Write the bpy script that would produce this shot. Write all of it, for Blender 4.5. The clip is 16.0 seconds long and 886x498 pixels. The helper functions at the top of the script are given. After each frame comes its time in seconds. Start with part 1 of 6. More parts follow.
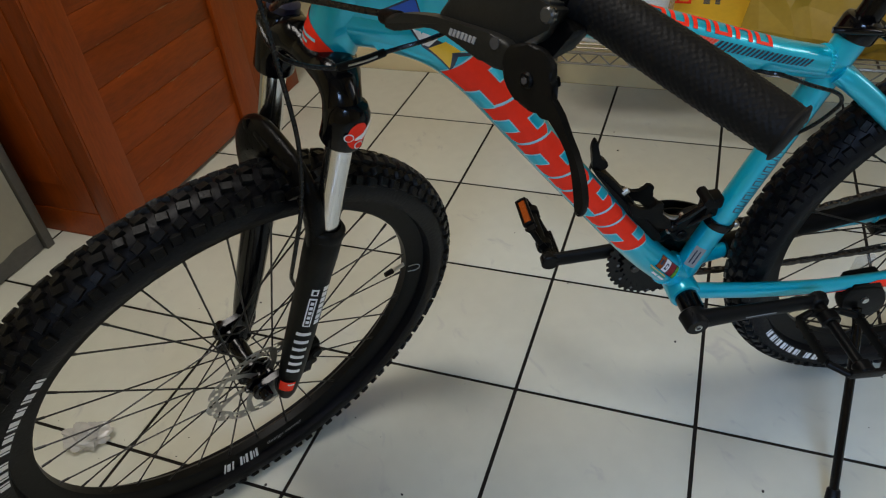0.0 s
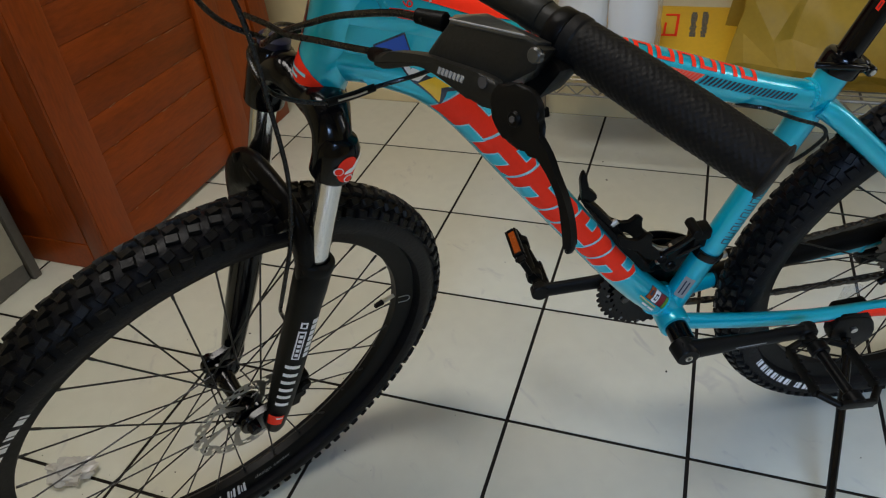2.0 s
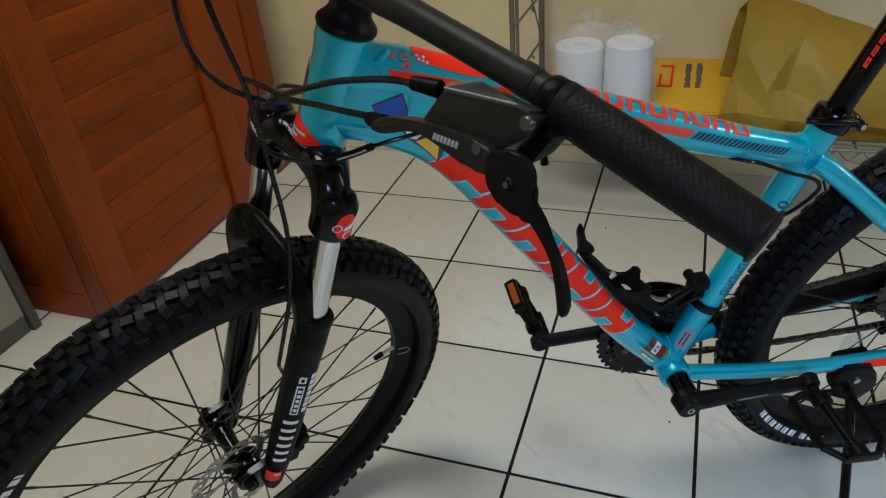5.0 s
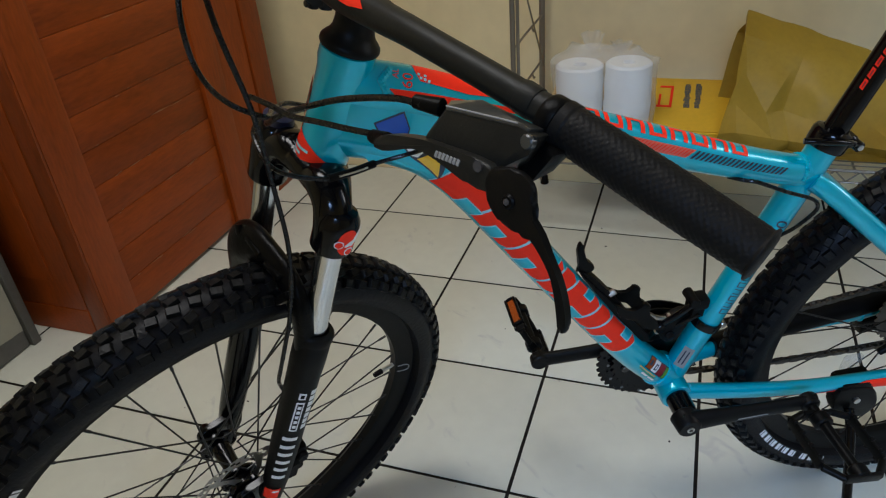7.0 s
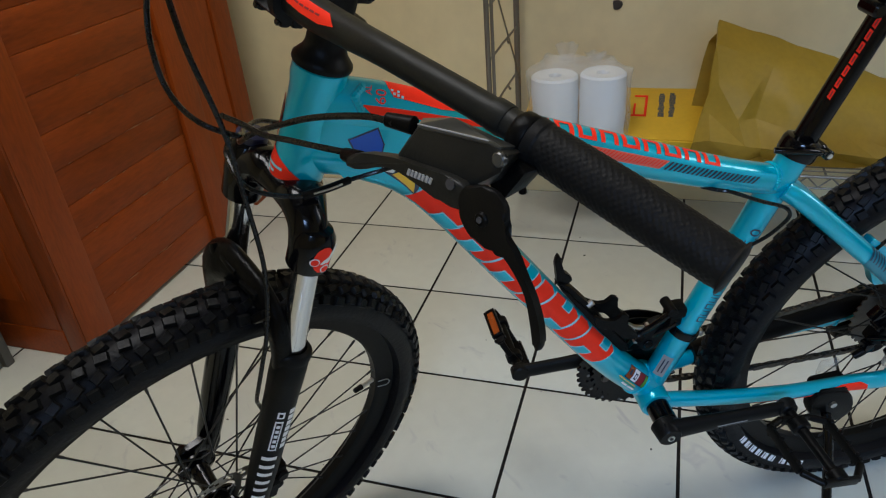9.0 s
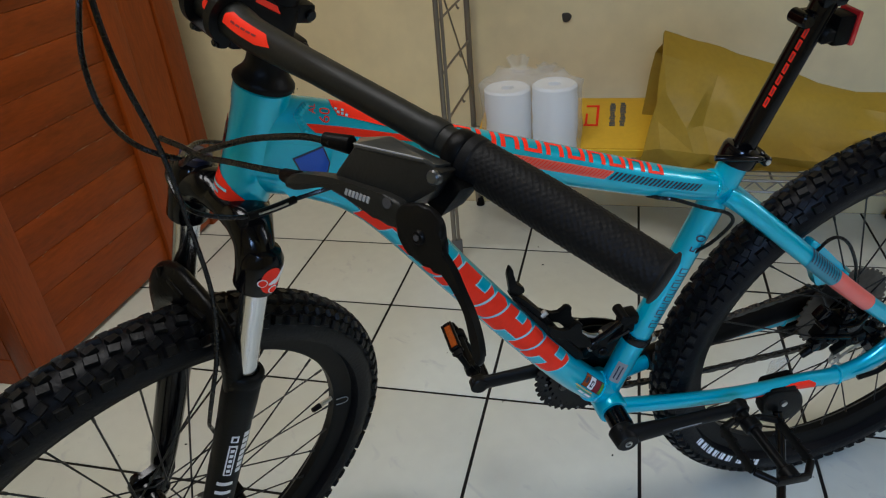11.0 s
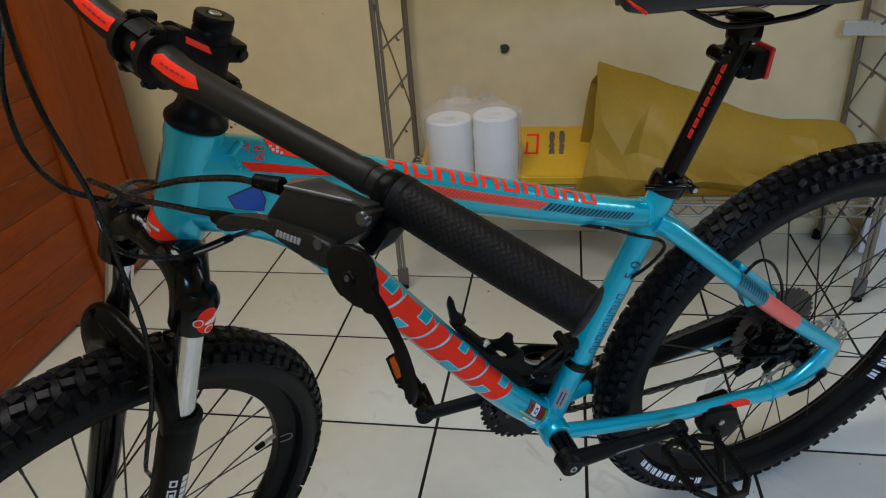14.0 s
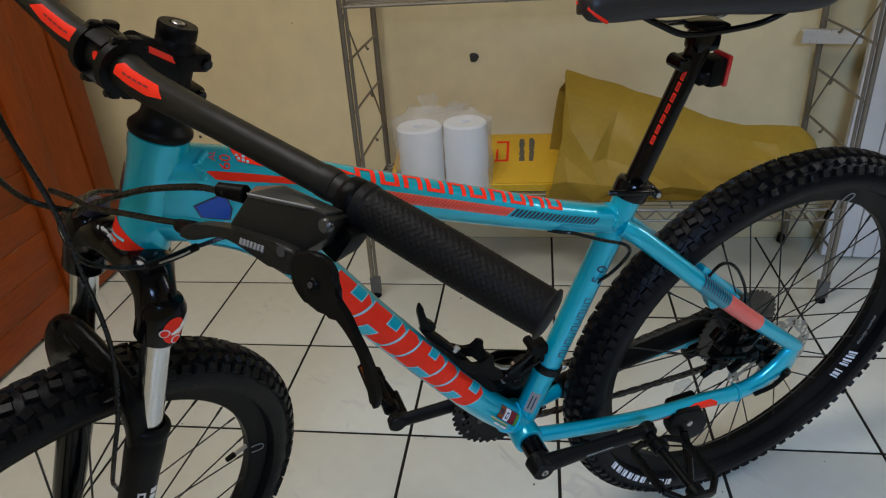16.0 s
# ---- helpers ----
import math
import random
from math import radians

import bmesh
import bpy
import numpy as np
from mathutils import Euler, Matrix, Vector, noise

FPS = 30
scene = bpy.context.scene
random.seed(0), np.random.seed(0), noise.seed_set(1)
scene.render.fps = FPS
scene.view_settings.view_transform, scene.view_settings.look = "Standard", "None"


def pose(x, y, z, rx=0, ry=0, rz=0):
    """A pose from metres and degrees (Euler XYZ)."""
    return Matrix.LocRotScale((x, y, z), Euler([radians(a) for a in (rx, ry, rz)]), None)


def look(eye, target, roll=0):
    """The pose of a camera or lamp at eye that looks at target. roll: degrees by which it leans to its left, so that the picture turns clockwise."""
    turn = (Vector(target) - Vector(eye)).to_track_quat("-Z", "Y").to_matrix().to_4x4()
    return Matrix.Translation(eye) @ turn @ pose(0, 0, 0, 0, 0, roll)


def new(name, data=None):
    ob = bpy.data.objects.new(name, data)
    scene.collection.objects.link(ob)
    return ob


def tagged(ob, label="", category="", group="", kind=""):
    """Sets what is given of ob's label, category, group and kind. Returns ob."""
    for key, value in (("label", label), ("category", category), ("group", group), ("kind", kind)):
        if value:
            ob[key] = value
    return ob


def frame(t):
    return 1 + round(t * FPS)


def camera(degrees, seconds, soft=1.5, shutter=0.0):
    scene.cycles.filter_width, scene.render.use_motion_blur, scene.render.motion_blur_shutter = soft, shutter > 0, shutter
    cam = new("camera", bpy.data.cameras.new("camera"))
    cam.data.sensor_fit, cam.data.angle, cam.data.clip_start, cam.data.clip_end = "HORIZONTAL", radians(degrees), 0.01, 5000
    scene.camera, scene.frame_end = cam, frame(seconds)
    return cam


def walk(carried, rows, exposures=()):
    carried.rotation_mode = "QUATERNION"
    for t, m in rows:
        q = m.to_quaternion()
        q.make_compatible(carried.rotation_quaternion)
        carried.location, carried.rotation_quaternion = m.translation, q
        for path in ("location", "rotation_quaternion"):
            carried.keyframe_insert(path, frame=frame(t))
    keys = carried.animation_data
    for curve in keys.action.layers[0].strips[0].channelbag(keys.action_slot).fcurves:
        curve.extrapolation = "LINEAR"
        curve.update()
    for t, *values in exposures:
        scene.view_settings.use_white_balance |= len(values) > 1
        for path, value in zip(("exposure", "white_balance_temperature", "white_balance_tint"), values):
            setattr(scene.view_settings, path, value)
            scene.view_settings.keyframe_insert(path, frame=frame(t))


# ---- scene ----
cam = camera(64.4, 16.0, soft=1.2)
PATH = [
    (0, (0.234, -0.827, 1.032), (-0.376, 0.611, -0.217), -6.0),
    (0.5, (0.237, -0.826, 1.033), (-0.369, 0.624, -0.204), -6.2),
    (1, (0.237, -0.824, 1.033), (-0.357, 0.642, -0.191), -5.9),
    (1.5, (0.235, -0.823, 1.035), (-0.355, 0.658, -0.172), -5.7),
    (2, (0.234, -0.823, 1.036), (-0.362, 0.67, -0.154), -5.4),
    (2.5, (0.234, -0.822, 1.039), (-0.371, 0.685, -0.13), -5.5),
    (3, (0.237, -0.821, 1.041), (-0.369, 0.7, -0.108), -5.7),
    (3.5, (0.237, -0.819, 1.041), (-0.371, 0.71, -0.095), -5.7),
    (4, (0.237, -0.819, 1.043), (-0.376, 0.723, -0.074), -5.7),
    (6.5, (0.238, -0.82, 1.048), (-0.38, 0.763, -0.007), -5.3),
    (7, (0.238, -0.823, 1.048), (-0.383, 0.767, 0.005), -5.1),
    (7.5, (0.237, -0.821, 1.051), (-0.376, 0.781, 0.023), -4.9),
    (8, (0.238, -0.821, 1.052), (-0.362, 0.791, 0.031), -4.9),
    (8.5, (0.241, -0.819, 1.051), (-0.344, 0.799, 0.032), -5.0),
    (9, (0.241, -0.818, 1.051), (-0.331, 0.802, 0.029), -5.2),
    (11.5, (0.258, -0.812, 1.055), (-0.195, 0.865, 0.064), -5.1),
    (12, (0.259, -0.811, 1.057), (-0.174, 0.878, 0.076), -4.9),
    (12.5, (0.261, -0.811, 1.058), (-0.148, 0.886, 0.082), -4.9),
    (13, (0.262, -0.811, 1.059), (-0.119, 0.897, 0.091), -4.7),
    (13.5, (0.264, -0.812, 1.062), (-0.096, 0.905, 0.101), -4.3),
    (14, (0.267, -0.813, 1.062), (-0.072, 0.915, 0.115), -4.3),
    (14.5, (0.267, -0.814, 1.064), (-0.054, 0.922, 0.125), -4.2),
    (15, (0.269, -0.817, 1.064), (-0.032, 0.929, 0.136), -4.1),
    (15.5, (0.271, -0.817, 1.065), (-0.005, 0.937, 0.144), -3.9),
    (16, (0.275, -0.818, 1.063), (0.007, 0.932, 0.131), -3.9),
]
# the clip's own white balance turns a little cooler as it looks up
TINT = [(0, 0.0, 6500, 10), (3.5, 0.02, 6450, 10), (6.5, 0.04, 6100, 10), (11.5, 0.04, 6080, 10), (14.5, 0.0, 6280, 12), (16, 0.0, 6280, 12)]
walk(cam, [(t, look(eye, target, roll)) for t, eye, target, roll in PATH], TINT)


# ---------------------------------------------------------------- light
world = bpy.data.worlds.new("world")
scene.world = world
world.use_nodes = True
wn = world.node_tree.nodes
sky = wn.new("ShaderNodeTexSky")
sky.sky_type, sky.sun_disc = "NISHITA", False
sky.sun_elevation, sky.sun_rotation = radians(55), radians(70)
wn["Background"].inputs[1].default_value = 0.06
world.node_tree.links.new(sky.outputs[0], wn["Background"].inputs[0])


def area_lamp(name, m, sx, sy, watts, colour):
    d = bpy.data.lights.new(name, "AREA")
    d.shape, d.size, d.size_y, d.energy, d.color = "RECTANGLE", sx, sy, watts, colour
    ob = new(name, d)
    ob.matrix_world = m
    return ob


# overhead light over the bike from an assumed fixture, daylight from the doorway on the right, and a cooler patch from
# the window
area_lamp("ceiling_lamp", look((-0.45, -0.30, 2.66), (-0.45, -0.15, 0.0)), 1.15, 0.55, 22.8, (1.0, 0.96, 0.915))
door = area_lamp("doorway_daylight", look((1.93, 0.42, 1.34), (0.0, -0.15, 0.55)), 0.26, 0.90, 2.5, (1.0, 0.975, 0.93))
door.data.spread = radians(130)
cool = area_lamp("window_daylight", look((0.75, -2.62, 1.80), (0.92, -0.48, 0.12)), 0.9, 0.40, 8.6, (0.40, 0.61, 1.0))
cool.data.spread = radians(60)

# ---------------------------------------------------------------- materials


def material(name, colour, rough=0.5, metal=0.0, coat=0.0, vary=0.12, scale=6.0, bump=0.0, bump_scale=60.0, spec=0.5, grain=None, island=0.0, alpha=1.0, transmission=0.0, patchy=0.08):
    """A principled surface with two scales of colour variation and optional relief."""
    m = bpy.data.materials.new(name)
    m.use_nodes = True
    nt = m.node_tree
    n, l = nt.nodes, nt.links
    b = n["Principled BSDF"]
    b.inputs["Roughness"].default_value = rough
    b.inputs["Metallic"].default_value = metal
    b.inputs["Coat Weight"].default_value = coat
    b.inputs["Coat Roughness"].default_value = 0.12
    b.inputs["Specular IOR Level"].default_value = spec
    b.inputs["Alpha"].default_value = alpha
    b.inputs["Transmission Weight"].default_value = transmission
    tc = n.new("ShaderNodeTexCoord")
    mp = n.new("ShaderNodeMapping")
    mp.inputs["Scale"].default_value = grain or (1, 1, 1)
    l.new(tc.outputs["Object"], mp.inputs[0])
    big, small = n.new("ShaderNodeTexNoise"), n.new("ShaderNodeTexNoise")
    big.inputs["Scale"].default_value, small.inputs["Scale"].default_value = scale, scale * 9
    big.inputs["Detail"].default_value, small.inputs["Detail"].default_value = 4, 6
    l.new(mp.outputs[0], big.inputs[0])
    l.new(mp.outputs[0], small.inputs[0])
    mix = n.new("ShaderNodeMath")
    mix.operation = "MULTIPLY_ADD"
    l.new(small.outputs[0], mix.inputs[0])
    mix.inputs[1].default_value = 0.45
    half = n.new("ShaderNodeMath")
    half.operation = "MULTIPLY"
    l.new(big.outputs[0], half.inputs[0])
    half.inputs[1].default_value = 0.55
    l.new(half.outputs[0], mix.inputs[2])
    ramp = n.new("ShaderNodeValToRGB")
    r, g, bl = colour
    ramp.color_ramp.elements[0].position, ramp.color_ramp.elements[1].position = 0.3, 0.7
    ramp.color_ramp.elements[0].color = (r * (1 - vary), g * (1 - vary), bl * (1 - vary), 1)
    ramp.color_ramp.elements[1].color = (min(1, r * (1 + vary)), min(1, g * (1 + vary)), min(1, bl * (1 + vary)), 1)
    l.new(mix.outputs[0], ramp.inputs[0])
    out = ramp.outputs[0]
    if island:
        oi = n.new("ShaderNodeObjectInfo")
        mr = n.new("ShaderNodeMapRange")
        mr.inputs["To Min"].default_value, mr.inputs["To Max"].default_value = 1 - island, 1 + island
        l.new(oi.outputs["Random"], mr.inputs[0])
        hs = n.new("ShaderNodeHueSaturation")
        l.new(mr.outputs[0], hs.inputs["Value"])
        l.new(out, hs.inputs["Color"])
        out = hs.outputs[0]
    l.new(out, b.inputs["Base Color"])
    rr = n.new("ShaderNodeMapRange")
    rr.inputs["To Min"].default_value, rr.inputs["To Max"].default_value = max(0.02, rough - patchy), min(1, rough + patchy)
    l.new(small.outputs[0], rr.inputs[0])
    l.new(rr.outputs[0], b.inputs["Roughness"])
    if bump:
        bt = n.new("ShaderNodeTexNoise")
        bt.inputs["Scale"].default_value = bump_scale
        bt.inputs["Detail"].default_value = 5
        l.new(mp.outputs[0], bt.inputs[0])
        bp = n.new("ShaderNodeBump")
        bp.inputs["Strength"].default_value = bump
        bp.inputs["Distance"].default_value = 0.003
        l.new(bt.outputs[0], bp.inputs["Height"])
        l.new(bp.outputs[0], b.inputs["Normal"])
    return m


TEAL = material("teal_paint", (0.0006, 0.46, 0.60), 0.34, 0.40, 1.0, 0.03, 5, spec=0.30, patchy=0.015)
RED = material("red_decal", (0.93, 0.034, 0.011), 0.4, 0, 0.0, 0.06, 20, spec=0.15)
DARK = material("dark_moulded_plastic", (0.0028, 0.0026, 0.0024), 0.3, 0, 0, 0.25, 30, 0.2, 120, spec=0.08)
DEEPTEAL = material("deep_turquoise_decal", (0.005, 0.20, 0.26), 0.35, 0, 0.4, 0.06, 20)
SALMON = material("salmon_decal", (0.82, 0.135, 0.095), 0.35, 0, 0.4, 0.06, 20)
NAVY = material("navy_decal", (0.010, 0.020, 0.045), 0.35, 0, 0.4, 0.1, 20)
BLUE = material("blue_decal", (0.004, 0.085, 0.52), 0.35, 0, 0.1, 0.06, 20)
YELLOW = material("yellow_decal", (0.85, 0.50, 0.02), 0.35, 0, 0.4, 0.06, 20)
WHITE = material("white_decal", (0.80, 0.80, 0.80), 0.4, 0, 0.2, 0.04, 20)
PALE = material("pale_edge_decal", (0.30, 0.64, 0.72), 0.4, 0, 0.2, 0.04, 20)
BLUECAP = material("dark_blue_cap", (0.015, 0.018, 0.05), 0.35, 0, 0, 0.2, 30)
GREEN = material("green_decal", (0.10, 0.30, 0.03), 0.4, 0, 0.2, 0.04, 20)
MAROON = material("maroon_decal", (0.22, 0.01, 0.02), 0.4, 0, 0.2, 0.04, 20)
RUBBER = material("tyre_rubber", (0.0032, 0.0033, 0.0044), 0.42, 0, 0, 0.3, 25, 0.25, 220, spec=0.14)
# lighter than the carcass: lit block tops and shaded gaps put into the colour
TREAD = material("lit_tread_rubber", (0.0050, 0.0050, 0.0050), 0.40, 0, 0, 0.45, 40, 0.3, 260, spec=0.16, island=0.0)
HOSE = material("glossy_cable_housing", (0.0030, 0.0030, 0.0030), 0.28, 0, 0, 0.2, 30, spec=0.30)
GRIPRUB = material("grip_rubber", (0.00899, 0.00841, 0.00754), 0.5, 0, 0, 0.2, 30, 0.15, 300, spec=0.10)
BARM = material("satin_black_bar", (0.01495, 0.01456, 0.01144), 0.45, 0.0, 0, 0.15, 20, 0.06, 300, spec=0.16)
MATTE = material("matte_black_alloy", (0.0046, 0.0044, 0.004), 0.42, 0.0, 0, 0.15, 20, 0.06, 300, spec=0.13)
GLOSS = material("gloss_black_paint", (0.002, 0.002, 0.0026), 0.14, 0, 0.0, 0.2, 15, spec=0.24)
PLASTIC = material("black_plastic", (0.0034, 0.0032, 0.0029), 0.4, 0, 0, 0.2, 20, 0.1, 350, spec=0.09)
SHELL = material("dark_grey_shifter_shell", (0.0150, 0.0145, 0.0120), 0.40, 0, 0, 0.2, 20, 0.1, 350, spec=0.18)
WINDOW = material("smoked_window_plastic", (0.038, 0.039, 0.035), 0.32, 0, 0.2, 0.1, 25)
CHROME = material("chrome", (0.72, 0.72, 0.72), 0.16, 1, 0, 0.06, 20)
STEEL = material("brushed_steel", (0.55, 0.55, 0.54), 0.3, 1, 0, 0.12, 40)
WIRE = material("shelf_wire_steel", (0.24, 0.215, 0.175), 0.42, 0.7, 0, 0.06, 8)
CHAINM = material("oiled_chain_steel", (0.10, 0.09, 0.08), 0.35, 0.9, 0, 0.3, 90)
SPOKE = material("black_spoke_steel", (0.005, 0.005, 0.005), 0.4, 0.0, 0, 0.1, 30)
ORANGE = material("orange_reflector", (0.30, 0.060, 0.008), 0.25, 0, 0.5, 0.15, 60)
REDREF = material("red_reflector", (0.55, 0.02, 0.02), 0.2, 0, 0.5, 0.15, 60)
VINYL = material("saddle_vinyl", (0.020, 0.019, 0.020), 0.42, 0, 0.0, 0.15, 30, 0.12, 300)
GREYTXT = material("grey_print", (0.30, 0.30, 0.29), 0.5, 0, 0, 0.05, 20)
WALL = material("cream_wall_paint", (0.765, 0.655, 0.385), 0.72, 0, 0, 0.09, 1.9, 0.18, 34)
CEIL = material("ceiling_paint", (0.72, 0.69, 0.62), 0.8, 0, 0, 0.04, 2, 0.1, 40)
GROUT = material("dark_grout", (0.016, 0.014, 0.012), 0.9, 0, 0, 0.6, 40, 0.4, 160, spec=0.1)
CARD = material("yellow_cardboard", (0.72, 0.42, 0.02), 0.55, 0, 0, 0.08, 8, 0.08, 90)
CARDIN = material("yellow_card_edge", (0.80, 0.52, 0.03), 0.5, 0, 0, 0.06, 8)
KHAKI = material("khaki_wrapping", (0.345, 0.222, 0.024), 0.48, 0, 0, 0.12, 9, 0.22, 60, spec=0.3)
FOAM = material("white_foam_roll", (0.78, 0.79, 0.78), 0.55, 0, 0, 0.06, 9, 0.1, 80)
PANELW = material("white_enamel", (0.58, 0.57, 0.55), 0.4, 0, 0, 0.05, 3, 0.05, 60)
GREYM = material("grey_steel_paint", (0.10, 0.098, 0.092), 0.5, 0.1, 0, 0.2, 9, 0.1, 60)
CREAMM = material("cream_steel_panel", (0.33, 0.32, 0.26), 0.5, 0, 0, 0.08, 5, 0.05, 60)
SOOT = material("soot_mark", (0.05, 0.045, 0.04), 0.9, 0, 0, 0.3, 30)
ALU = material("aluminium_channel", (0.75, 0.78, 0.82), 0.3, 0.8, 0, 0.06, 20)


def wood_material(name, along):
    m = material(name, (0.255, 0.047, 0.0046), 0.33, 0, 0.0, 0.34, 2.0, 0.10, 22, spec=0.28, grain=along, island=0.13)
    return m


SCUFF = material("scuffed_wood", (0.30, 0.13, 0.06), 0.6, 0, 0, 0.3, 60)
WOODH = wood_material("reddish_wood_across", (8, 1.4, 8))
WOODV = wood_material("reddish_wood_upright", (8, 8, 1.4))


def tile_material():
    m = material("marbled_floor_tile", (0.620, 0.625, 0.535), 0.22, 0, 0, 0.05, 3.0, 0.02, 30, island=0.03)
    n, l = m.node_tree.nodes, m.node_tree.links
    b = n["Principled BSDF"]
    base = b.inputs["Base Color"].links[0].from_socket
    tc = n.new("ShaderNodeTexCoord")
    oi = n.new("ShaderNodeObjectInfo")
    off = n.new("ShaderNodeVectorMath")
    off.operation = "ADD"
    mul = n.new("ShaderNodeMath")
    mul.operation = "MULTIPLY"
    mul.inputs[1].default_value = 37.0
    l.new(oi.outputs["Random"], mul.inputs[0])
    l.new(tc.outputs["Object"], off.inputs[0])
    l.new(mul.outputs[0], off.inputs[1])
    mp = n.new("ShaderNodeMapping")
    mp.inputs["Scale"].default_value = (7, 15, 7)
    turn = n.new("ShaderNodeMapping")
    turn.inputs["Rotation"].default_value = (0, 0, 0.8)
    l.new(off.outputs[0], turn.inputs[0])
    l.new(turn.outputs[0], mp.inputs[0])
    vein = n.new("ShaderNodeTexNoise")
    vein.inputs["Scale"].default_value, vein.inputs["Detail"].default_value, vein.inputs["Distortion"].default_value = 1.5, 7, 1.3
    l.new(mp.outputs[0], vein.inputs[0])
    rp = n.new("ShaderNodeValToRGB")
    e = rp.color_ramp.elements
    e[0].position, e[0].color = 0.0, (0, 0, 0, 1)
    e[1].position, e[1].color = 0.78, (0.75, 0.75, 0.75, 1)
    a = rp.color_ramp.elements.new(0.63)
    a.color = (0, 0, 0, 1)
    l.new(vein.outputs[0], rp.inputs[0])
    mx = n.new("ShaderNodeMix")
    mx.data_type = "RGBA"
    l.new(rp.outputs[0], mx.inputs["Factor"])
    l.new(base, mx.inputs["A"])
    mx.inputs["B"].default_value = (0.47, 0.47, 0.45, 1)
    l.new(mx.outputs["Result"], b.inputs["Base Color"])
    return m


TILE = tile_material()


def clear_plastic(name, cover):
    m = bpy.data.materials.new(name)
    m.use_nodes = True
    n, l = m.node_tree.nodes, m.node_tree.links
    n.remove(n["Principled BSDF"])
    g, t, mx = n.new("ShaderNodeBsdfGlossy"), n.new("ShaderNodeBsdfTransparent"), n.new("ShaderNodeMixShader")
    d = n.new("ShaderNodeBsdfDiffuse")
    d.inputs[0].default_value = (0.7, 0.7, 0.68, 1)
    g.inputs["Roughness"].default_value = 0.38
    mx.inputs[0].default_value = cover
    mx2 = n.new("ShaderNodeMixShader")
    mx2.inputs[0].default_value = 0.25
    l.new(d.outputs[0], mx2.inputs[1])
    l.new(g.outputs[0], mx2.inputs[2])
    l.new(t.outputs[0], mx.inputs[1])
    l.new(mx2.outputs[0], mx.inputs[2])
    l.new(mx.outputs[0], n["Material Output"].inputs[0])
    return m


CLEAR = clear_plastic("clear_bag_plastic", 0.30)
FILM = clear_plastic("milky_film", 0.55)
LENSP = clear_plastic("clear_reflector_plastic", 0.14)


def glow(name, colour, strength):
    m = material(name, colour, 0.6)
    b = m.node_tree.nodes["Principled BSDF"]
    b.inputs["Emission Color"].default_value = (*colour, 1)
    b.inputs["Emission Strength"].default_value = strength
    return m


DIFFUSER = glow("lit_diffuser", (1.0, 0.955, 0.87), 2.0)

# ---------------------------------------------------------------- mesh helpers


def link(name, bm, mat, parent=None, label="", m=None, smooth=True, angle=40):
    """Links a bmesh as one mesh object."""
    bmesh.ops.recalc_face_normals(bm, faces=bm.faces)
    me = bpy.data.meshes.new(name)
    if smooth:
        for f in bm.faces:
            f.smooth = True
        for e in bm.edges:
            if len(e.link_faces) == 2 and e.calc_face_angle(0) > radians(angle):
                e.smooth = False
    bm.to_mesh(me)
    bm.free()
    me.materials.append(mat)
    ob = new(name, me)
    if parent:
        ob.parent = parent
    if m is not None:
        ob.matrix_basis = m
    if label:
        ob["label"] = label
    return ob


def part(name, bm, mat, parent, label="", m=None, smooth=True, angle=40):
    return link(name, bm, mat, parent, label, m, smooth, angle)


def empty(name, m, parent=None):
    ob = new(name)
    ob.empty_display_size = 0.05
    ob.parent = parent
    ob.matrix_basis = m
    return ob


def box(bm, cx, cy, cz, sx, sy, sz, bevel=0.0, m=None, seg=1):
    mat = (m or Matrix()) @ Matrix.Translation((cx, cy, cz)) @ Matrix.Diagonal((sx, sy, sz, 1))
    r = bmesh.ops.create_cube(bm, size=1, matrix=mat)
    if bevel:
        edges = list({e for v in r["verts"] for e in v.link_edges})
        bmesh.ops.bevel(bm, geom=edges, offset=bevel, segments=seg, profile=0.6, affect="EDGES")
    return bm


def smooth_path(pts, n):
    """Catmull-Rom through pts (tuples of any length), n steps per span."""
    p = [np.array(q, float) for q in pts]
    p = [2 * p[0] - p[1]] + p + [2 * p[-1] - p[-2]]
    out = []
    for i in range(1, len(p) - 2):
        for k in range(n):
            t = k / n
            a, b, c, d = p[i - 1], p[i], p[i + 1], p[i + 2]
            out.append(0.5 * (2 * b + (c - a) * t + (2 * a - 5 * b + 4 * c - d) * t * t + (3 * b - a - 3 * c + d) * t ** 3))
    out.append(p[-2])
    return out


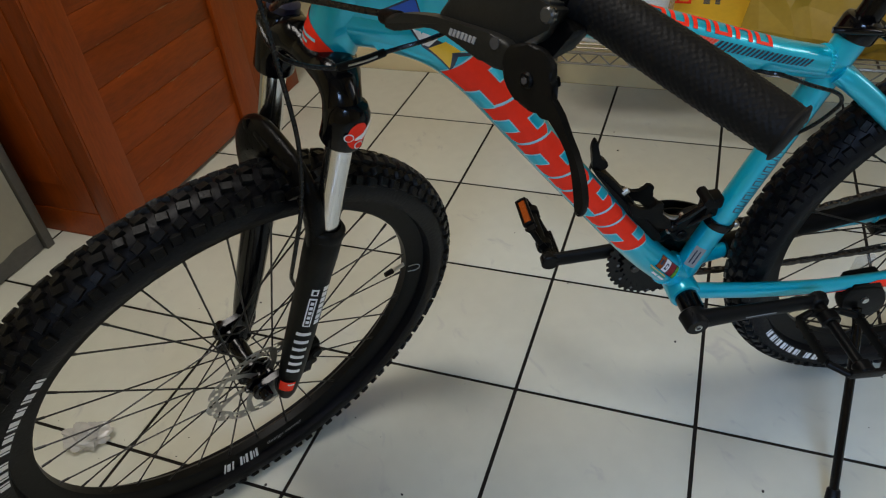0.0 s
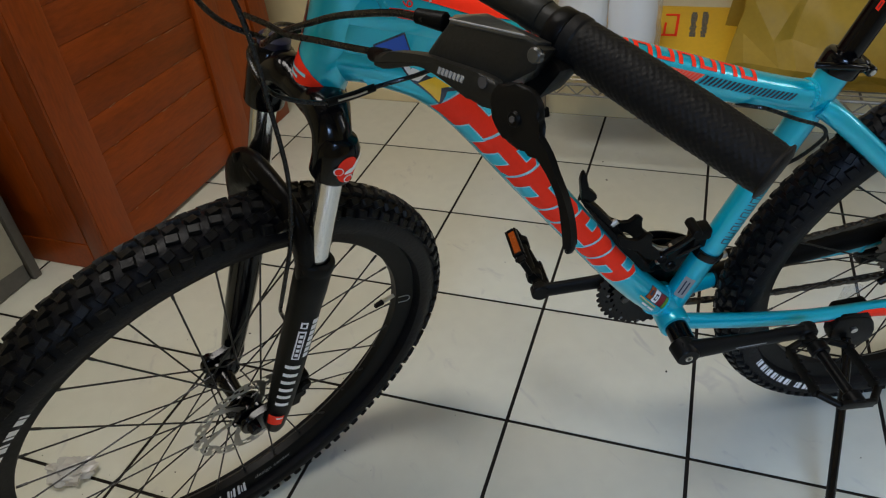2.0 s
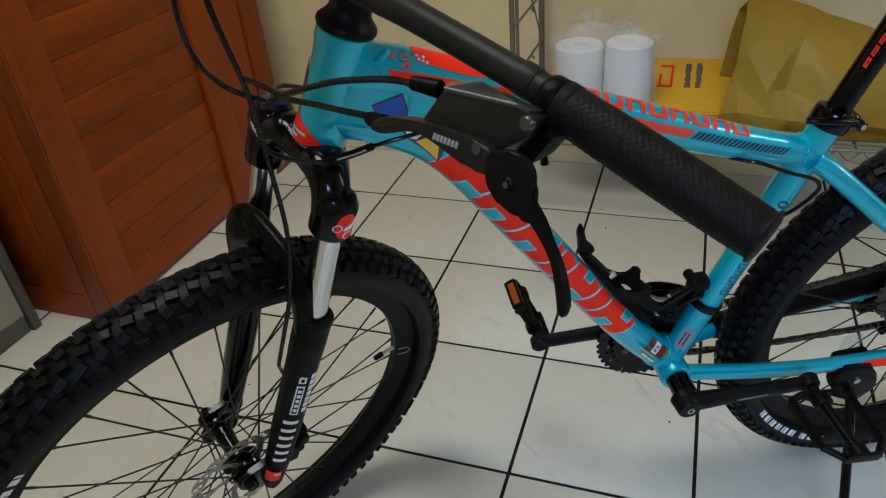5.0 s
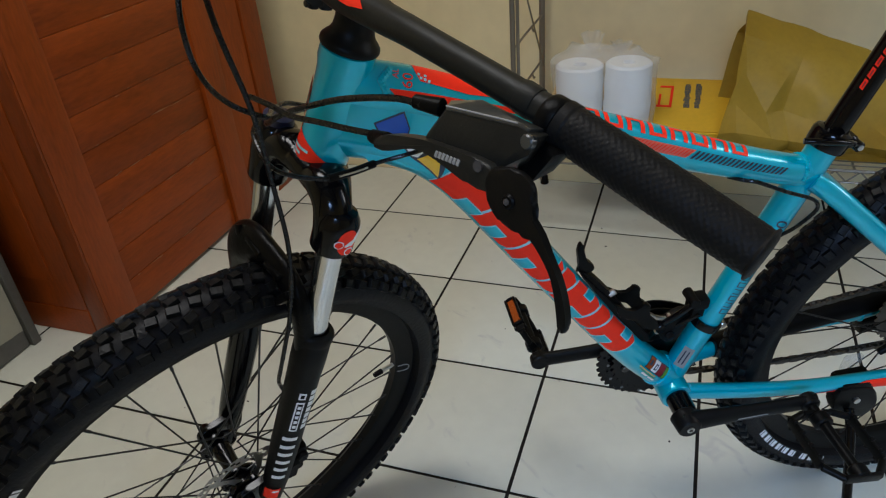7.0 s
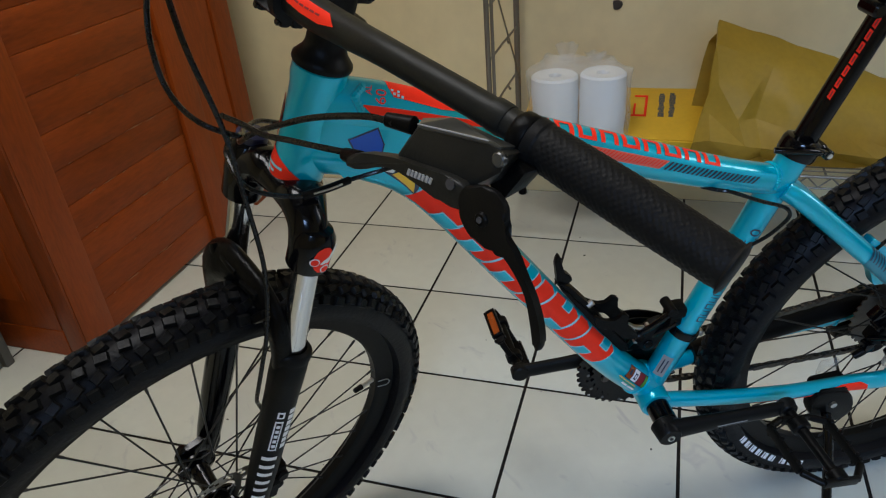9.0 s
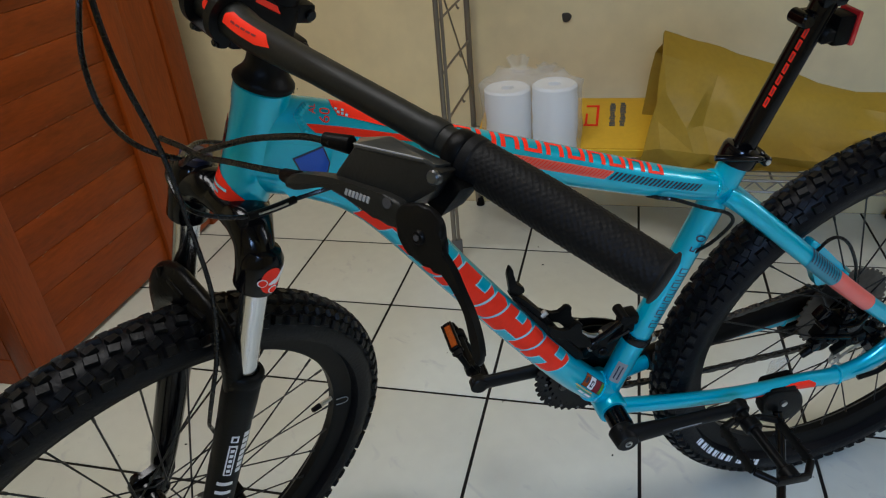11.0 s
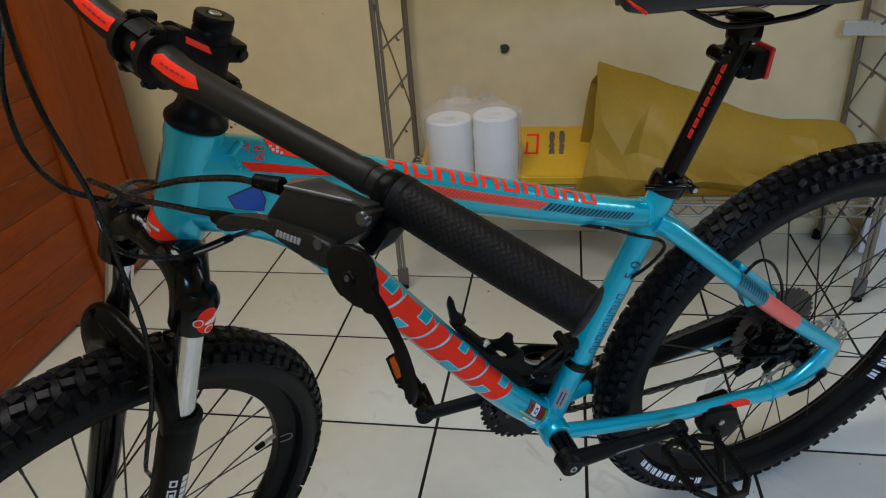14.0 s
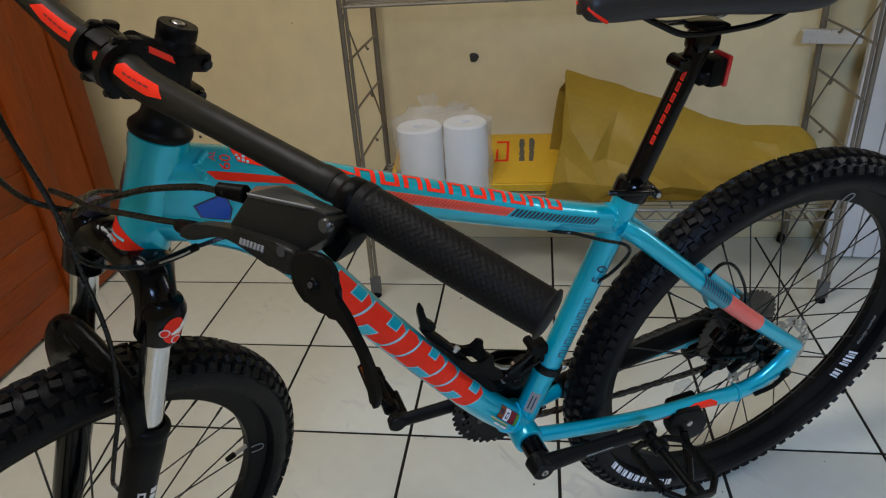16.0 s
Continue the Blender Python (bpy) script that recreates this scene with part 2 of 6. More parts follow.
class Tube:
    """A swept tube. Rows of pts: x, y, z, half-width across, half-height. Angle 0 faces the bike's left, 90 its upper side."""

    def __init__(self, pts, n=6, side=(0, -1, 0)):
        q = smooth_path(pts, n)
        self.c = [Vector(v[:3]) for v in q]
        self.r = [(v[3], v[4]) for v in q]
        self.f = []
        for i in range(len(q)):
            t = (self.c[min(i + 1, len(q) - 1)] - self.c[max(i - 1, 0)]).normalized()
            a = Vector(side)
            a = (a - a.dot(t) * t).normalized()
            u = t.cross(a)
            if u.z < 0 or (abs(u.z) < 0.2 and u.x < 0):
                u = -u
            self.f.append((a, u))
        d = [0.0]
        for i in range(1, len(q)):
            d.append(d[-1] + (self.c[i] - self.c[i - 1]).length)
        self.d = d
        self.length = d[-1]

    def at(self, s, th, off=0.0):
        x = min(max(s, 0), 1) * self.length
        i = 0
        while i < len(self.d) - 2 and self.d[i + 1] < x:
            i += 1
        k = (x - self.d[i]) / max(1e-9, self.d[i + 1] - self.d[i])
        c = self.c[i].lerp(self.c[i + 1], k)
        a, u = self.f[i][0].lerp(self.f[i + 1][0], k), self.f[i][1].lerp(self.f[i + 1][1], k)
        ra = self.r[i][0] * (1 - k) + self.r[i + 1][0] * k + off
        rb = self.r[i][1] * (1 - k) + self.r[i + 1][1] * k + off
        return c + a * ra * math.cos(radians(th)) + u * rb * math.sin(radians(th))

    def mesh(self, bm, seg=24, caps=True):
        rings = []
        for (a, u), c, (ra, rb) in zip(self.f, self.c, self.r):
            rings.append([bm.verts.new(c + a * ra * math.cos(2 * math.pi * k / seg) + u * rb * math.sin(2 * math.pi * k / seg)) for k in range(seg)])
        for p, q in zip(rings, rings[1:]):
            for k in range(seg):
                bm.faces.new((p[k], p[(k + 1) % seg], q[(k + 1) % seg], q[k]))
        if caps:
            bm.faces.new(rings[0][::-1])
            bm.faces.new(rings[-1])
        return bm

    def decal(self, polys, off=0.0006, step=8.0):
        """Flat shapes (s, angle) laid on the tube's surface."""
        bm = bmesh.new()
        for poly in polys:
            vs = [bm.verts.new((s * 100, th, 0)) for s, th in poly]
            bm.faces.new(vs)
        th0 = min(v.co.y for v in bm.verts)
        th1 = max(v.co.y for v in bm.verts)
        t = math.ceil(th0 / step) * step
        while t < th1:
            bmesh.ops.bisect_plane(bm, geom=bm.verts[:] + bm.edges[:] + bm.faces[:], plane_co=(0, t, 0), plane_no=(0, 1, 0))
            t += step
        s0, s1 = min(v.co.x for v in bm.verts), max(v.co.x for v in bm.verts)
        s = math.ceil(s0 / 4) * 4
        while s < s1:
            bmesh.ops.bisect_plane(bm, geom=bm.verts[:] + bm.edges[:] + bm.faces[:], plane_co=(s, 0, 0), plane_no=(1, 0, 0))
            s += 4
        for v in bm.verts:
            v.co = self.at(v.co.x / 100, v.co.y, off)
        return bm


def rod(bm, pts, r, n=4, seg=8):
    """A round rod along pts."""
    rows = [(*p, r, r) for p in pts]
    q = smooth_path(rows, n) if n > 1 else [np.array(v, float) for v in rows]
    prev, a = None, None
    for i in range(len(q)):
        c = Vector(q[i][:3])
        t = (Vector(q[min(i + 1, len(q) - 1)][:3]) - Vector(q[max(i - 1, 0)][:3])).normalized()
        if a is None:
            a = t.orthogonal().normalized()
        a = (a - a.dot(t) * t).normalized()
        u = t.cross(a)
        ring = [bm.verts.new(c + (a * math.cos(2 * math.pi * k / seg) + u * math.sin(2 * math.pi * k / seg)) * r) for k in range(seg)]
        if prev:
            for k in range(seg):
                bm.faces.new((prev[k], prev[(k + 1) % seg], ring[(k + 1) % seg], ring[k]))
        else:
            bm.faces.new(ring[::-1])
        prev = ring
    bm.faces.new(prev)
    return bm


def lathe(bm, profile, m=None, seg=32, closed=False):
    """Turns (radius, height) rows about the z axis of m."""
    m = m or Matrix()
    rings = []
    for r, h in profile:
        if r < 1e-6:
            rings.append([bm.verts.new(m @ Vector((0, 0, h)))])
        else:
            rings.append([bm.verts.new(m @ Vector((r * math.cos(2 * math.pi * k / seg), r * math.sin(2 * math.pi * k / seg), h))) for k in range(seg)])
    pairs = list(zip(rings, rings[1:]))
    if closed:
        pairs.append((rings[-1], rings[0]))
    for p, q in pairs:
        for k in range(seg):
            j = (k + 1) % seg
            vs = [p[k % len(p)]] + ([p[j]] if len(p) > 1 else []) + ([q[j]] if len(q) > 1 else []) + [q[k % len(q)]]
            if len(vs) > 2:
                bm.faces.new(vs)
    return bm


def along(p, q):
    """The pose whose z axis runs from p towards q, at p."""
    p, q = Vector(p), Vector(q)
    return Matrix.Translation(p) @ (q - p).to_track_quat("Z", "Y").to_matrix().to_4x4()


def cyl(bm, p, q, r, r2=None, seg=20, bevel=0.0):
    ln = (Vector(q) - Vector(p)).length
    r2 = r if r2 is None else r2
    b = min(bevel, r * 0.5)
    prof = [(0, 0), (r - b, 0), (r, b), (r2, ln - b), (r2 - b, ln), (0, ln)] if b else [(0, 0), (r, 0), (r2, ln), (0, ln)]
    return lathe(bm, prof, along(p, q), seg)


def plate(bm, outline, thick, m, bevel=0.0):
    """An outline in the x-y plane of m, given a thickness along z, centred."""
    lo = [bm.verts.new(m @ Vector((x, y, -thick / 2))) for x, y in outline]
    hi = [bm.verts.new(m @ Vector((x, y, thick / 2))) for x, y in outline]
    n = len(outline)
    fs = [bm.faces.new(lo[::-1]), bm.faces.new(hi)]
    for k in range(n):
        fs.append(bm.faces.new((lo[k], lo[(k + 1) % n], hi[(k + 1) % n], hi[k])))
    if bevel:
        es = list(fs[0].edges) + list(fs[1].edges)
        bmesh.ops.bevel(bm, geom=es, offset=bevel, segments=2, profile=0.6, affect="EDGES")
    return bm


def rounded(pts, n=4):
    """A closed smooth outline through pts (2D)."""
    p = [np.array(q, float) for q in pts]
    k = len(p)
    out = []
    for i in range(k):
        a, b, c, d = p[i - 1], p[i], p[(i + 1) % k], p[(i + 2) % k]
        for j in range(n):
            t = j / n
            v = 0.5 * (2 * b + (c - a) * t + (2 * a - 5 * b + 4 * c - d) * t * t + (3 * b - a - 3 * c + d) * t ** 3)
            out.append((float(v[0]), float(v[1])))
    return out


def lettering(text, size):
    """Flat letters of the built-in font as a bmesh in the x-y plane, centred."""
    cu = bpy.data.curves.new("letters", "FONT")
    cu.body, cu.size, cu.align_x, cu.align_y, cu.resolution_u = text, size, "CENTER", "CENTER", 3
    tmp = bpy.data.objects.new("letters", cu)
    me = tmp.to_mesh()
    bm = bmesh.new()
    bm.from_mesh(me)
    tmp.to_mesh_clear()
    bpy.data.objects.remove(tmp)
    bpy.data.curves.remove(cu)
    return bm

# ---------------------------------------------------------------- room
S = 0.3184  # tile pitch
X0, X1, Y0, Y1, H = -1.95, 2.0, -2.75, 1.266, 2.75


def wall(name, boxes, label):
    bm = bmesh.new()
    for b in boxes:
        box(bm, *[(b[i] + b[i + 1]) / 2 for i in (0, 2, 4)], b[1] - b[0], b[3] - b[2], b[5] - b[4])
    return tagged(link(name, bm, WALL, smooth=False), label, "wall", kind="structure")


wall("wall_back", [(X0 - 0.15, X1 + 0.15, Y1, Y1 + 0.15, -0.1, H)], "cream painted plaster wall with faint smudges")
wall("wall_left", [(X0 - 0.15, X0, Y0, Y1, -0.1, H)], "cream painted plaster wall")
# right-hand wall with a doorway
DY0, DY1, DH = -0.35, 0.72, 2.25
wall("wall_right", [(X1, X1 + 0.15, Y0, DY0, -0.1, H), (X1, X1 + 0.15, DY1, Y1, -0.1, H), (X1, X1 + 0.15, DY0, DY1, DH, H)], "cream painted wall with an open doorway")
# wall behind the camera with a window
wall("wall_front", [(X0 - 0.15, 0.1, Y0 - 0.15, Y0, -0.1, H), (1.7, X1 + 0.15, Y0 - 0.15, Y0, -0.1, H), (0.1, 1.7, Y0 - 0.15, Y0, -0.1, 1.2), (0.1, 1.7, Y0 - 0.15, Y0, 2.3, H)], "cream painted wall with a window opening")
bm = bmesh.new()
box(bm, (X0 + X1) / 2, (Y0 + Y1) / 2, H + 0.06, X1 - X0 + 0.3, Y1 - Y0 + 0.3, 0.12)
tagged(link("ceiling", bm, CEIL, smooth=False), "plain off-white painted ceiling", "ceiling", kind="structure")
bm = bmesh.new()
box(bm, 0, 0, -0.16, 60, 60, 0.1)
tagged(link("ground", bm, GROUT, smooth=False), "dark ground outside", "ground", kind="structure")
bm = bmesh.new()
box(bm, (X0 + X1) / 2, (Y0 + Y1) / 2, -0.0537, X1 - X0, Y1 - Y0, 0.105)
floor = tagged(link("floor", bm, GROUT, smooth=False), "pale marbled ceramic tile floor with dark grout lines", "floor", kind="structure")


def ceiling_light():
    """Unseen fixture assumed for the overhead light: flat metal tray with glowing diffuser."""
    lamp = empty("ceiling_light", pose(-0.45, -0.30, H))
    tagged(lamp, "assumed white rectangular ceiling light fixture, out of view, switched on", "ceiling light")
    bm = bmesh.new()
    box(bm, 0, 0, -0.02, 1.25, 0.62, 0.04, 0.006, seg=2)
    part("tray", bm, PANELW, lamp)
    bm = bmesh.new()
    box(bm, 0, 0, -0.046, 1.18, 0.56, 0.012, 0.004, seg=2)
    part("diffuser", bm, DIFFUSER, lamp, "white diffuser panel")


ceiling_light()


def wall_mark():
    """A dark patch of filler on the back wall."""
    bm = bmesh.new()
    out = [(0.013 * math.cos(a) * (1 + 0.18 * math.sin(3 * a + 1)), 0.015 * math.sin(a) * (1 + 0.15 * math.cos(2 * a))) for a in [2 * math.pi * k / 18 for k in range(18)]]
    plate(bm, out, 0.006, pose(0.086, Y1 - 0.002, 0.592, 90, 0, 0), 0.001)
    tagged(link("wall_plug", bm, SOOT), "dark grey round plug in the cream wall", "wall plug")


wall_mark()

# small chips in the plaster and grit on the tiles
rnd = random.Random(9)
bm = bmesh.new()
for x, z, r in ((-0.823, 0.390, 0.004), (-0.817, 0.365, 0.0055), (-0.801, 0.375, 0.003), (-0.786, 0.388, 0.0025), (-0.45, 0.71, 0.002), (0.62, 0.66, 0.0025)):
    plate(bm, [(r * math.cos(a) * rnd.uniform(0.6, 1.1), r * math.sin(a) * rnd.uniform(0.6, 1.1)) for a in [2 * math.pi * k / 7 for k in range(7)]], 0.002, pose(x, Y1 - 0.0005, z, 90, 0, 0))
part("plaster_chip", bm, SOOT, bpy.data.objects["wall_back"], smooth=False)["kind"] = "stuff"
bm = bmesh.new()
for k in range(60):
    x, y, r = rnd.uniform(-0.9, 1.1), rnd.uniform(-0.55, 1.1), rnd.choice((0.0008, 0.001, 0.0015, 0.0024))
    bmesh.ops.create_icosphere(bm, subdivisions=1, radius=r, matrix=Matrix.Translation((x, y, r * 0.4)) @ Matrix.Diagonal((rnd.uniform(0.7, 1.6), rnd.uniform(0.7, 1.3), 0.6, 1)))
tagged(link("floor_grit", bm, SOOT), "scattered dark grit and crumbs on the tiles", "grit", kind="stuff")

# ---------------------------------------------------------------- wooden cabinet


def wooden_cabinet():
    cab = empty("wooden_cabinet", pose(-1.06, 0.205, 0))
    tagged(cab, "tall reddish-brown wooden cabinet with planked side panel", "cabinet")
    W_, D_, HT_ = 0.68, 0.91, 1.95
    bm = bmesh.new()
    box(bm, -W_ / 2 - 0.02, D_ / 2, HT_ / 2 + 0.01, W_ - 0.04, D_ - 0.02, HT_ - 0.02)
    part("carcass", bm, WOODV, cab, smooth=False)
    for y0, y1, dx in ((0.0, 0.098, 0.0), (0.565, 0.665, 0.0), (0.815, 0.91, -0.002)):
        bm = bmesh.new()
        box(bm, -0.02 + dx, (y0 + y1) / 2, HT_ / 2, 0.04, y1 - y0 - 0.002, HT_, 0.004, seg=2)
        part("stile", bm, WOODV, cab)
    # planks, each slightly recessed behind the stiles
    z, k = 0.012, 0
    rnd = random.Random(4)
    while z < HT_ - 0.05:
        h = 0.088
        bm = bmesh.new()
        box(bm, 0, 0, 0, 0.022, 0.463, h - 0.0006, 0.0022, pose(-0.0215 - rnd.uniform(0, 0.001), 0.3315, z + h / 2, 0, rnd.uniform(0.3, 0.9), 0), 2)
        part("plank", bm, WOODH, cab)
        z += h
    for k in range(44):
        zz = 0.012 + 0.088 * rnd.randint(1, 12) + rnd.uniform(-0.003, 0.003)
        ln = rnd.choice((0.008, 0.012, 0.02, 0.05))
        yy = rnd.uniform(0.13, 0.52 - ln)
        bm = bmesh.new()
        plate(bm, [(yy, zz), (yy + ln * 0.4, zz - 0.0012), (yy + ln, zz + 0.0004), (yy + ln * 0.6, zz + 0.0014)], 0.0006, Matrix(((0, 0, 1, -0.0098), (1, 0, 0, 0), (0, 1, 0, 0), (0, 0, 0, 1))))
        part("scuff", bm, SCUFF, cab, "pale scuff on the wood", smooth=False)
    bm = bmesh.new()
    box(bm, -0.019, 0.74, HT_ / 2, 0.02, 0.146, HT_ - 0.02, 0.002)
    part("side_panel", bm, WOODV, cab)
    # front: framed door seen edge-on
    for x0, x1 in ((-0.665, -0.36), (-0.3455, -0.0525)):
        bm = bmesh.new()
        box(bm, (x0 + x1) / 2, -0.003, HT_ / 2 + 0.03, x1 - x0, 0.008, HT_ - 0.1, 0.002, seg=2)
        box(bm, (x0 + x1) / 2, -0.009, HT_ / 2 + 0.03, x1 - x0 - 0.14, 0.006, HT_ - 0.26, 0.003, seg=2)
        part("door", bm, WOODV, cab)
    bm = bmesh.new()
    box(bm, -W_ / 2 - 0.026, -0.003, 0.039, W_ - 0.054, 0.008, 0.078, 0.002)
    part("plinth", bm, WOODH, cab)
    bm = bmesh.new()
    box(bm, -0.0255, -0.0032, HT_ / 2, 0.051, 0.0068, HT_ - 0.002, 0.003, seg=2)
    part("corner_board", bm, WOODV, cab)
    bm = bmesh.new()
    box(bm, -W_ / 2, D_ / 2, HT_ + 0.012, W_ + 0.03, D_ + 0.03, 0.025, 0.006, seg=2)
    part("top_board", bm, WOODV, cab)
    return cab


wooden_cabinet()


def steel_cabinet():
    cab = empty("steel_cabinet", pose(-1.25, 0.15, 0))
    tagged(cab, "grey steel cabinet with a cream side panel and chipped paint", "cabinet")
    W_, D_, HT_ = 0.5, 0.75, 0.95
    bm = bmesh.new()
    box(bm, -W_ / 2 - 0.006, -D_ / 2, HT_ / 2 + 0.002, W_ - 0.02, D_ - 0.02, HT_ - 0.006, 0.003)
    part("body", bm, GREYM, cab, smooth=False)
    for y in (-0.012, -D_ + 0.012):
        bm = bmesh.new()
        box(bm, -0.010, y, HT_ / 2, 0.022, 0.024, HT_, 0.003, seg=2)
        part("corner_post", bm, GREYM, cab)
    bm = bmesh.new()
    # cream panel with a ragged lower edge where the paint has come off
    rnd = random.Random(7)
    low = [(-D_ + 0.026 + k * (D_ - 0.052) / 40, 0.052 + 0.002 * math.sin(k * 0.9) + rnd.uniform(-0.0035, 0.0025)) for k in range(41)]
    plate(bm, low + [(-0.026, HT_ - 0.02), (-D_ + 0.026, HT_ - 0.02)], 0.004, Matrix(((0, 0, 1, -0.012), (1, 0, 0, 0), (0, 1, 0, 0), (0, 0, 0, 1))))
    part("side_panel", bm, CREAMM, cab, "cream painted panel", smooth=False)
    bm = bmesh.new()
    box(bm, -0.014, -D_ / 2, 0.04, 0.006, D_ - 0.052, 0.075, 0.001)
    part("kick_plate", bm, GREYM, cab)
    return cab


steel_cabinet()

# ---------------------------------------------------------------- wire rack
RX0, RX1, RYF, RYB = -0.195, 1.03, 0.885, 1.235
SHELF1, SHELF2 = 0.272, 0.806


def wire_rack():
    rack = empty("wire_rack", pose(0, 0, 0))
    tagged(rack, "chrome wire storage rack with two open shelves", "rack")
    for x, s in ((RX0, 1), (RX1, -1)):
        for y in (RYF, RYB):
            bm = bmesh.new()
            rod(bm, [(x, y, 0.012), (x, y, 1.25)], 0.0065 if y == RYF else 0.0085, 1, 10)
            if y == RYF:
                rod(bm, [(x + s * 0.013, y, 0.012), (x + s * 0.013, y, 1.25)], 0.0045, 1, 8)
            post = part("post", bm, WIRE, rack)
            bm = bmesh.new()
            if y == RYF:
                box(bm, x + s * 0.007, y, 0.040, 0.030, 0.016, 0.052, 0.004, seg=2)
                part("foot", bm, GREYM, post, "grey plastic foot")
                bm = bmesh.new()
            cyl(bm, (x + s * 0.007, y, 0), (x + s * 0.007, y, 0.017 if y == RYF else 0.03), 0.014, 0.011, 12, 0.003)
            part("foot", bm, PLASTIC, post, "black plastic foot")
        for k in range(9):
            z = 0.148 + 0.131 * k
            bm = bmesh.new()
            rod(bm, [(x, RYF, z), (x, (RYF + RYB) / 2, z + 0.002), (x, RYB, z)], 0.0034, 1, 6)
            ym = RYF + (RYB - RYF) * 0.62
            rod(bm, [(x, ym, z), (x + s * 0.003, ym + 0.004, z - 0.012), (x + s * 0.004, ym + 0.012, z - 0.013)], 0.003, 3, 6)
            part("rung", bm, WIRE, rack)
        bm = bmesh.new()
        rod(bm, [(x + s * 0.006, RYF, 0.79), (x + s * 0.006, RYB, 0.39)], 0.0026, 1, 6)
        part("brace", bm, WIRE, rack)
    for z in (SHELF1, SHELF2):
        bm = bmesh.new()
        for y in (RYF, RYB):
            rod(bm, [(RX0, y, z), (RX1, y, z)], 0.0042, 1, 8)
            if z == SHELF2:
                continue
            rod(bm, [(RX0, y, z - 0.030), (RX1, y, z - 0.030)], 0.0030, 1, 8)
            n = 46
            for k in range(n):
                a = RX0 + (RX1 - RX0) * k / n
                b = RX0 + (RX1 - RX0) * (k + 1) / n
                u, v = (z - 0.002, z - 0.028) if k % 2 else (z - 0.028, z - 0.002)
                rod(bm, [(a, y, u), (b, y, v)], 0.0020, 1, 5)
        for x in (RX0, RX1):
            rod(bm, [(x, RYF, z), (x, RYB, z)], 0.0042, 1, 8)
        shelf = part("shelf", bm, WIRE, rack)
        y = RYF + 0.024
        while y < RYB - 0.01:
            bm = bmesh.new()
            rod(bm, [(RX0, y, z + 0.003), (RX1, y, z + 0.003)], 0.0020, 1, 6)
            part("wire", bm, WIRE, shelf)
            y += 0.024
        for x in (0.2, 0.62):
            bm = bmesh.new()
            rod(bm, [(x, RYF, z - 0.003), (x, RYB, z - 0.003)], 0.003, 1, 6)
            part("cross_wire", bm, WIRE, shelf)
    return rack


wire_rack()
TOP1 = SHELF1 + 0.005


def carton():
    m = pose(0.105, 1.005, TOP1 + 0.002, 15, 0, 0)
    c = empty("flat_carton", m)
    tagged(c, "flat yellow cardboard carton lying tilted on the wire shelf", "carton")
    bm = bmesh.new()
    box(bm, 0, 0.12, 0.014, 0.50, 0.24, 0.026, 0.003, seg=2)
    part("body", bm, CARD, c)
    bm = bmesh.new()
    box(bm, 0, -0.0025, 0.012, 0.505, 0.005, 0.024, 0.001)
    part("front_flap", bm, CARDIN, c, "lighter yellow front flap")
    # red bracket-shaped emblem
    bm = bmesh.new()
    for x, y, sx, sy in ((0.066, 0.196, 0.036, 0.008), (0.081, 0.15, 0.007, 0.100), (0.064, 0.104, 0.040, 0.008), (0.051, 0.134, 0.006, 0.05)):
        box(bm, x, y, 0.0275, sx, sy, 0.0012)
    part("emblem", bm, RED, c, "red printed emblem", smooth=False)
    for x0 in (0.122, 0.150):
        bm = bmesh.new()
        rnd = random.Random(int(x0 * 1000))
        y = 0.100
        while y < 0.205:
            d = rnd.uniform(0.006, 0.012)
            wd = rnd.choice((0.016, 0.012, 0.016))
            box(bm, x0 + rnd.uniform(-0.001, 0.001), y + d / 2, 0.0275, wd, d - 0.0022, 0.0012)
            y += d
        part("print", bm, GREYM, c, "dark printed bars", smooth=False)
    bm = bmesh.new()
    for k in range(2):
        box(bm, -0.228, 0.05 + 0.012 * k, 0.0275, 0.016, 0.005, 0.0012)
    part("print", bm, GREYM, c, "dark printed bars", smooth=False)


carton()


def rolls():
    for x, y, r, h in ((-0.045, 1.0, 0.062, 0.198), (0.078, 1.005, 0.060, 0.206)):
        bm = bmesh.new()
        prof = [(0.0, 0.0), (r - 0.004, 0.0), (r, 0.005)]
        for k in range(1, 9):
            prof.append((r + 0.0012 * math.sin(k * 2.1), 0.005 + (h - 0.01) * k / 9))
        prof += [(r, h - 0.006), (r - 0.006, h), (0.017, h - 0.002), (0.015, h - 0.03), (0, h - 0.03)]
        lathe(bm, prof, Matrix.Translation((x, y, TOP1)), 40)
        for v in bm.verts:
            d = v.co - Vector((x, y, v.co.z))
            v.co += d * 0.05 * noise.noise(v.co * 14)
        tagged(link("foam_roll", bm, FOAM), "upright white foam sheet roll inside a clear bag", "foam roll", "rolls in the clear bag")


rolls()


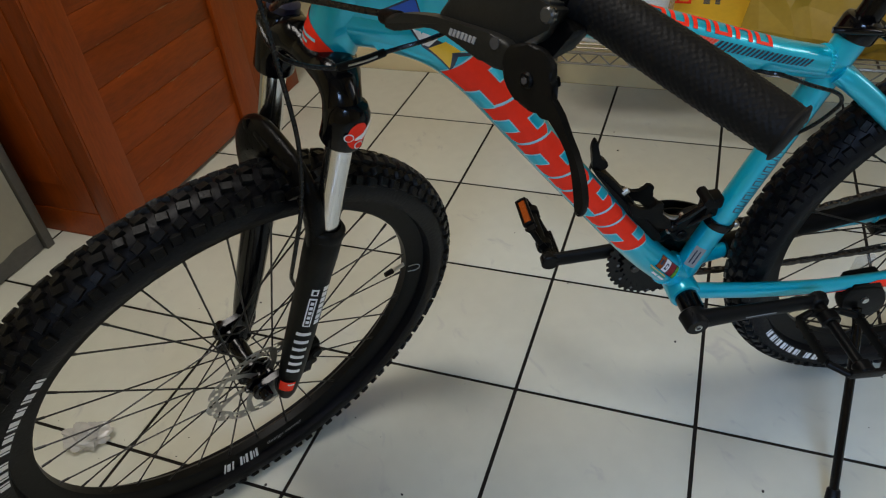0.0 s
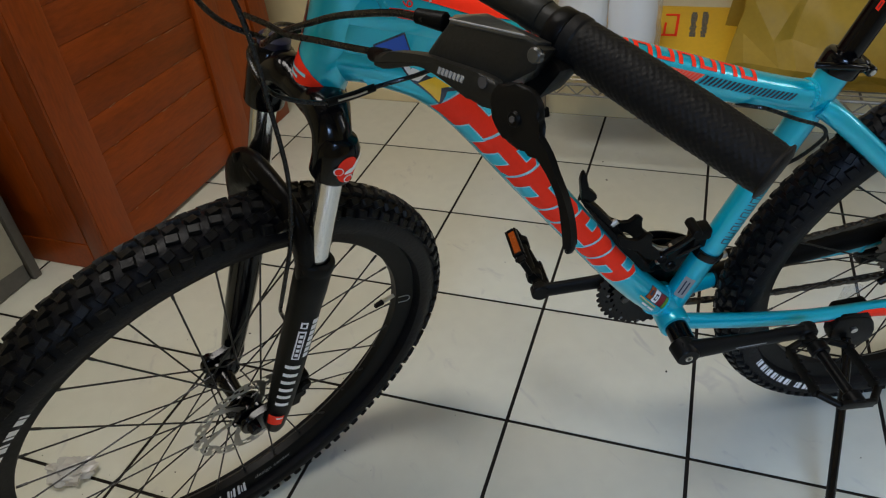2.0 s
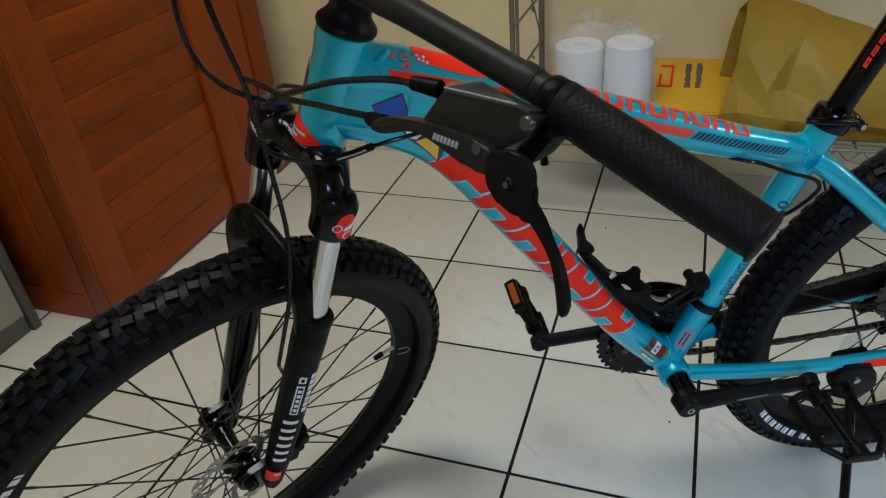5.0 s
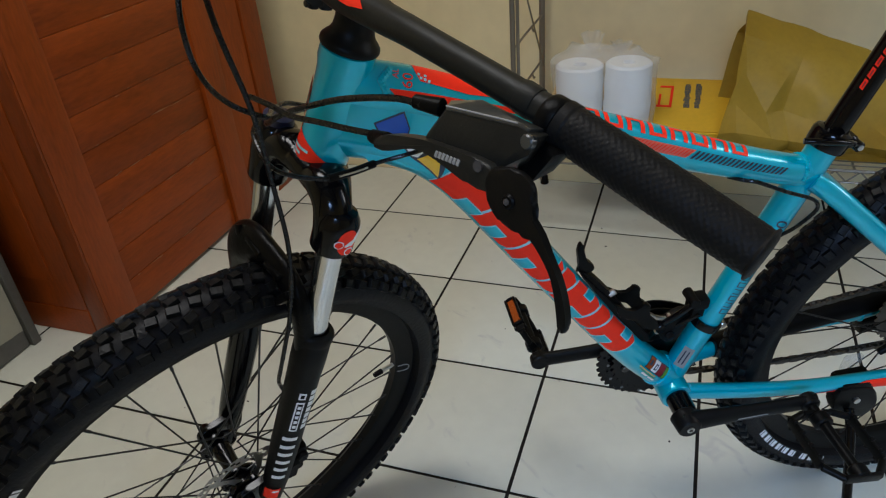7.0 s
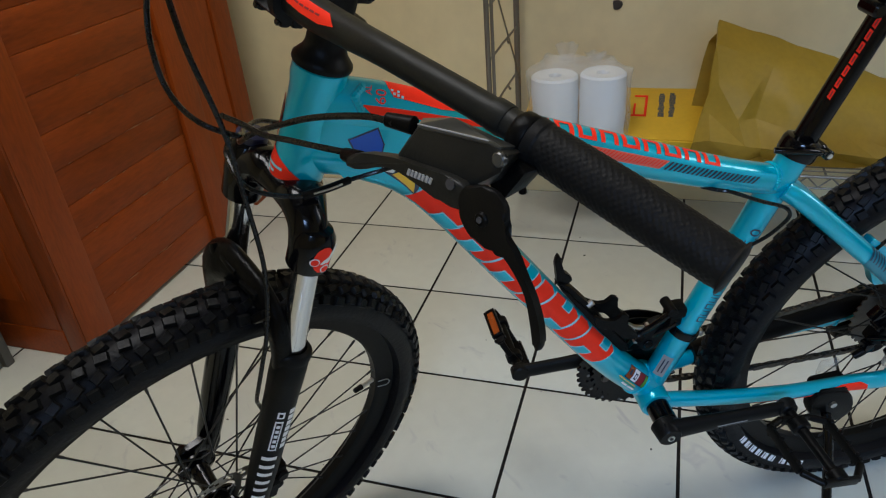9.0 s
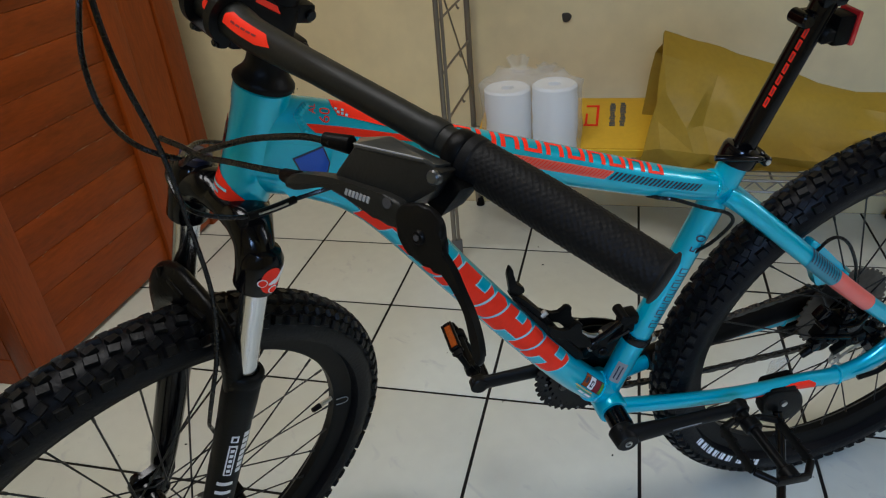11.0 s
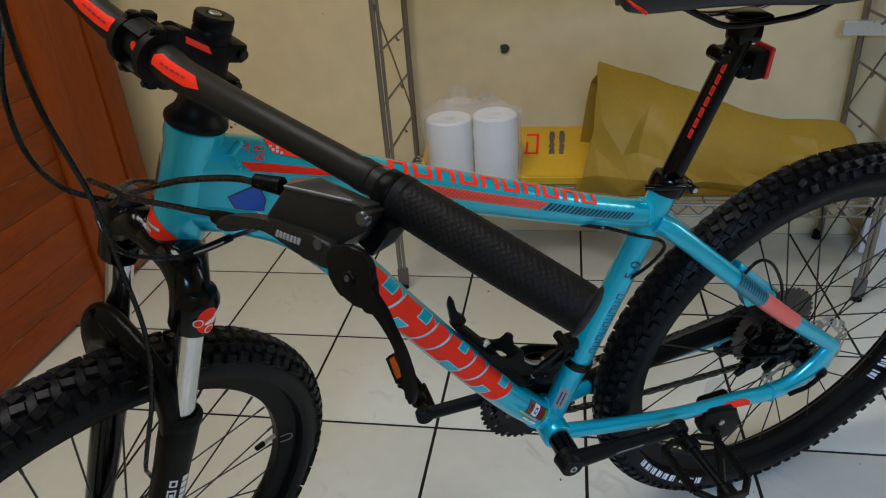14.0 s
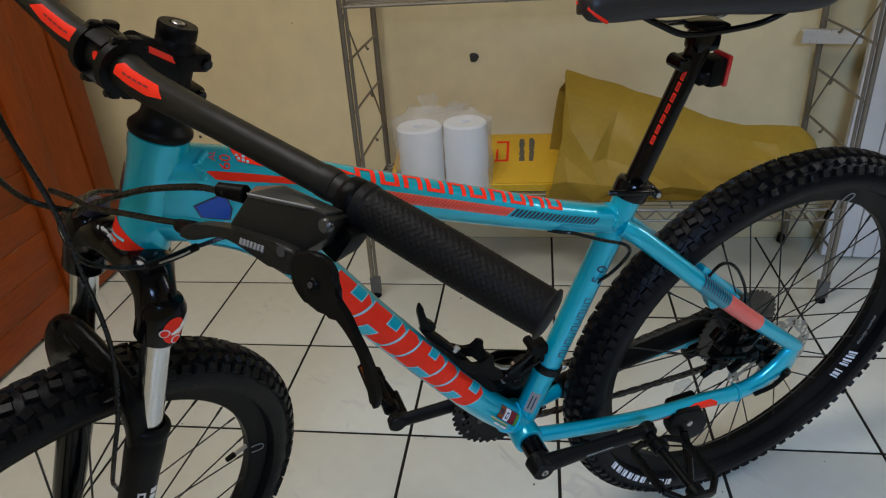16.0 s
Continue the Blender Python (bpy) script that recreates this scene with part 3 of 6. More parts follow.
def clear_bag():
    bm = bmesh.new()
    rows, seg = [], 48
    for i in range(15):
        f = i / 14
        if f < 0.72:
            z, sx, sy = TOP1 + 0.002 + 0.295 * f, 0.135, 0.073
        else:
            g = (f - 0.72) / 0.28
            z, sx, sy = TOP1 + 0.214 + 0.032 * g, 0.135 - 0.050 * g ** 0.8, 0.073 - 0.05 * g ** 0.7
        ring = []
        for k in range(seg):
            a = 2 * math.pi * k / seg
            c, s = math.cos(a), math.sin(a)
            p = Vector((0.016 + sx * math.copysign(abs(c) ** 0.75, c), 1.002 + sy * math.copysign(abs(s) ** 0.8, s), z))
            w = 0.005 + 0.040 * max(0, f - 0.62)
            p += Vector((noise.noise(p * 22), noise.noise(p * 22 + Vector((5, 0, 0))), noise.noise(p * 15 + Vector((0, 9, 0))) * 1.3)) * w * (1 if i else 0.2)
            ring.append(bm.verts.new(p))
        rows.append(ring)
    for p, q in zip(rows, rows[1:]):
        for k in range(seg):
            bm.faces.new((p[k], p[(k + 1) % seg], q[(k + 1) % seg], q[k]))
    ob = link("clear_bag", bm, CLEAR)
    ob.visible_shadow = False
    tagged(ob, "clear crinkled plastic bag round two white rolls", "plastic bag")
    bm = bmesh.new()
    for c, h in ((-0.03, 0.050), (0.040, 0.028)):
        g = []
        for i in range(9):
            f = i / 8
            g.append([bm.verts.new((0.016 + c + (0.014 + 0.016 * f) * (j / 8 - 0.5) * 2 + 0.006 * noise.noise(Vector((i, j, 2))), 1.0 + 0.014 * math.sin(j * 1.7 + c * 50) * f, TOP1 + 0.234 + h * f - 0.010 * abs(j / 8 - 0.5) * f)) for j in range(9)])
        for i in range(8):
            for j in range(8):
                bm.faces.new((g[i][j], g[i + 1][j], g[i + 1][j + 1], g[i][j + 1]))
    fr = part("frill", bm, CLEAR, ob, "gathered mouth of the bag")
    fr.visible_shadow = False


clear_bag()


def khaki_sack():
    """A crumpled wrapped bundle: tall at its open end, tapering to a flat tail."""
    rnd = random.Random(21)
    # ridge line: x, ridge height, depth factor
    stations = [(0.322, 0.290, 0.92), (0.356, 0.322, 1.02), (0.418, 0.290, 1.16), (0.468, 0.270, 0.94), (0.545, 0.248, 1.12), (0.63, 0.220, 0.94), (0.72, 0.180, 1.06), (0.81, 0.152, 0.90), (0.90, 0.146, 1.0), (0.96, 0.138, 0.85), (1.005, 0.120, 0.60)]
    prof = [(-0.118, 0.0), (-0.130, 0.17), (-0.100, 0.36), (-0.080, 0.58), (-0.040, 0.84), (0.020, 1.0), (0.070, 0.84), (0.096, 0.45), (0.10, 0.0)]
    bm = bmesh.new()
    rings = []
    for i, (x, h, w) in enumerate(stations):
        ring = []
        for k, (y, z) in enumerate(prof):
            j = 0.0130 if 0 < k < 7 else 0.003
            if i == 0:
                x = 0.296 + 0.052 * z - 0.20 * y * z
            p = Vector((x + rnd.uniform(-j, j) * 1.5 * (i > 0), 1.06 + y * w + rnd.uniform(-j, j), TOP1 + 0.002 + h * z + (rnd.uniform(-j, j) * 0.6 if z > 0.1 else 0)))
            ring.append(bm.verts.new(p))
        rings.append(ring)
    for a, b in zip(rings, rings[1:]):
        for k in range(len(prof) - 1):
            if rnd.random() < 0.5:
                bm.faces.new((a[k], a[k + 1], b[k + 1]))
                bm.faces.new((a[k], b[k + 1], b[k]))
            else:
                bm.faces.new((a[k], a[k + 1], b[k]))
                bm.faces.new((a[k + 1], b[k + 1], b[k]))
        bm.faces.new((a[-1], a[0], b[0], b[-1]))
    # the open mouth: the wrapping turns in and runs back inside
    inner = []
    for v in rings[0]:
        c = v.co - Vector((0, 1.05, TOP1 + 0.13))
        inner.append(bm.verts.new(Vector((v.co.x + 0.11, 1.05 + c.y * 0.86, max(TOP1 + 0.004, TOP1 + 0.13 + c.z * 0.86)))))
    for k in range(len(inner)):
        j = (k + 1) % len(inner)
        bm.faces.new((rings[0][k], rings[0][j], inner[j], inner[k]))
    bm.faces.new(inner)
    bm.faces.new(rings[-1])
    # soften each facet into slightly curved cloth, keeping the folds sharp
    bmesh.ops.triangulate(bm, faces=bm.faces[:])
    for amp, sc in ((0.0020, 42), (0.0008, 90)):
        bmesh.ops.subdivide_edges(bm, edges=bm.edges[:], cuts=1, use_grid_fill=True)
        bmesh.ops.triangulate(bm, faces=bm.faces[:])
        for v in bm.verts:
            if v.co.z > TOP1 + 0.012:
                v.co += noise.noise_vector(v.co * sc) * amp
            v.co.z = max(v.co.z, TOP1 + 0.001)
    bmesh.ops.smooth_vert(bm, verts=[v for v in bm.verts if v.co.z > TOP1 + 0.012], factor=0.25, use_axis_x=True, use_axis_y=True, use_axis_z=True)
    sack = link("wrapped_sack", bm, KHAKI, angle=20)
    tagged(sack, "crumpled khaki wrapped sack lying on the wire shelf", "sack")
    # loose flap of wrapping over the foot
    bm = bmesh.new()
    nx, ny = 40, 8
    g = [[None] * (ny + 1) for _ in range(nx + 1)]
    for i in range(nx + 1):
        for j in range(ny + 1):
            u, v = i / nx, j / ny
            x = 0.40 + 0.5 * u
            y = 0.972 - 0.050 * v + 0.016 * noise.noise(Vector((u * 6, v * 2, 1)))
            z = TOP1 + 0.003 + 0.085 * (1 - v) ** 1.4 * (1 - 0.4 * u) + 0.020 * abs(noise.noise(Vector((u * 9, v * 3, 4)))) * (1 - 0.6 * v)
            g[i][j] = bm.verts.new((x, y, z))
    for i in range(nx):
        for j in range(ny):
            bm.faces.new((g[i][j], g[i + 1][j], g[i + 1][j + 1], g[i][j + 1]))
    bmesh.ops.solidify(bm, geom=bm.faces[:], thickness=0.0015)
    part("flap", bm, KHAKI, sack, angle=20)


khaki_sack()


def white_panel():
    """A ribbed white sheet standing against the wall."""
    m = pose(1.098, 1.115, 0.0, -4.5, 3.0, 0)
    ob = empty("ribbed_panel", m)
    tagged(ob, "white ribbed panel standing upright against the wall", "panel")
    x = 0.0
    k = 0
    while x < 0.62:
        w = 0.058 if k % 3 else 0.03
        bm = bmesh.new()
        box(bm, x + w / 2, 0.012 + (0.003 if k % 3 == 0 else 0), 0.66, w - 0.0035, 0.022, 1.29, 0.003, seg=2)
        part("slat", bm, PANELW, ob)
        x += w
        k += 1
    bm = bmesh.new()
    box(bm, 0.31, 0.024, 0.66, 0.61, 0.006, 1.28)
    part("backing", bm, GREYM, ob, smooth=False)


white_panel()


def alu_channel():
    bm = bmesh.new()
    m = pose(0.985, RYB - 0.012, 0.633, 0, 2, -3)
    box(bm, 0.06, -0.03, 0.0, 0.15, 0.003, 0.036, 0.0008, m)
    box(bm, 0.06, -0.02, 0.0165, 0.15, 0.020, 0.003, 0.0008, m)
    box(bm, 0.06, -0.02, -0.0165, 0.15, 0.020, 0.003, 0.0008, m)
    tagged(link("metal_channel", bm, ALU), "short bright metal channel fixed beside the rack post", "metal channel")


alu_channel()


def floor_wrapper():
    """A crumpled clear plastic scrap on the floor."""
    bm = bmesh.new()
    bmesh.ops.create_icosphere(bm, subdivisions=4, radius=1)
    for v in bm.verts:
        n1 = noise.noise(v.co * 2.3) + 0.5 * noise.noise(v.co * 5.1)
        v.co = Vector((v.co.x * 0.040, v.co.y * 0.028, v.co.z * 0.018)) * (1 + 0.45 * n1)
        v.co.z = max(v.co.z, -0.012)
    ob = link("plastic_scrap", bm, FILM, m=pose(-0.725, -0.325, 0.0125, 0, 0, 20), angle=25)
    tagged(ob, "crumpled clear plastic scrap on the tiles", "plastic scrap")


floor_wrapper()
# ---------------------------------------------------------------- mountain bike
# Bike coordinates: x to the rear, y to its right, z up in the plane of the frame; the origin is the rear axle.
BIKE_POSE = Matrix.Translation((0.6313, 0.2075, 0.3418)) @ pose(0, 0, 0, 0, 0, 28.39) @ pose(0, 0, 0, 8.59)
bike = empty("mountain_bike", BIKE_POSE)
tagged(bike, "turquoise and red hardtail mountain bike leaning on its kickstand", "bicycle")

BB = Vector((-0.4349, 0, -0.0171))
HT, HB = Vector((-0.8273, 0, 0.5384)), Vector((-0.8667, 0, 0.4357))
CL = Vector((-0.303, 0, 0.3695))
AXIS = (HT - HB).normalized()
STEER = Matrix.Rotation(radians(30.19), 3, AXIS)
FY = STEER @ Vector((0, 1, 0))
FX = FY.cross(AXIS)
FORK = Matrix.Translation(HB) @ Matrix((FX, FY, AXIS)).transposed().to_4x4()
WR_IN, WR_OUT = 0.2690, 0.3472


def on_frame(name, bm, mat, label="", parent=None, angle=40):
    return part(name, bm, mat, parent or bike, label, angle=angle)


def on_fork(name, bm, mat, label="", parent=None, angle=40):
    if parent:
        return part(name, bm, mat, parent, label, angle=angle)
    return part(name, bm, mat, bike, label, FORK, angle=angle)


# ---- frame tubes
dt = Tube([(-0.852, 0, 0.466, 0.0235, 0.028), (-0.80, 0, 0.446, 0.0235, 0.0255), (-0.738, 0, 0.398, 0.0235, 0.0240), (-0.640, 0, 0.2555, 0.0235, 0.0228), (-0.508, 0, 0.0705, 0.0235, 0.0228), (-0.436, 0, -0.008, 0.0235, 0.0228)])
down_tube = on_frame("down_tube", dt.mesh(bmesh.new(), 32), TEAL)
tt = Tube([(-0.832, 0, 0.506, 0.022, 0.029), (-0.775, 0, 0.492, 0.0235, 0.026), (-0.66, 0, 0.449, 0.0225, 0.0235), (-0.50, 0, 0.388, 0.0205, 0.0215), (-0.40, 0, 0.351, 0.0195, 0.0195), (-0.315, 0, 0.325, 0.018, 0.018)])
top_tube = on_frame("top_tube", tt.mesh(bmesh.new(), 32), TEAL)
st = Tube([(*BB, 0.0175, 0.0175), (*BB.lerp(CL, 0.5), 0.0172, 0.0172), (*BB.lerp(CL, 0.86), 0.0175, 0.0175), (*CL, 0.0175, 0.0175)])
seat_tube = on_frame("seat_tube", st.mesh(bmesh.new(), 28), TEAL)
bm = bmesh.new()
hl = (HT - HB).length + 0.0065
lathe(bm, [(0, -0.002), (0.0245, -0.002), (0.0262, 0.004), (0.0258, 0.018), (0.0243, 0.035), (0.0236, hl * 0.55), (0.0244, hl - 0.022), (0.0262, hl - 0.012), (0.0258, hl - 0.002), (0.0235, hl), (0, hl)], along(HB, HT), 40)
head_tube = on_frame("head_tube", bm, TEAL)
bm = bmesh.new()
plate(bm, rounded([(-0.856, 0.505), (-0.80, 0.503), (-0.752, 0.478), (-0.731, 0.448), (-0.738, 0.412), (-0.775, 0.418), (-0.815, 0.440), (-0.858, 0.455)], 4), 0.043, pose(0, 0, 0, 90), 0.011)
web = on_frame("head_gusset", bm, TEAL, angle=60)
for k, (out, mat, lab) in enumerate((([(-0.813, 0.477), (-0.783, 0.485), (-0.779, 0.466), (-0.783, 0.454), (-0.809, 0.463)], NAVY, "dark edge of the blue decal"), ([(-0.811, 0.476), (-0.784, 0.4831), (-0.7804, 0.4664), (-0.784, 0.4558), (-0.8074, 0.4637)], BLUE, "blue decal"))):
    bm = bmesh.new()
    plate(bm, out, 0.0006, Matrix.Translation((0, -0.0218 - 0.0005 * k, 0)) @ pose(0, 0, 0, 90))
    part("decal", bm, mat, web, lab, smooth=False)
# weld beads at the joints
bm = bmesh.new()
for ang in range(-20, 21, 5):
    p = tt.at(0.050 + 0.0006 * abs(ang), 38 - ang * 1.2, 0.0006)
    bmesh.ops.create_icosphere(bm, subdivisions=1, radius=0.0042, matrix=Matrix.Translation(p))
for ang in range(-80, 81, 9):
    p = tt.at(0.965, 90 + ang * 1.2, 0.0)
    bmesh.ops.create_icosphere(bm, subdivisions=1, radius=0.0032, matrix=Matrix.Translation(p))
for ang in range(-100, 101, 10):
    p = dt.at(0.955, ang, 0.0)
    bmesh.ops.create_icosphere(bm, subdivisions=1, radius=0.0032, matrix=Matrix.Translation(p))
tagged(on_frame("weld_bead", bm, TEAL, "turquoise weld bead"), kind="stuff")
bm = bmesh.new()
lathe(bm, [(0.0, -0.036), (0.021, -0.036), (0.0225, -0.033), (0.0225, 0.033), (0.021, 0.036), (0, 0.036)], Matrix.Translation(BB) @ pose(0, 0, 0, 90), 36)
on_frame("bottom_bracket_shell", bm, TEAL)
for s in (-1, 1):
    cs = Tube([(-0.425, s * 0.026, -0.017, 0.010, 0.014), (-0.33, s * 0.043, -0.020, 0.010, 0.0135), (-0.24, s * 0.055, -0.021, 0.0095, 0.0125), (-0.14, s * 0.061, -0.022, 0.0105, 0.0132), (-0.105, s * 0.064, -0.0245, 0.0112, 0.0142), (-0.07, s * 0.066, -0.0225, 0.0108, 0.0165), (-0.036, s * 0.067, -0.012, 0.0108, 0.0195), (-0.008, s * 0.067, 0.010, 0.0104, 0.0200), (0.004, s * 0.067, 0.032, 0.0095, 0.0170), (0.010, s * 0.067, 0.046, 0.0085, 0.0120)])
    bm = cs.mesh(bmesh.new(), 20)
    for th in range(-180, 180, 15):
        bmesh.ops.create_icosphere(bm, subdivisions=1, radius=0.0026, matrix=Matrix.Translation(cs.at(0.735, th, 0.0002)))
    chainstay = on_frame("chainstay", bm, TEAL)
    ss = Tube([(-0.318, s * 0.014, 0.322, 0.011, 0.012), (-0.29, s * 0.028, 0.303, 0.011, 0.0125), (-0.20, s * 0.050, 0.224, 0.0105, 0.0125), (-0.10, s * 0.060, 0.137, 0.0098, 0.0118), (0.0, s * 0.066, 0.056, 0.0095, 0.0118), (0.018, s * 0.067, 0.041, 0.0085, 0.0105)])
    seatstay = on_frame("seatstay", ss.mesh(bmesh.new(), 20), TEAL)
    if s < 0:
        part("stripe", ss.decal([[(0.505, -85), (0.715, -85), (0.710, 85), (0.495, 85)]]), SALMON, seatstay, "salmon stripe")
        part("stripe", ss.decal([[(0.365, -70), (0.505, -85), (0.498, 40), (0.330, 62)]], 0.0006), DEEPTEAL, seatstay, "dark turquoise field")
        for k in range(11):
            a = 0.332 + k * 0.0138
            poly = [(a, 70), (a + 0.0062, 70), (a + 0.024, -8), (a + 0.0195, -8)]
            part("stripe", ss.decal([poly], 0.0010), NAVY, seatstay, "dark hatched stripe")
        part("stripe", cs.decal([[(0.22, -66), (0.66, -72), (0.645, 15), (0.62, 42), (0.56, 40), (0.50, 5), (0.43, -24), (0.32, -44)]]), RED, chainstay, "red decal")
    # dropout plate
    bm = bmesh.new()
    plate(bm, rounded([(-0.014, 0.03), (0.022, 0.034), (0.022, -0.004), (0.012, -0.016), (-0.012, -0.012)], 4), 0.007, Matrix.Translation((0, s * 0.066, 0)) @ pose(0, 0, 0, 90), 0.001)
    on_frame("dropout", bm, TEAL)
# seatstay and chainstay bridges, gusset behind the seat tube
bm = bmesh.new()
cyl(bm, (-0.243, -0.045, 0.262), (-0.243, 0.045, 0.262), 0.008, seg=14)
on_frame("stay_bridge", bm, TEAL)
# brake mount plate on the left stay
bm = bmesh.new()
plate(bm, rounded([(-0.192, 0.237), (-0.182, 0.236), (-0.145, 0.202), (-0.118, 0.172), (-0.120, 0.163), (-0.140, 0.156), (-0.156, 0.154), (-0.166, 0.170), (-0.190, 0.215)], 3), 0.014, Matrix.Translation((0, -0.034, 0)) @ pose(0, 0, 0, 90), 0.0025)
cyl(bm, (-0.121, -0.048, 0.168), (-0.121, -0.024, 0.168), 0.0058, seg=14, bevel=0.001)
on_frame("brake_mount", bm, TEAL)

# ---- printed shapes on the tubes (plain blocks in place of the maker's lettering)
LO, HI, LEAN = -42.0, 66.0, 0.030


def leaning(a, b, t0, t1):
    """A four-cornered shape between a and b along the tube and t0 to t1 round it, leaning to the rear."""
    f = lambda t: LEAN * (t - LO) / (HI - LO)
    return [(a + f(t0), t0), (b + f(t0), t0), (b + f(t1), t1), (a + f(t1), t1)]


def block(a, b, clip):
    """A leaning block with clipped corners."""
    f = lambda t: LEAN * (t - LO) / (HI - LO)
    return [(a + f(LO), LO), (b + f(LO) - clip, LO), (b + f(LO + 12), LO + 12), (b + f(HI - 16), HI - 16), (b + f(HI) - clip * 1.4, HI), (a + f(HI), HI)]


# wide and narrow blocks in turn; the wide ones are cut by plain slots: (from, to along the block, from, to round the tube)
CUTS = (
    (0.107, ((0.62, 1.04, LO - 2, -12), (0.36, 0.62, 40, HI + 2))),
    (0.105, ((0.36, 0.66, LO - 2, -8), (0.50, 0.78, 34, HI + 2))),
    (0.107, ((0.30, 0.58, LO - 2, -6), (0.54, 0.80, 32, HI + 2))),
    (0.046, ()),
    (0.092, ((0.55, 1.04, LO - 2, -14), (0.40, 0.66, 38, HI + 2))),
    (0.046, ()),
    (0.104, ((0.30, 0.58, LO - 2, -6), (0.54, 0.80, 32, HI + 2))),
)
at = 0.176
for width, cuts in CUTS:
    a, w = at, width - 0.006
    at += width
    part("decal", dt.decal([block(a - 0.003, a + w + 0.003, 0.010)], 0.0005), PALE, down_tube, "pale outline of the decal")
    part("decal", dt.decal([block(a, a + w, 0.010)], 0.0009), RED, down_tube, "red block decal")
    for u0, u1, t0, t1 in cuts:
        part("decal", dt.decal([leaning(a + w * u0 - 0.0028, a + w * u1 + 0.0028, t0 - 3, t1 + 3)], 0.0012), PALE, down_tube, "pale outline of the decal")
        part("decal", dt.decal([leaning(a + w * u0, a + w * u1, t0, t1)], 0.0015), TEAL, down_tube)
for poly, off, mat, lab in (([(0.082, 36), (0.100, 48), (0.150, 54), (0.200, 42), (0.178, 16), (0.186, -22), (0.120, 0)], 0.0005, NAVY, "dark edge of the two-coloured decal"), ([(0.090, 34), (0.104, 42), (0.112, 24), (0.120, 46), (0.146, 48), (0.138, 30), (0.130, 6), (0.120, 4)], 0.0009, WHITE, "white notched decal"), ([(0.130, 2), (0.146, 24), (0.158, 46), (0.188, 40), (0.166, 16), (0.180, -16)], 0.0012, YELLOW, "yellow notched decal")):
    part("decal", dt.decal([poly], off), mat, down_tube, lab)
# round-cornered sticker by the bottom bracket: four colour fields with plain marks, thin lines below
for poly, off, mat, lab in (
        ([(0.878, 6), (0.950, 2), (0.953, 50), (0.881, 56)], 0.0005, NAVY, "dark edge of the sticker"),
        ([(0.880, 10), (0.897, 9), (0.899, 52), (0.882, 54)], 0.0009, ORANGE, "orange field of the sticker"),
        ([(0.899, 8), (0.918, 7), (0.920, 50), (0.901, 52)], 0.0009, WHITE, "white field of the sticker"),
        ([(0.920, 6), (0.938, 5), (0.940, 48), (0.922, 49)], 0.0009, MAROON, "maroon field of the sticker"),
        ([(0.940, 5), (0.949, 4), (0.951, 46), (0.942, 47)], 0.0009, GREEN, "green field of the sticker"),
        ([(0.884, 22), (0.893, 22), (0.894, 42), (0.886, 42)], 0.0012, NAVY, "dark mark on the sticker"),
        ([(0.904, 16), (0.913, 15), (0.915, 38), (0.906, 39)], 0.0012, NAVY, "dark ring on the sticker"),
        ([(0.9065, 21), (0.911, 20), (0.912, 33), (0.908, 34)], 0.0015, WHITE, "white middle of the ring"),
        ([(0.866, -2), (0.930, -6), (0.930, -2), (0.866, 2)], 0.0006, YELLOW, "thin yellow line"),
        ([(0.872, -10), (0.934, -14), (0.934, -10), (0.872, -6)], 0.0006, GREEN, "thin green line"),
        ([(0.892, -22), (0.912, -24), (0.912, -15), (0.892, -13)], 0.0006, WHITE, "white printed bar"),
        ([(0.916, -24), (0.938, -26), (0.938, -17), (0.916, -15)], 0.0006, WHITE, "white printed bar")):
    part("decal", dt.decal([poly], off), mat, down_tube, lab)

# top tube: red bars in the maker's rhythm, hatched stripes below them
bars = []
for k in range(10):
    a = 0.325 + 0.0495 * k
    bars += [[(a, 46), (a + 0.010, 46), (a + 0.010, 92), (a, 92)], [(a + 0.030, 46), (a + 0.040, 46), (a + 0.040, 92), (a + 0.030, 92)]]
    h = 46 if k % 2 else 82
    bars.append([(a + 0.010, h), (a + 0.030, h), (a + 0.030, h + 10), (a + 0.010, h + 10)])
for poly in bars:
    part("decal", tt.decal([poly], 0.0007), RED, top_tube, "red bar decal")
part("decal", tt.decal([[(0.104, 70), (0.113, 50), (0.20, 44), (0.33, 62), (0.24, 92), (0.100, 98)]], 0.0007), RED, top_tube, "red flash decal")
part("decal", tt.decal([[(0.063, 25), (0.080, 9), (0.11, 9), (0.36, 31), (0.36, 42), (0.20, 31)]], 0.0007), RED, top_tube, "red flash decal")
hs = [[(0.38 + 0.0088 * k, 9), (0.3825 + 0.0088 * k, 9), (0.3965 + 0.0088 * k, 30), (0.394 + 0.0088 * k, 30)] for k in range(33)]
part("decal", tt.decal([[(0.37, 4), (0.665, 4), (0.685, 32), (0.385, 32)]], 0.0004), SALMON, top_tube, "salmon stripe")
for poly in hs:
    part("decal", tt.decal([poly], 0.0008), RED, top_tube, "red hatching")
hs = [[(0.675 + 0.0110 * k, 5), (0.681 + 0.0110 * k, 5), (0.696 + 0.0110 * k, 31), (0.690 + 0.0110 * k, 31)] for k in range(21)]
for poly in hs:
    part("decal", tt.decal([poly], 0.0006), NAVY, top_tube, "dark hatching")


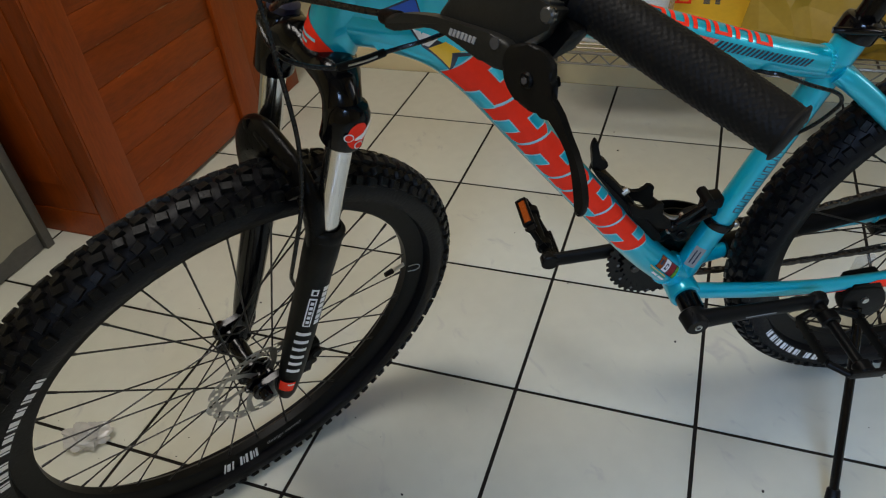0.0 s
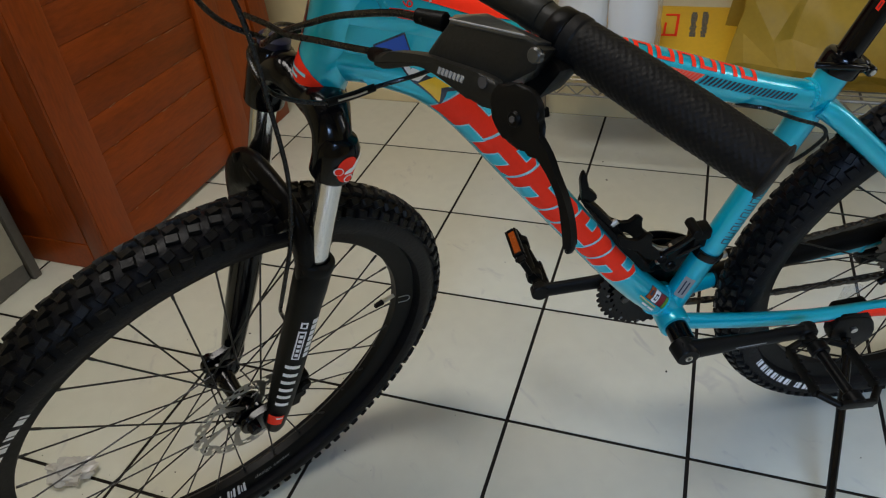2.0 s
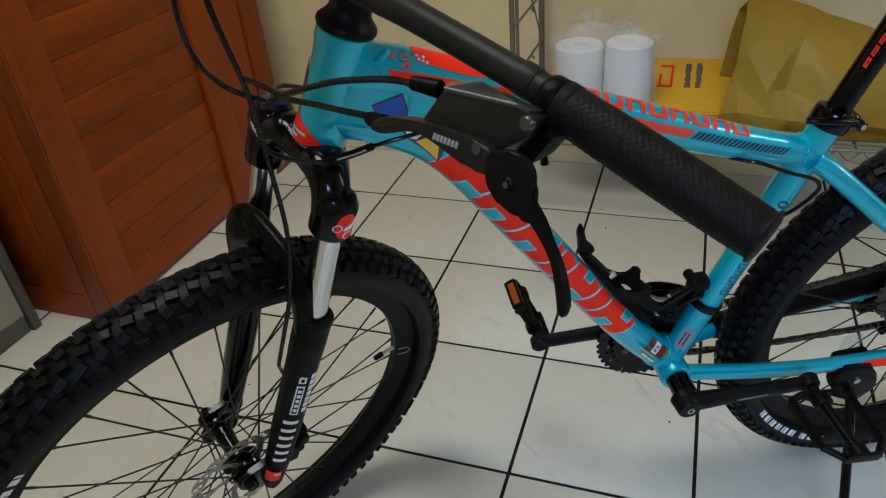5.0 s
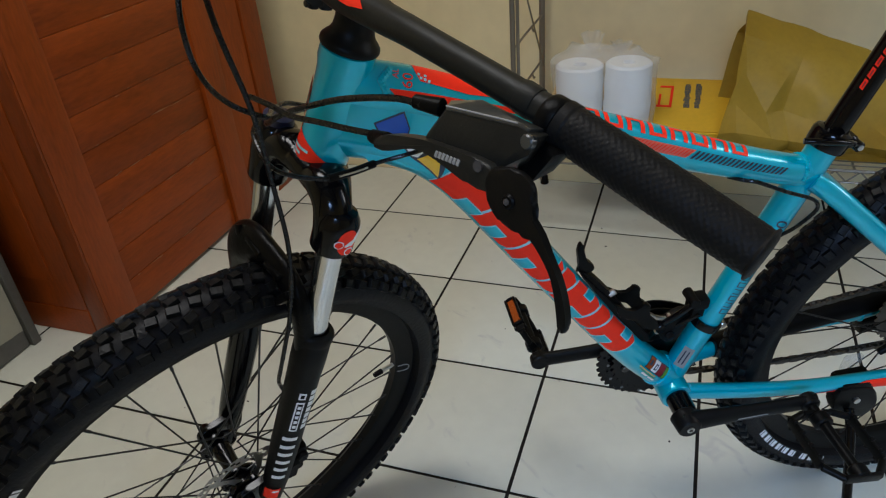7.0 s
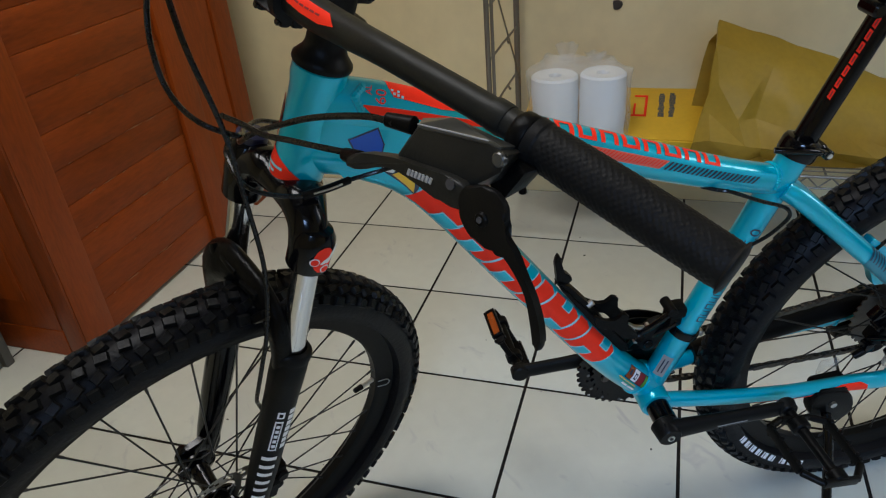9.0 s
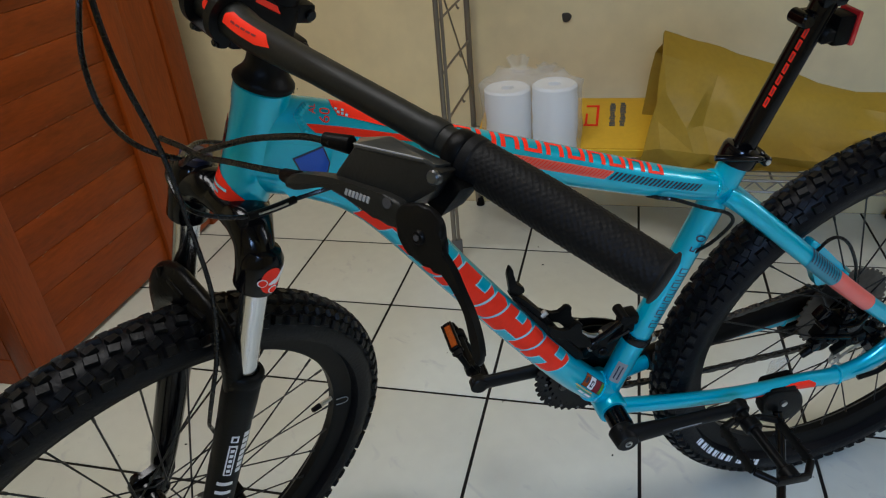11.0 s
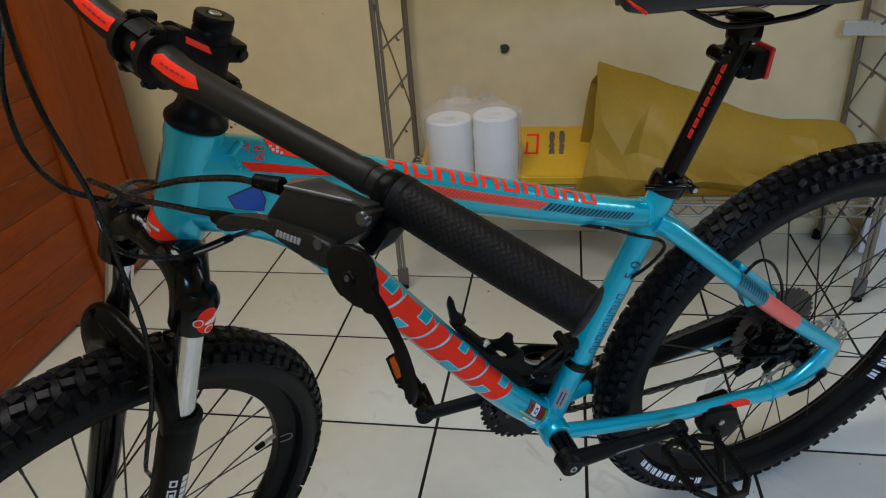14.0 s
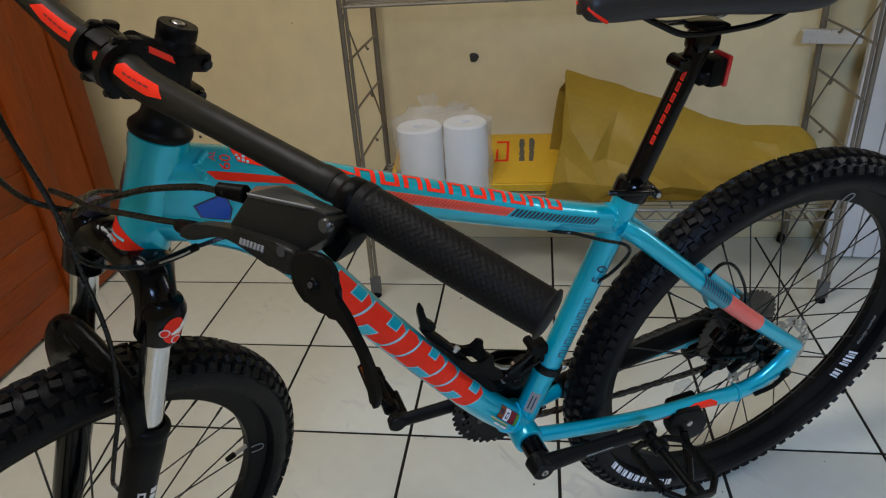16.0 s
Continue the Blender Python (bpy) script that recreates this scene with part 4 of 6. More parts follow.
def tube_text(tube, text, size, s, th, mat, parent, label, turn=0.0):
    """Letters laid on a tube; the text runs along it."""
    b = lettering(text, size)
    if not b.faces:
        b.free()
        return
    bmesh.ops.triangulate(b, faces=b.faces[:])
    for v in b.verts:
        x, y = v.co.x * math.cos(turn) - v.co.y * math.sin(turn), v.co.x * math.sin(turn) + v.co.y * math.cos(turn)
        v.co = tube.at(s + x / tube.length, th + math.degrees(y / 0.023), 0.0012)
    part("lettering", b, mat, parent, label)


tube_text(tt, "AL", 0.0078, 0.073, 57, RED, top_tube, "small red letters", math.pi / 2)
tube_text(tt, "60", 0.0135, 0.093, 46, RED, top_tube, "red numerals", math.pi / 2)
for a, th in ((0.108, 62), (0.112, 54), (0.119, 52), (0.119, 61), (0.126, 50)):
    part("decal", tt.decal([[(a, th), (a + 0.0045, th), (a + 0.0045, th + 6), (a, th + 6)]], 0.0011), PALE, top_tube, "small pale printed mark")
# seat tube: dark bars where the model name stands
sb = []
for k in range(9):
    a = 0.362 + 0.0285 * k
    sb += [[(a, -14), (a + 0.0032, -14), (a + 0.0032, 20), (a, 20)], [(a + 0.0175, -14), (a + 0.0207, -14), (a + 0.0207, 20), (a + 0.0175, 20)]]
    h = -14 if k % 2 else 15
    sb.append([(a + 0.0032, h), (a + 0.0175, h), (a + 0.0175, h + 5), (a + 0.0032, h + 5)])
for poly in sb:
    part("decal", st.decal([poly], 0.0006), NAVY, seat_tube, "dark printed bars")
tube_text(st, "5.0", 0.024, 0.705, 8, NAVY, seat_tube, "dark numerals")
part("decal", st.decal([[(0.10, 10), (0.19, 10), (0.19, 58), (0.10, 58)]], 0.0006), GREYTXT, seat_tube, "grey sticker with print")
for poly in ([(0.115, 24), (0.175, 24), (0.175, 30), (0.115, 30)], [(0.115, 40), (0.175, 40), (0.175, 46), (0.115, 46)]):
    part("decal", st.decal([poly], 0.0010), NAVY, seat_tube, "dark print")
# head tube emblem and lower red band


def head_patch(z0, z1, a0, a1, mat, label, off=0.0008, shape=None):
    b = bmesh.new()
    nn = 14
    g = []
    for i in range(nn + 1):
        row = []
        for j in range(9):
            u, v = i / nn, j / 8
            a = radians(a0 + (a1 - a0) * u)
            lo, hi = shape(u) if shape else (0, 1)
            z = z0 + (z1 - z0) * (lo + (hi - lo) * v)
            r = 0.0248 + 0.0012 * max(0, (0.03 - z) / 0.03) + off
            if z < 0.018:
                r = 0.0262 + off
            c, s = math.cos(a), math.sin(a)
            row.append(b.verts.new(HB + AXIS * z + Vector((AXIS.z, 0, -AXIS.x)) * (r * c) + Vector((0, 1, 0)) * (r * s)))
        g.append(row)
    for i in range(nn):
        for j in range(8):
            b.faces.new((g[i][j], g[i + 1][j], g[i + 1][j + 1], g[i][j + 1]))
    return part("decal", b, mat, head_tube, label)


head_patch(0.002, 0.034, -215, -75, RED, "red band decal", shape=lambda u: (0.0, 0.95 - 0.85 * u ** 1.6))
head_patch(0.035, 0.080, -212, -180, RED, "red emblem", shape=lambda u: (0.5 - 0.5 * math.sin(math.pi * u), 0.5 + 0.5 * math.sin(math.pi * u)))
head_patch(0.043, 0.072, -207, -184, TEAL, "", 0.0012, lambda u: (0.5 - 0.5 * math.sin(math.pi * u), 0.5 + 0.5 * math.sin(math.pi * u)))
head_patch(0.012, 0.015, -190, -130, PALE, "pale print", 0.0013)
head_patch(0.006, 0.009, -185, -150, PALE, "pale print", 0.0013)

# ---- seat post, clamp, saddle
d = (CL - BB).normalized()
SPT = CL + d * 0.185
bm = bmesh.new()
cyl(bm, CL - d * 0.02, SPT, 0.0137, seg=28, bevel=0.001)
seat_post = on_frame("seat_post", bm, GLOSS, "gloss black seat post")
spx = Tube([(*(CL - d * 0.02), 0.0137, 0.0137), (*(CL + d * 0.08), 0.0137, 0.0137), (*SPT, 0.0137, 0.0137)])
for k in range(7):
    a = 0.40 + 0.065 * k
    part("decal", spx.decal([[(a, 44), (a + 0.054, 44), (a + 0.060, 62), (a + 0.006, 62)]], 0.0006), RED, seat_post, "red block print")
    part("decal", spx.decal([[(a + 0.014, 50), (a + 0.044, 50), (a + 0.046, 55), (a + 0.016, 55)]], 0.0009), MAROON, seat_post)
bm = bmesh.new()
lathe(bm, [(0.0178, -0.012), (0.0215, -0.012), (0.0225, -0.009), (0.0225, 0.006), (0.0205, 0.010), (0.0145, 0.012), (0.0140, -0.012)], along(CL, CL + d), 32, closed=True)
clamp = on_frame("seat_clamp", bm, GLOSS)
bm = bmesh.new()
cyl(bm, CL + Vector((0.026, -0.020, -0.006)), CL + Vector((0.026, 0.018, -0.006)), 0.0062, seg=14, bevel=0.001)
box(bm, CL.x + 0.020, 0, CL.z - 0.004, 0.016, 0.026, 0.016, 0.003)
part("clamp_bolt", bm, GLOSS, clamp)
bm = bmesh.new()
cyl(bm, CL + Vector((0.026, -0.0215, -0.006)), CL + Vector((0.026, -0.020, -0.006)), 0.0035, seg=10)
part("bolt_head", bm, STEEL, clamp, "steel bolt head")
bm = bmesh.new()
rod(bm, [CL + Vector((0.02, -0.018, -0.002)), CL + Vector((0.0, -0.030, 0.010)), CL + Vector((-0.03, -0.030, 0.016)), CL + Vector((-0.050, -0.022, 0.016))], 0.0036, 5, 10)
part("clamp_lever", bm, GLOSS, clamp)
# saddle clamp head
bm = bmesh.new()
box(bm, SPT.x + 0.002, 0, SPT.z + 0.004, 0.032, 0.027, 0.022, 0.006, seg=2)
cyl(bm, (SPT.x - 0.026, -0.014, SPT.z - 0.018), (SPT.x - 0.026, 0.014, SPT.z - 0.018), 0.008, seg=16, bevel=0.002)
box(bm, SPT.x - 0.016, 0, SPT.z - 0.016, 0.020, 0.020, 0.012, 0.003)
box(bm, SPT.x + 0.004, 0, SPT.z + 0.020, 0.040, 0.034, 0.010, 0.004, seg=2)
on_frame("saddle_clamp", bm, GLOSS)


def saddle():
    b = bmesh.new()
    rows = [(-0.405, 0.006, 0.592, 0.612), (-0.400, 0.016, 0.586, 0.618), (-0.375, 0.021, 0.581, 0.624), (-0.32, 0.026, 0.580, 0.626), (-0.26, 0.040, 0.579, 0.627), (-0.21, 0.060, 0.577, 0.630), (-0.165, 0.073, 0.577, 0.636), (-0.135, 0.073, 0.582, 0.641), (-0.118, 0.060, 0.592, 0.642), (-0.112, 0.03, 0.602, 0.638)]
    q = smooth_path(rows, 5)
    seg, rings = 28, []
    for x, hw, zb, zt in q:
        ring = []
        for k in range(seg):
            a = 2 * math.pi * k / seg
            c, s = math.cos(a), math.sin(a)
            y = hw * math.copysign(abs(c) ** 0.7, c)
            z = (zb + zt) / 2 + (zt - zb) / 2 * math.copysign(abs(s) ** 0.8, s)
            if s < 0:
                z += (zt - zb) * 0.35 * (1 - abs(c)) * -s
            ring.append(b.verts.new((x, y, z)))
        rings.append(ring)
    for p, r in zip(rings, rings[1:]):
        for k in range(seg):
            b.faces.new((p[k], p[(k + 1) % seg], r[(k + 1) % seg], r[k]))
    b.faces.new(rings[0][::-1])
    b.faces.new(rings[-1])
    sd = on_frame("saddle", b, VINYL, "dark padded saddle with red piping", angle=60)
    b = bmesh.new()
    for s in (-1, 1):
        rod(b, [(-0.404, s * 0.010, 0.606), (-0.398, s * 0.0165, 0.600), (-0.386, s * 0.0205, 0.592)], 0.0018, 6, 6)
    part("piping", b, RED, sd, "red piping")
    for s in (-1, 1):
        b = bmesh.new()
        rod(b, [(-0.34, s * 0.008, 0.592), (-0.315, s * 0.016, 0.579), (-0.28, s * 0.021, 0.566), (-0.21, s * 0.021, 0.565), (-0.18, s * 0.028, 0.572), (-0.155, s * 0.040, 0.590)], 0.0036, 6, 10)
        part("rail", b, CHROME if s > 0 else GLOSS, sd)


saddle()
bm = bmesh.new()
box(bm, -0.219, 0, 0.510, 0.022, 0.027, 0.034, 0.005, seg=2)
box(bm, -0.236, 0, 0.506, 0.018, 0.026, 0.018, 0.004)
rear_reflector = on_frame("rear_reflector", bm, PLASTIC, "black reflector housing")
bm = bmesh.new()
box(bm, -0.2065, 0, 0.511, 0.006, 0.030, 0.038, 0.003, seg=2)
part("lens", bm, REDREF, rear_reflector, "red reflector lens")

# ---- wheels


def tread_block(bm, m, lx, ly, h, rnd):
    vs = []
    for z, k in ((-0.002, 1.12), (h * 0.80, 1.0), (h, 0.88)):
        vs.append([bm.verts.new(m @ Vector((sx * lx / 2 * k + rnd.uniform(-.0004, .0004), sy * ly / 2 * k, z))) for sx, sy in ((-1, -1), (1, -1), (1, 1), (-1, 1))])
    bm.faces.new(vs[2])
    for lo_, hi_ in zip(vs, vs[1:]):
        for k in range(4):
            bm.faces.new((lo_[k], lo_[(k + 1) % 4], hi_[(k + 1) % 4], hi_[k]))


def bicycle_wheel(name, m, rear):
    wheel = empty(name, m, bike)
    R, CW = WR_OUT - 0.0042, 0.0300
    # tyre carcass
    rc = R - CW
    prof = []
    for k in range(25):
        a = radians(-118 + 236 * k / 24)
        prof.append((rc + CW * math.cos(a), CW * 1.02 * math.sin(a)))
    prof += [(rc - 0.017, 0.0125), (rc - 0.017, -0.0125)]
    bm = bmesh.new()
    axle = pose(0, 0, 0, 90)
    lathe(bm, prof, axle, 120, closed=True)
    tyre = part("tyre", bm, RUBBER, wheel, "black knobbly tyre")
    # tread: centre pairs, intermediate and shoulder blocks
    bm = bmesh.new()
    rnd = random.Random(11 + rear)
    n = 96
    for i in range(n):
        a0 = 2 * math.pi * i / n

        def block(da, tilt, lx, ly, h, twist=0.0):
            t = radians(tilt)
            mm = Matrix.Rotation(a0 + da, 4, "Y") @ Matrix.Translation((rc, 0, 0)) @ Matrix.Rotation(t, 4, "Z") @ Matrix.Translation((CW - 0.0008, 0, 0)) @ Matrix(((0, 0, 1, 0), (0, 1, 0, 0), (-1, 0, 0, 0), (0, 0, 0, 1))) @ Matrix.Rotation(radians(twist), 4, "Z")
            tread_block(bm, mm, lx, ly, h, rnd)
        p = 2 * math.pi / n
        for s in (-1, 1):
            block(0.0 if s < 0 else p * 0.14, s * 10, 0.0132 if i % 2 else 0.0120, 0.0092, 0.0060, s * 14)
            block(p * 0.5, s * 34, 0.0135 if i % 2 else 0.0120, 0.0090, 0.0060, -s * 16)
            block(p * 0.06 if i % 2 else 0, s * (60 if i % 2 else 56), 0.0130 if i % 2 else 0.0118, 0.0105, 0.0064, s * 5)
    part("tread", bm, TREAD, tyre, "chunky tread blocks", angle=50)
    # side printing as plain white strokes
    a1 = radians(148) if rear else radians(213)

    def ring_patch(b, r0, r1, a, da, off):
        q = []
        for rr, aa in ((r0, a), (r0, a - da), (r1, a - da), (r1, a)):
            co = (rr - rc) / CW
            q.append(b.verts.new((rr * math.cos(aa), -(1.02 * CW * math.sqrt(max(0.02, 1 - co * co)) + off), -rr * math.sin(aa))))
        b.faces.new(q)
    for k in range(9):
        a = a1 - (k * 0.0205 + (0.010 if k > 5 else 0)) / 0.306
        r0, r1 = 0.3005, 0.3115
        # a broad bar and a narrow one
        strokes = [(r0, r1, 0.0, 0.0085), (r0, r1, 0.0105, 0.0035)] if k % 2 else [(r0, r1, 0.0, 0.0035), (r0, r1, 0.0055, 0.0085)]
        for u0, u1, o, wd in strokes:
            b = bmesh.new()
            ring_patch(b, u0, u1, a - o / 0.306, wd / 0.306, 0.0009)
            part("side_print", b, WHITE, tyre, "white printed stroke", smooth=False)
    # rim
    bm = bmesh.new()
    hw = 0.0135
    lathe(bm, [(rc - 0.0115, hw + 0.0015), (rc - 0.013, hw), (WR_IN + 0.005, hw * 0.82), (WR_IN, hw * 0.45), (WR_IN, -hw * 0.45), (WR_IN + 0.005, -hw * 0.82), (rc - 0.013, -hw), (rc - 0.0115, -hw - 0.0015), (rc - 0.018, -hw), (rc - 0.018, hw)], axle, 120, closed=True)
    rim = part("rim", bm, MATTE, wheel, "satin black alloy rim")
    # rim prints
    a0 = radians(35) if rear else radians(92)
    for k, wdt in ((0, 0.017), (1, 0.014), (2, 0.014)):
        a = a0 - (0, 0.028, 0.046)[k] / 0.282
        for j in range(3):
            b = bmesh.new()
            r0, r1 = (WR_IN + 0.005, rc - 0.0145)
            r0, r1, o, dw = ((r0, r1, 0, 0.004), (r0 + 0.003, r1 - 0.003, 0.006, 0.002), (r0, r1, wdt - 0.004, 0.004))[j] if k else ((r0 + 0.001, r1 - 0.001, 0, 0.003), (r0 + 0.003, r1 - 0.003, 0.005, 0.006), (r0 + 0.001, r1 - 0.001, 0.014, 0.003))[j]
            q = []
            for r_, aa in ((r0, a - o / 0.282), (r0, a - (o + dw) / 0.282), (r1, a - (o + dw) / 0.282), (r1, a - o / 0.282)):
                q.append(b.verts.new((r_ * math.cos(aa), -(hw * (0.83 + 0.16 * (r_ - WR_IN - 0.005) / 0.011)) - 0.0009, -r_ * math.sin(aa))))
            b.faces.new(q)
            part("rim_print", b, WHITE, rim, "white printed shape", smooth=False)
    b = lettering("design center", 0.0125)
    bmesh.ops.triangulate(b, faces=b.faces[:])
    for v in b.verts:
        rr = WR_IN + 0.0095 - v.co.y
        a = a0 - 0.112 / 0.282 - v.co.x / 0.282
        v.co = Vector((rr * math.cos(a), -(hw * (0.86 + 0.10 * (rr - WR_IN - 0.005) / 0.011)) - 0.0012, -rr * math.sin(a)))
    part("lettering", b, GREYTXT, rim, "small grey words")
    # hub
    bm = bmesh.new()
    w0 = 0.050 if not rear else 0.064
    lathe(bm, [(0, -w0), (0.0065, -w0), (0.0085, -w0 + 0.006), (0.0145, -0.036), (0.0265, -0.0345), (0.0265, -0.031), (0.0135, -0.026), (0.0115, 0), (0.0135, 0.020), (0.0255, 0.0235), (0.0255, 0.027), (0.015, 0.030), (0.009, w0 - 0.006), (0.0065, w0), (0, w0)], axle, 28)
    part("hub", bm, GLOSS, wheel, "black hub")
    # spokes, crossed
    for k in range(32):
        side = 1 if k % 2 else -1
        j = k // 2
        lead = 1 if j % 2 else -1
        ar = 2 * math.pi * (k + (0.5 if rear else 0.07)) / 32
        ah = ar + lead * radians(60) * 1.0
        yh = -0.033 if side < 0 else 0.0255
        p = Vector((0.024 * math.cos(ah), yh, 0.024 * math.sin(ah)))
        q = Vector(((WR_IN - 0.002) * math.cos(ar), side * 0.002, (WR_IN - 0.002) * math.sin(ar)))
        b = bmesh.new()
        cyl(b, p, q, 0.00122, seg=6)
        cyl(b, p.lerp(q, 0.955), q, 0.0018, seg=6)
        part("spoke", b, SPOKE, wheel)
    # disc rotor
    bm = bmesh.new()
    yr = -0.0425
    ns = 72
    rr = [0.0615, 0.066, 0.0705, 0.0752, 0.080]
    ring = {}
    for i in range(ns):
        a = 2 * math.pi * i / ns
        for j, r_ in enumerate(rr):
            r2 = r_ - (0.0016 * (1 + math.cos(a * 12)) if j == 4 else 0) + (0.0014 * math.cos(a * 12) if j == 0 else 0)
            ring[i, j] = bm.verts.new((r2 * math.cos(a), 0, r2 * math.sin(a)))
    for i in range(ns):
        for j in range(4):
            if (j == 1 and i % 3 == 0) or (j == 2 and i % 3 == 1) or (j == 3 and i % 6 == 5):
                continue
            bm.faces.new([ring[x % ns, y] for x, y in ((i, j), (i + 1, j), (i + 1, j + 1), (i, j + 1))])
    for k in range(6):
        a = 2 * math.pi * k / 6
        pts = []
        for f_, wd in ((0.020, 0.006), (0.040, 0.0042), (0.063, 0.006)):
            aa = a + (f_ - 0.02) * 9
            c, s = math.cos(aa), math.sin(aa)
            pts.append(((f_ * c - wd * s, f_ * s + wd * c), (f_ * c + wd * s, f_ * s - wd * c)))
        for (l0, r0), (l1, r1) in zip(pts, pts[1:]):
            bm.faces.new([bm.verts.new((x, 0, z)) for x, z in (l0, r0, r1, l1)])
    bmesh.ops.solidify(bm, geom=bm.faces[:], thickness=0.0019)
    for v in bm.verts:
        v.co.y += yr
    part("disc_rotor", bm, STEEL, wheel, "perforated steel disc rotor", smooth=False)
    bm = bmesh.new()
    cyl(bm, (0, yr - 0.004, 0), (0, yr + 0.004, 0), 0.0225, seg=24, bevel=0.002)
    for k in range(6):
        a = 2 * math.pi * k / 6 + 0.2
        cyl(bm, (0.022 * math.cos(a), yr - 0.005, 0.022 * math.sin(a)), (0.022 * math.cos(a), yr, 0.022 * math.sin(a)), 0.0036, seg=8)
    part("rotor_carrier", bm, GLOSS, wheel)
    # valve with its cap, and the clear tag round it
    bm = bmesh.new()
    av = radians(-16.5) if not rear else radians(-72)
    c, s = math.cos(av), -math.sin(av)
    P = lambda r_: Vector((r_ * c, 0, r_ * s))
    cyl(bm, P(WR_IN + 0.001), P(WR_IN - 0.022), 0.0033, seg=10)
    valve = part("valve", bm, STEEL, wheel, "steel valve")
    bm = bmesh.new()
    cyl(bm, P(WR_IN - 0.020), P(WR_IN - 0.035), 0.0045, 0.0038, seg=12, bevel=0.001)
    part("valve_cap", bm, PLASTIC, valve, "black valve cap")
    bm = bmesh.new()
    t_ = Vector((-s, 0, c))
    rod(bm, [P(WR_IN + 0.001) - t_ * 0.007 + Vector((0, -0.011, 0)), P(WR_IN + 0.014) - t_ * 0.007 + Vector((0, -0.0155, 0)), P(WR_IN + 0.018) + Vector((0, -0.017, 0)), P(WR_IN + 0.014) + t_ * 0.007 + Vector((0, -0.0155, 0)), P(WR_IN + 0.001) + t_ * 0.007 + Vector((0, -0.011, 0))], 0.0008, 4, 6)
    part("valve_tag", bm, GREYTXT, wheel, "pale wire tag by the valve")
    return wheel


bicycle_wheel("front_wheel", FORK @ Matrix.Translation((-0.0272, 0, -0.487)) @ Matrix.Scale(1.009, 4), 0)
rear_wheel = bicycle_wheel("rear_wheel", Matrix.Translation((-0.004, 0, 0.006)) @ Matrix.Scale(1.008, 4), 1)

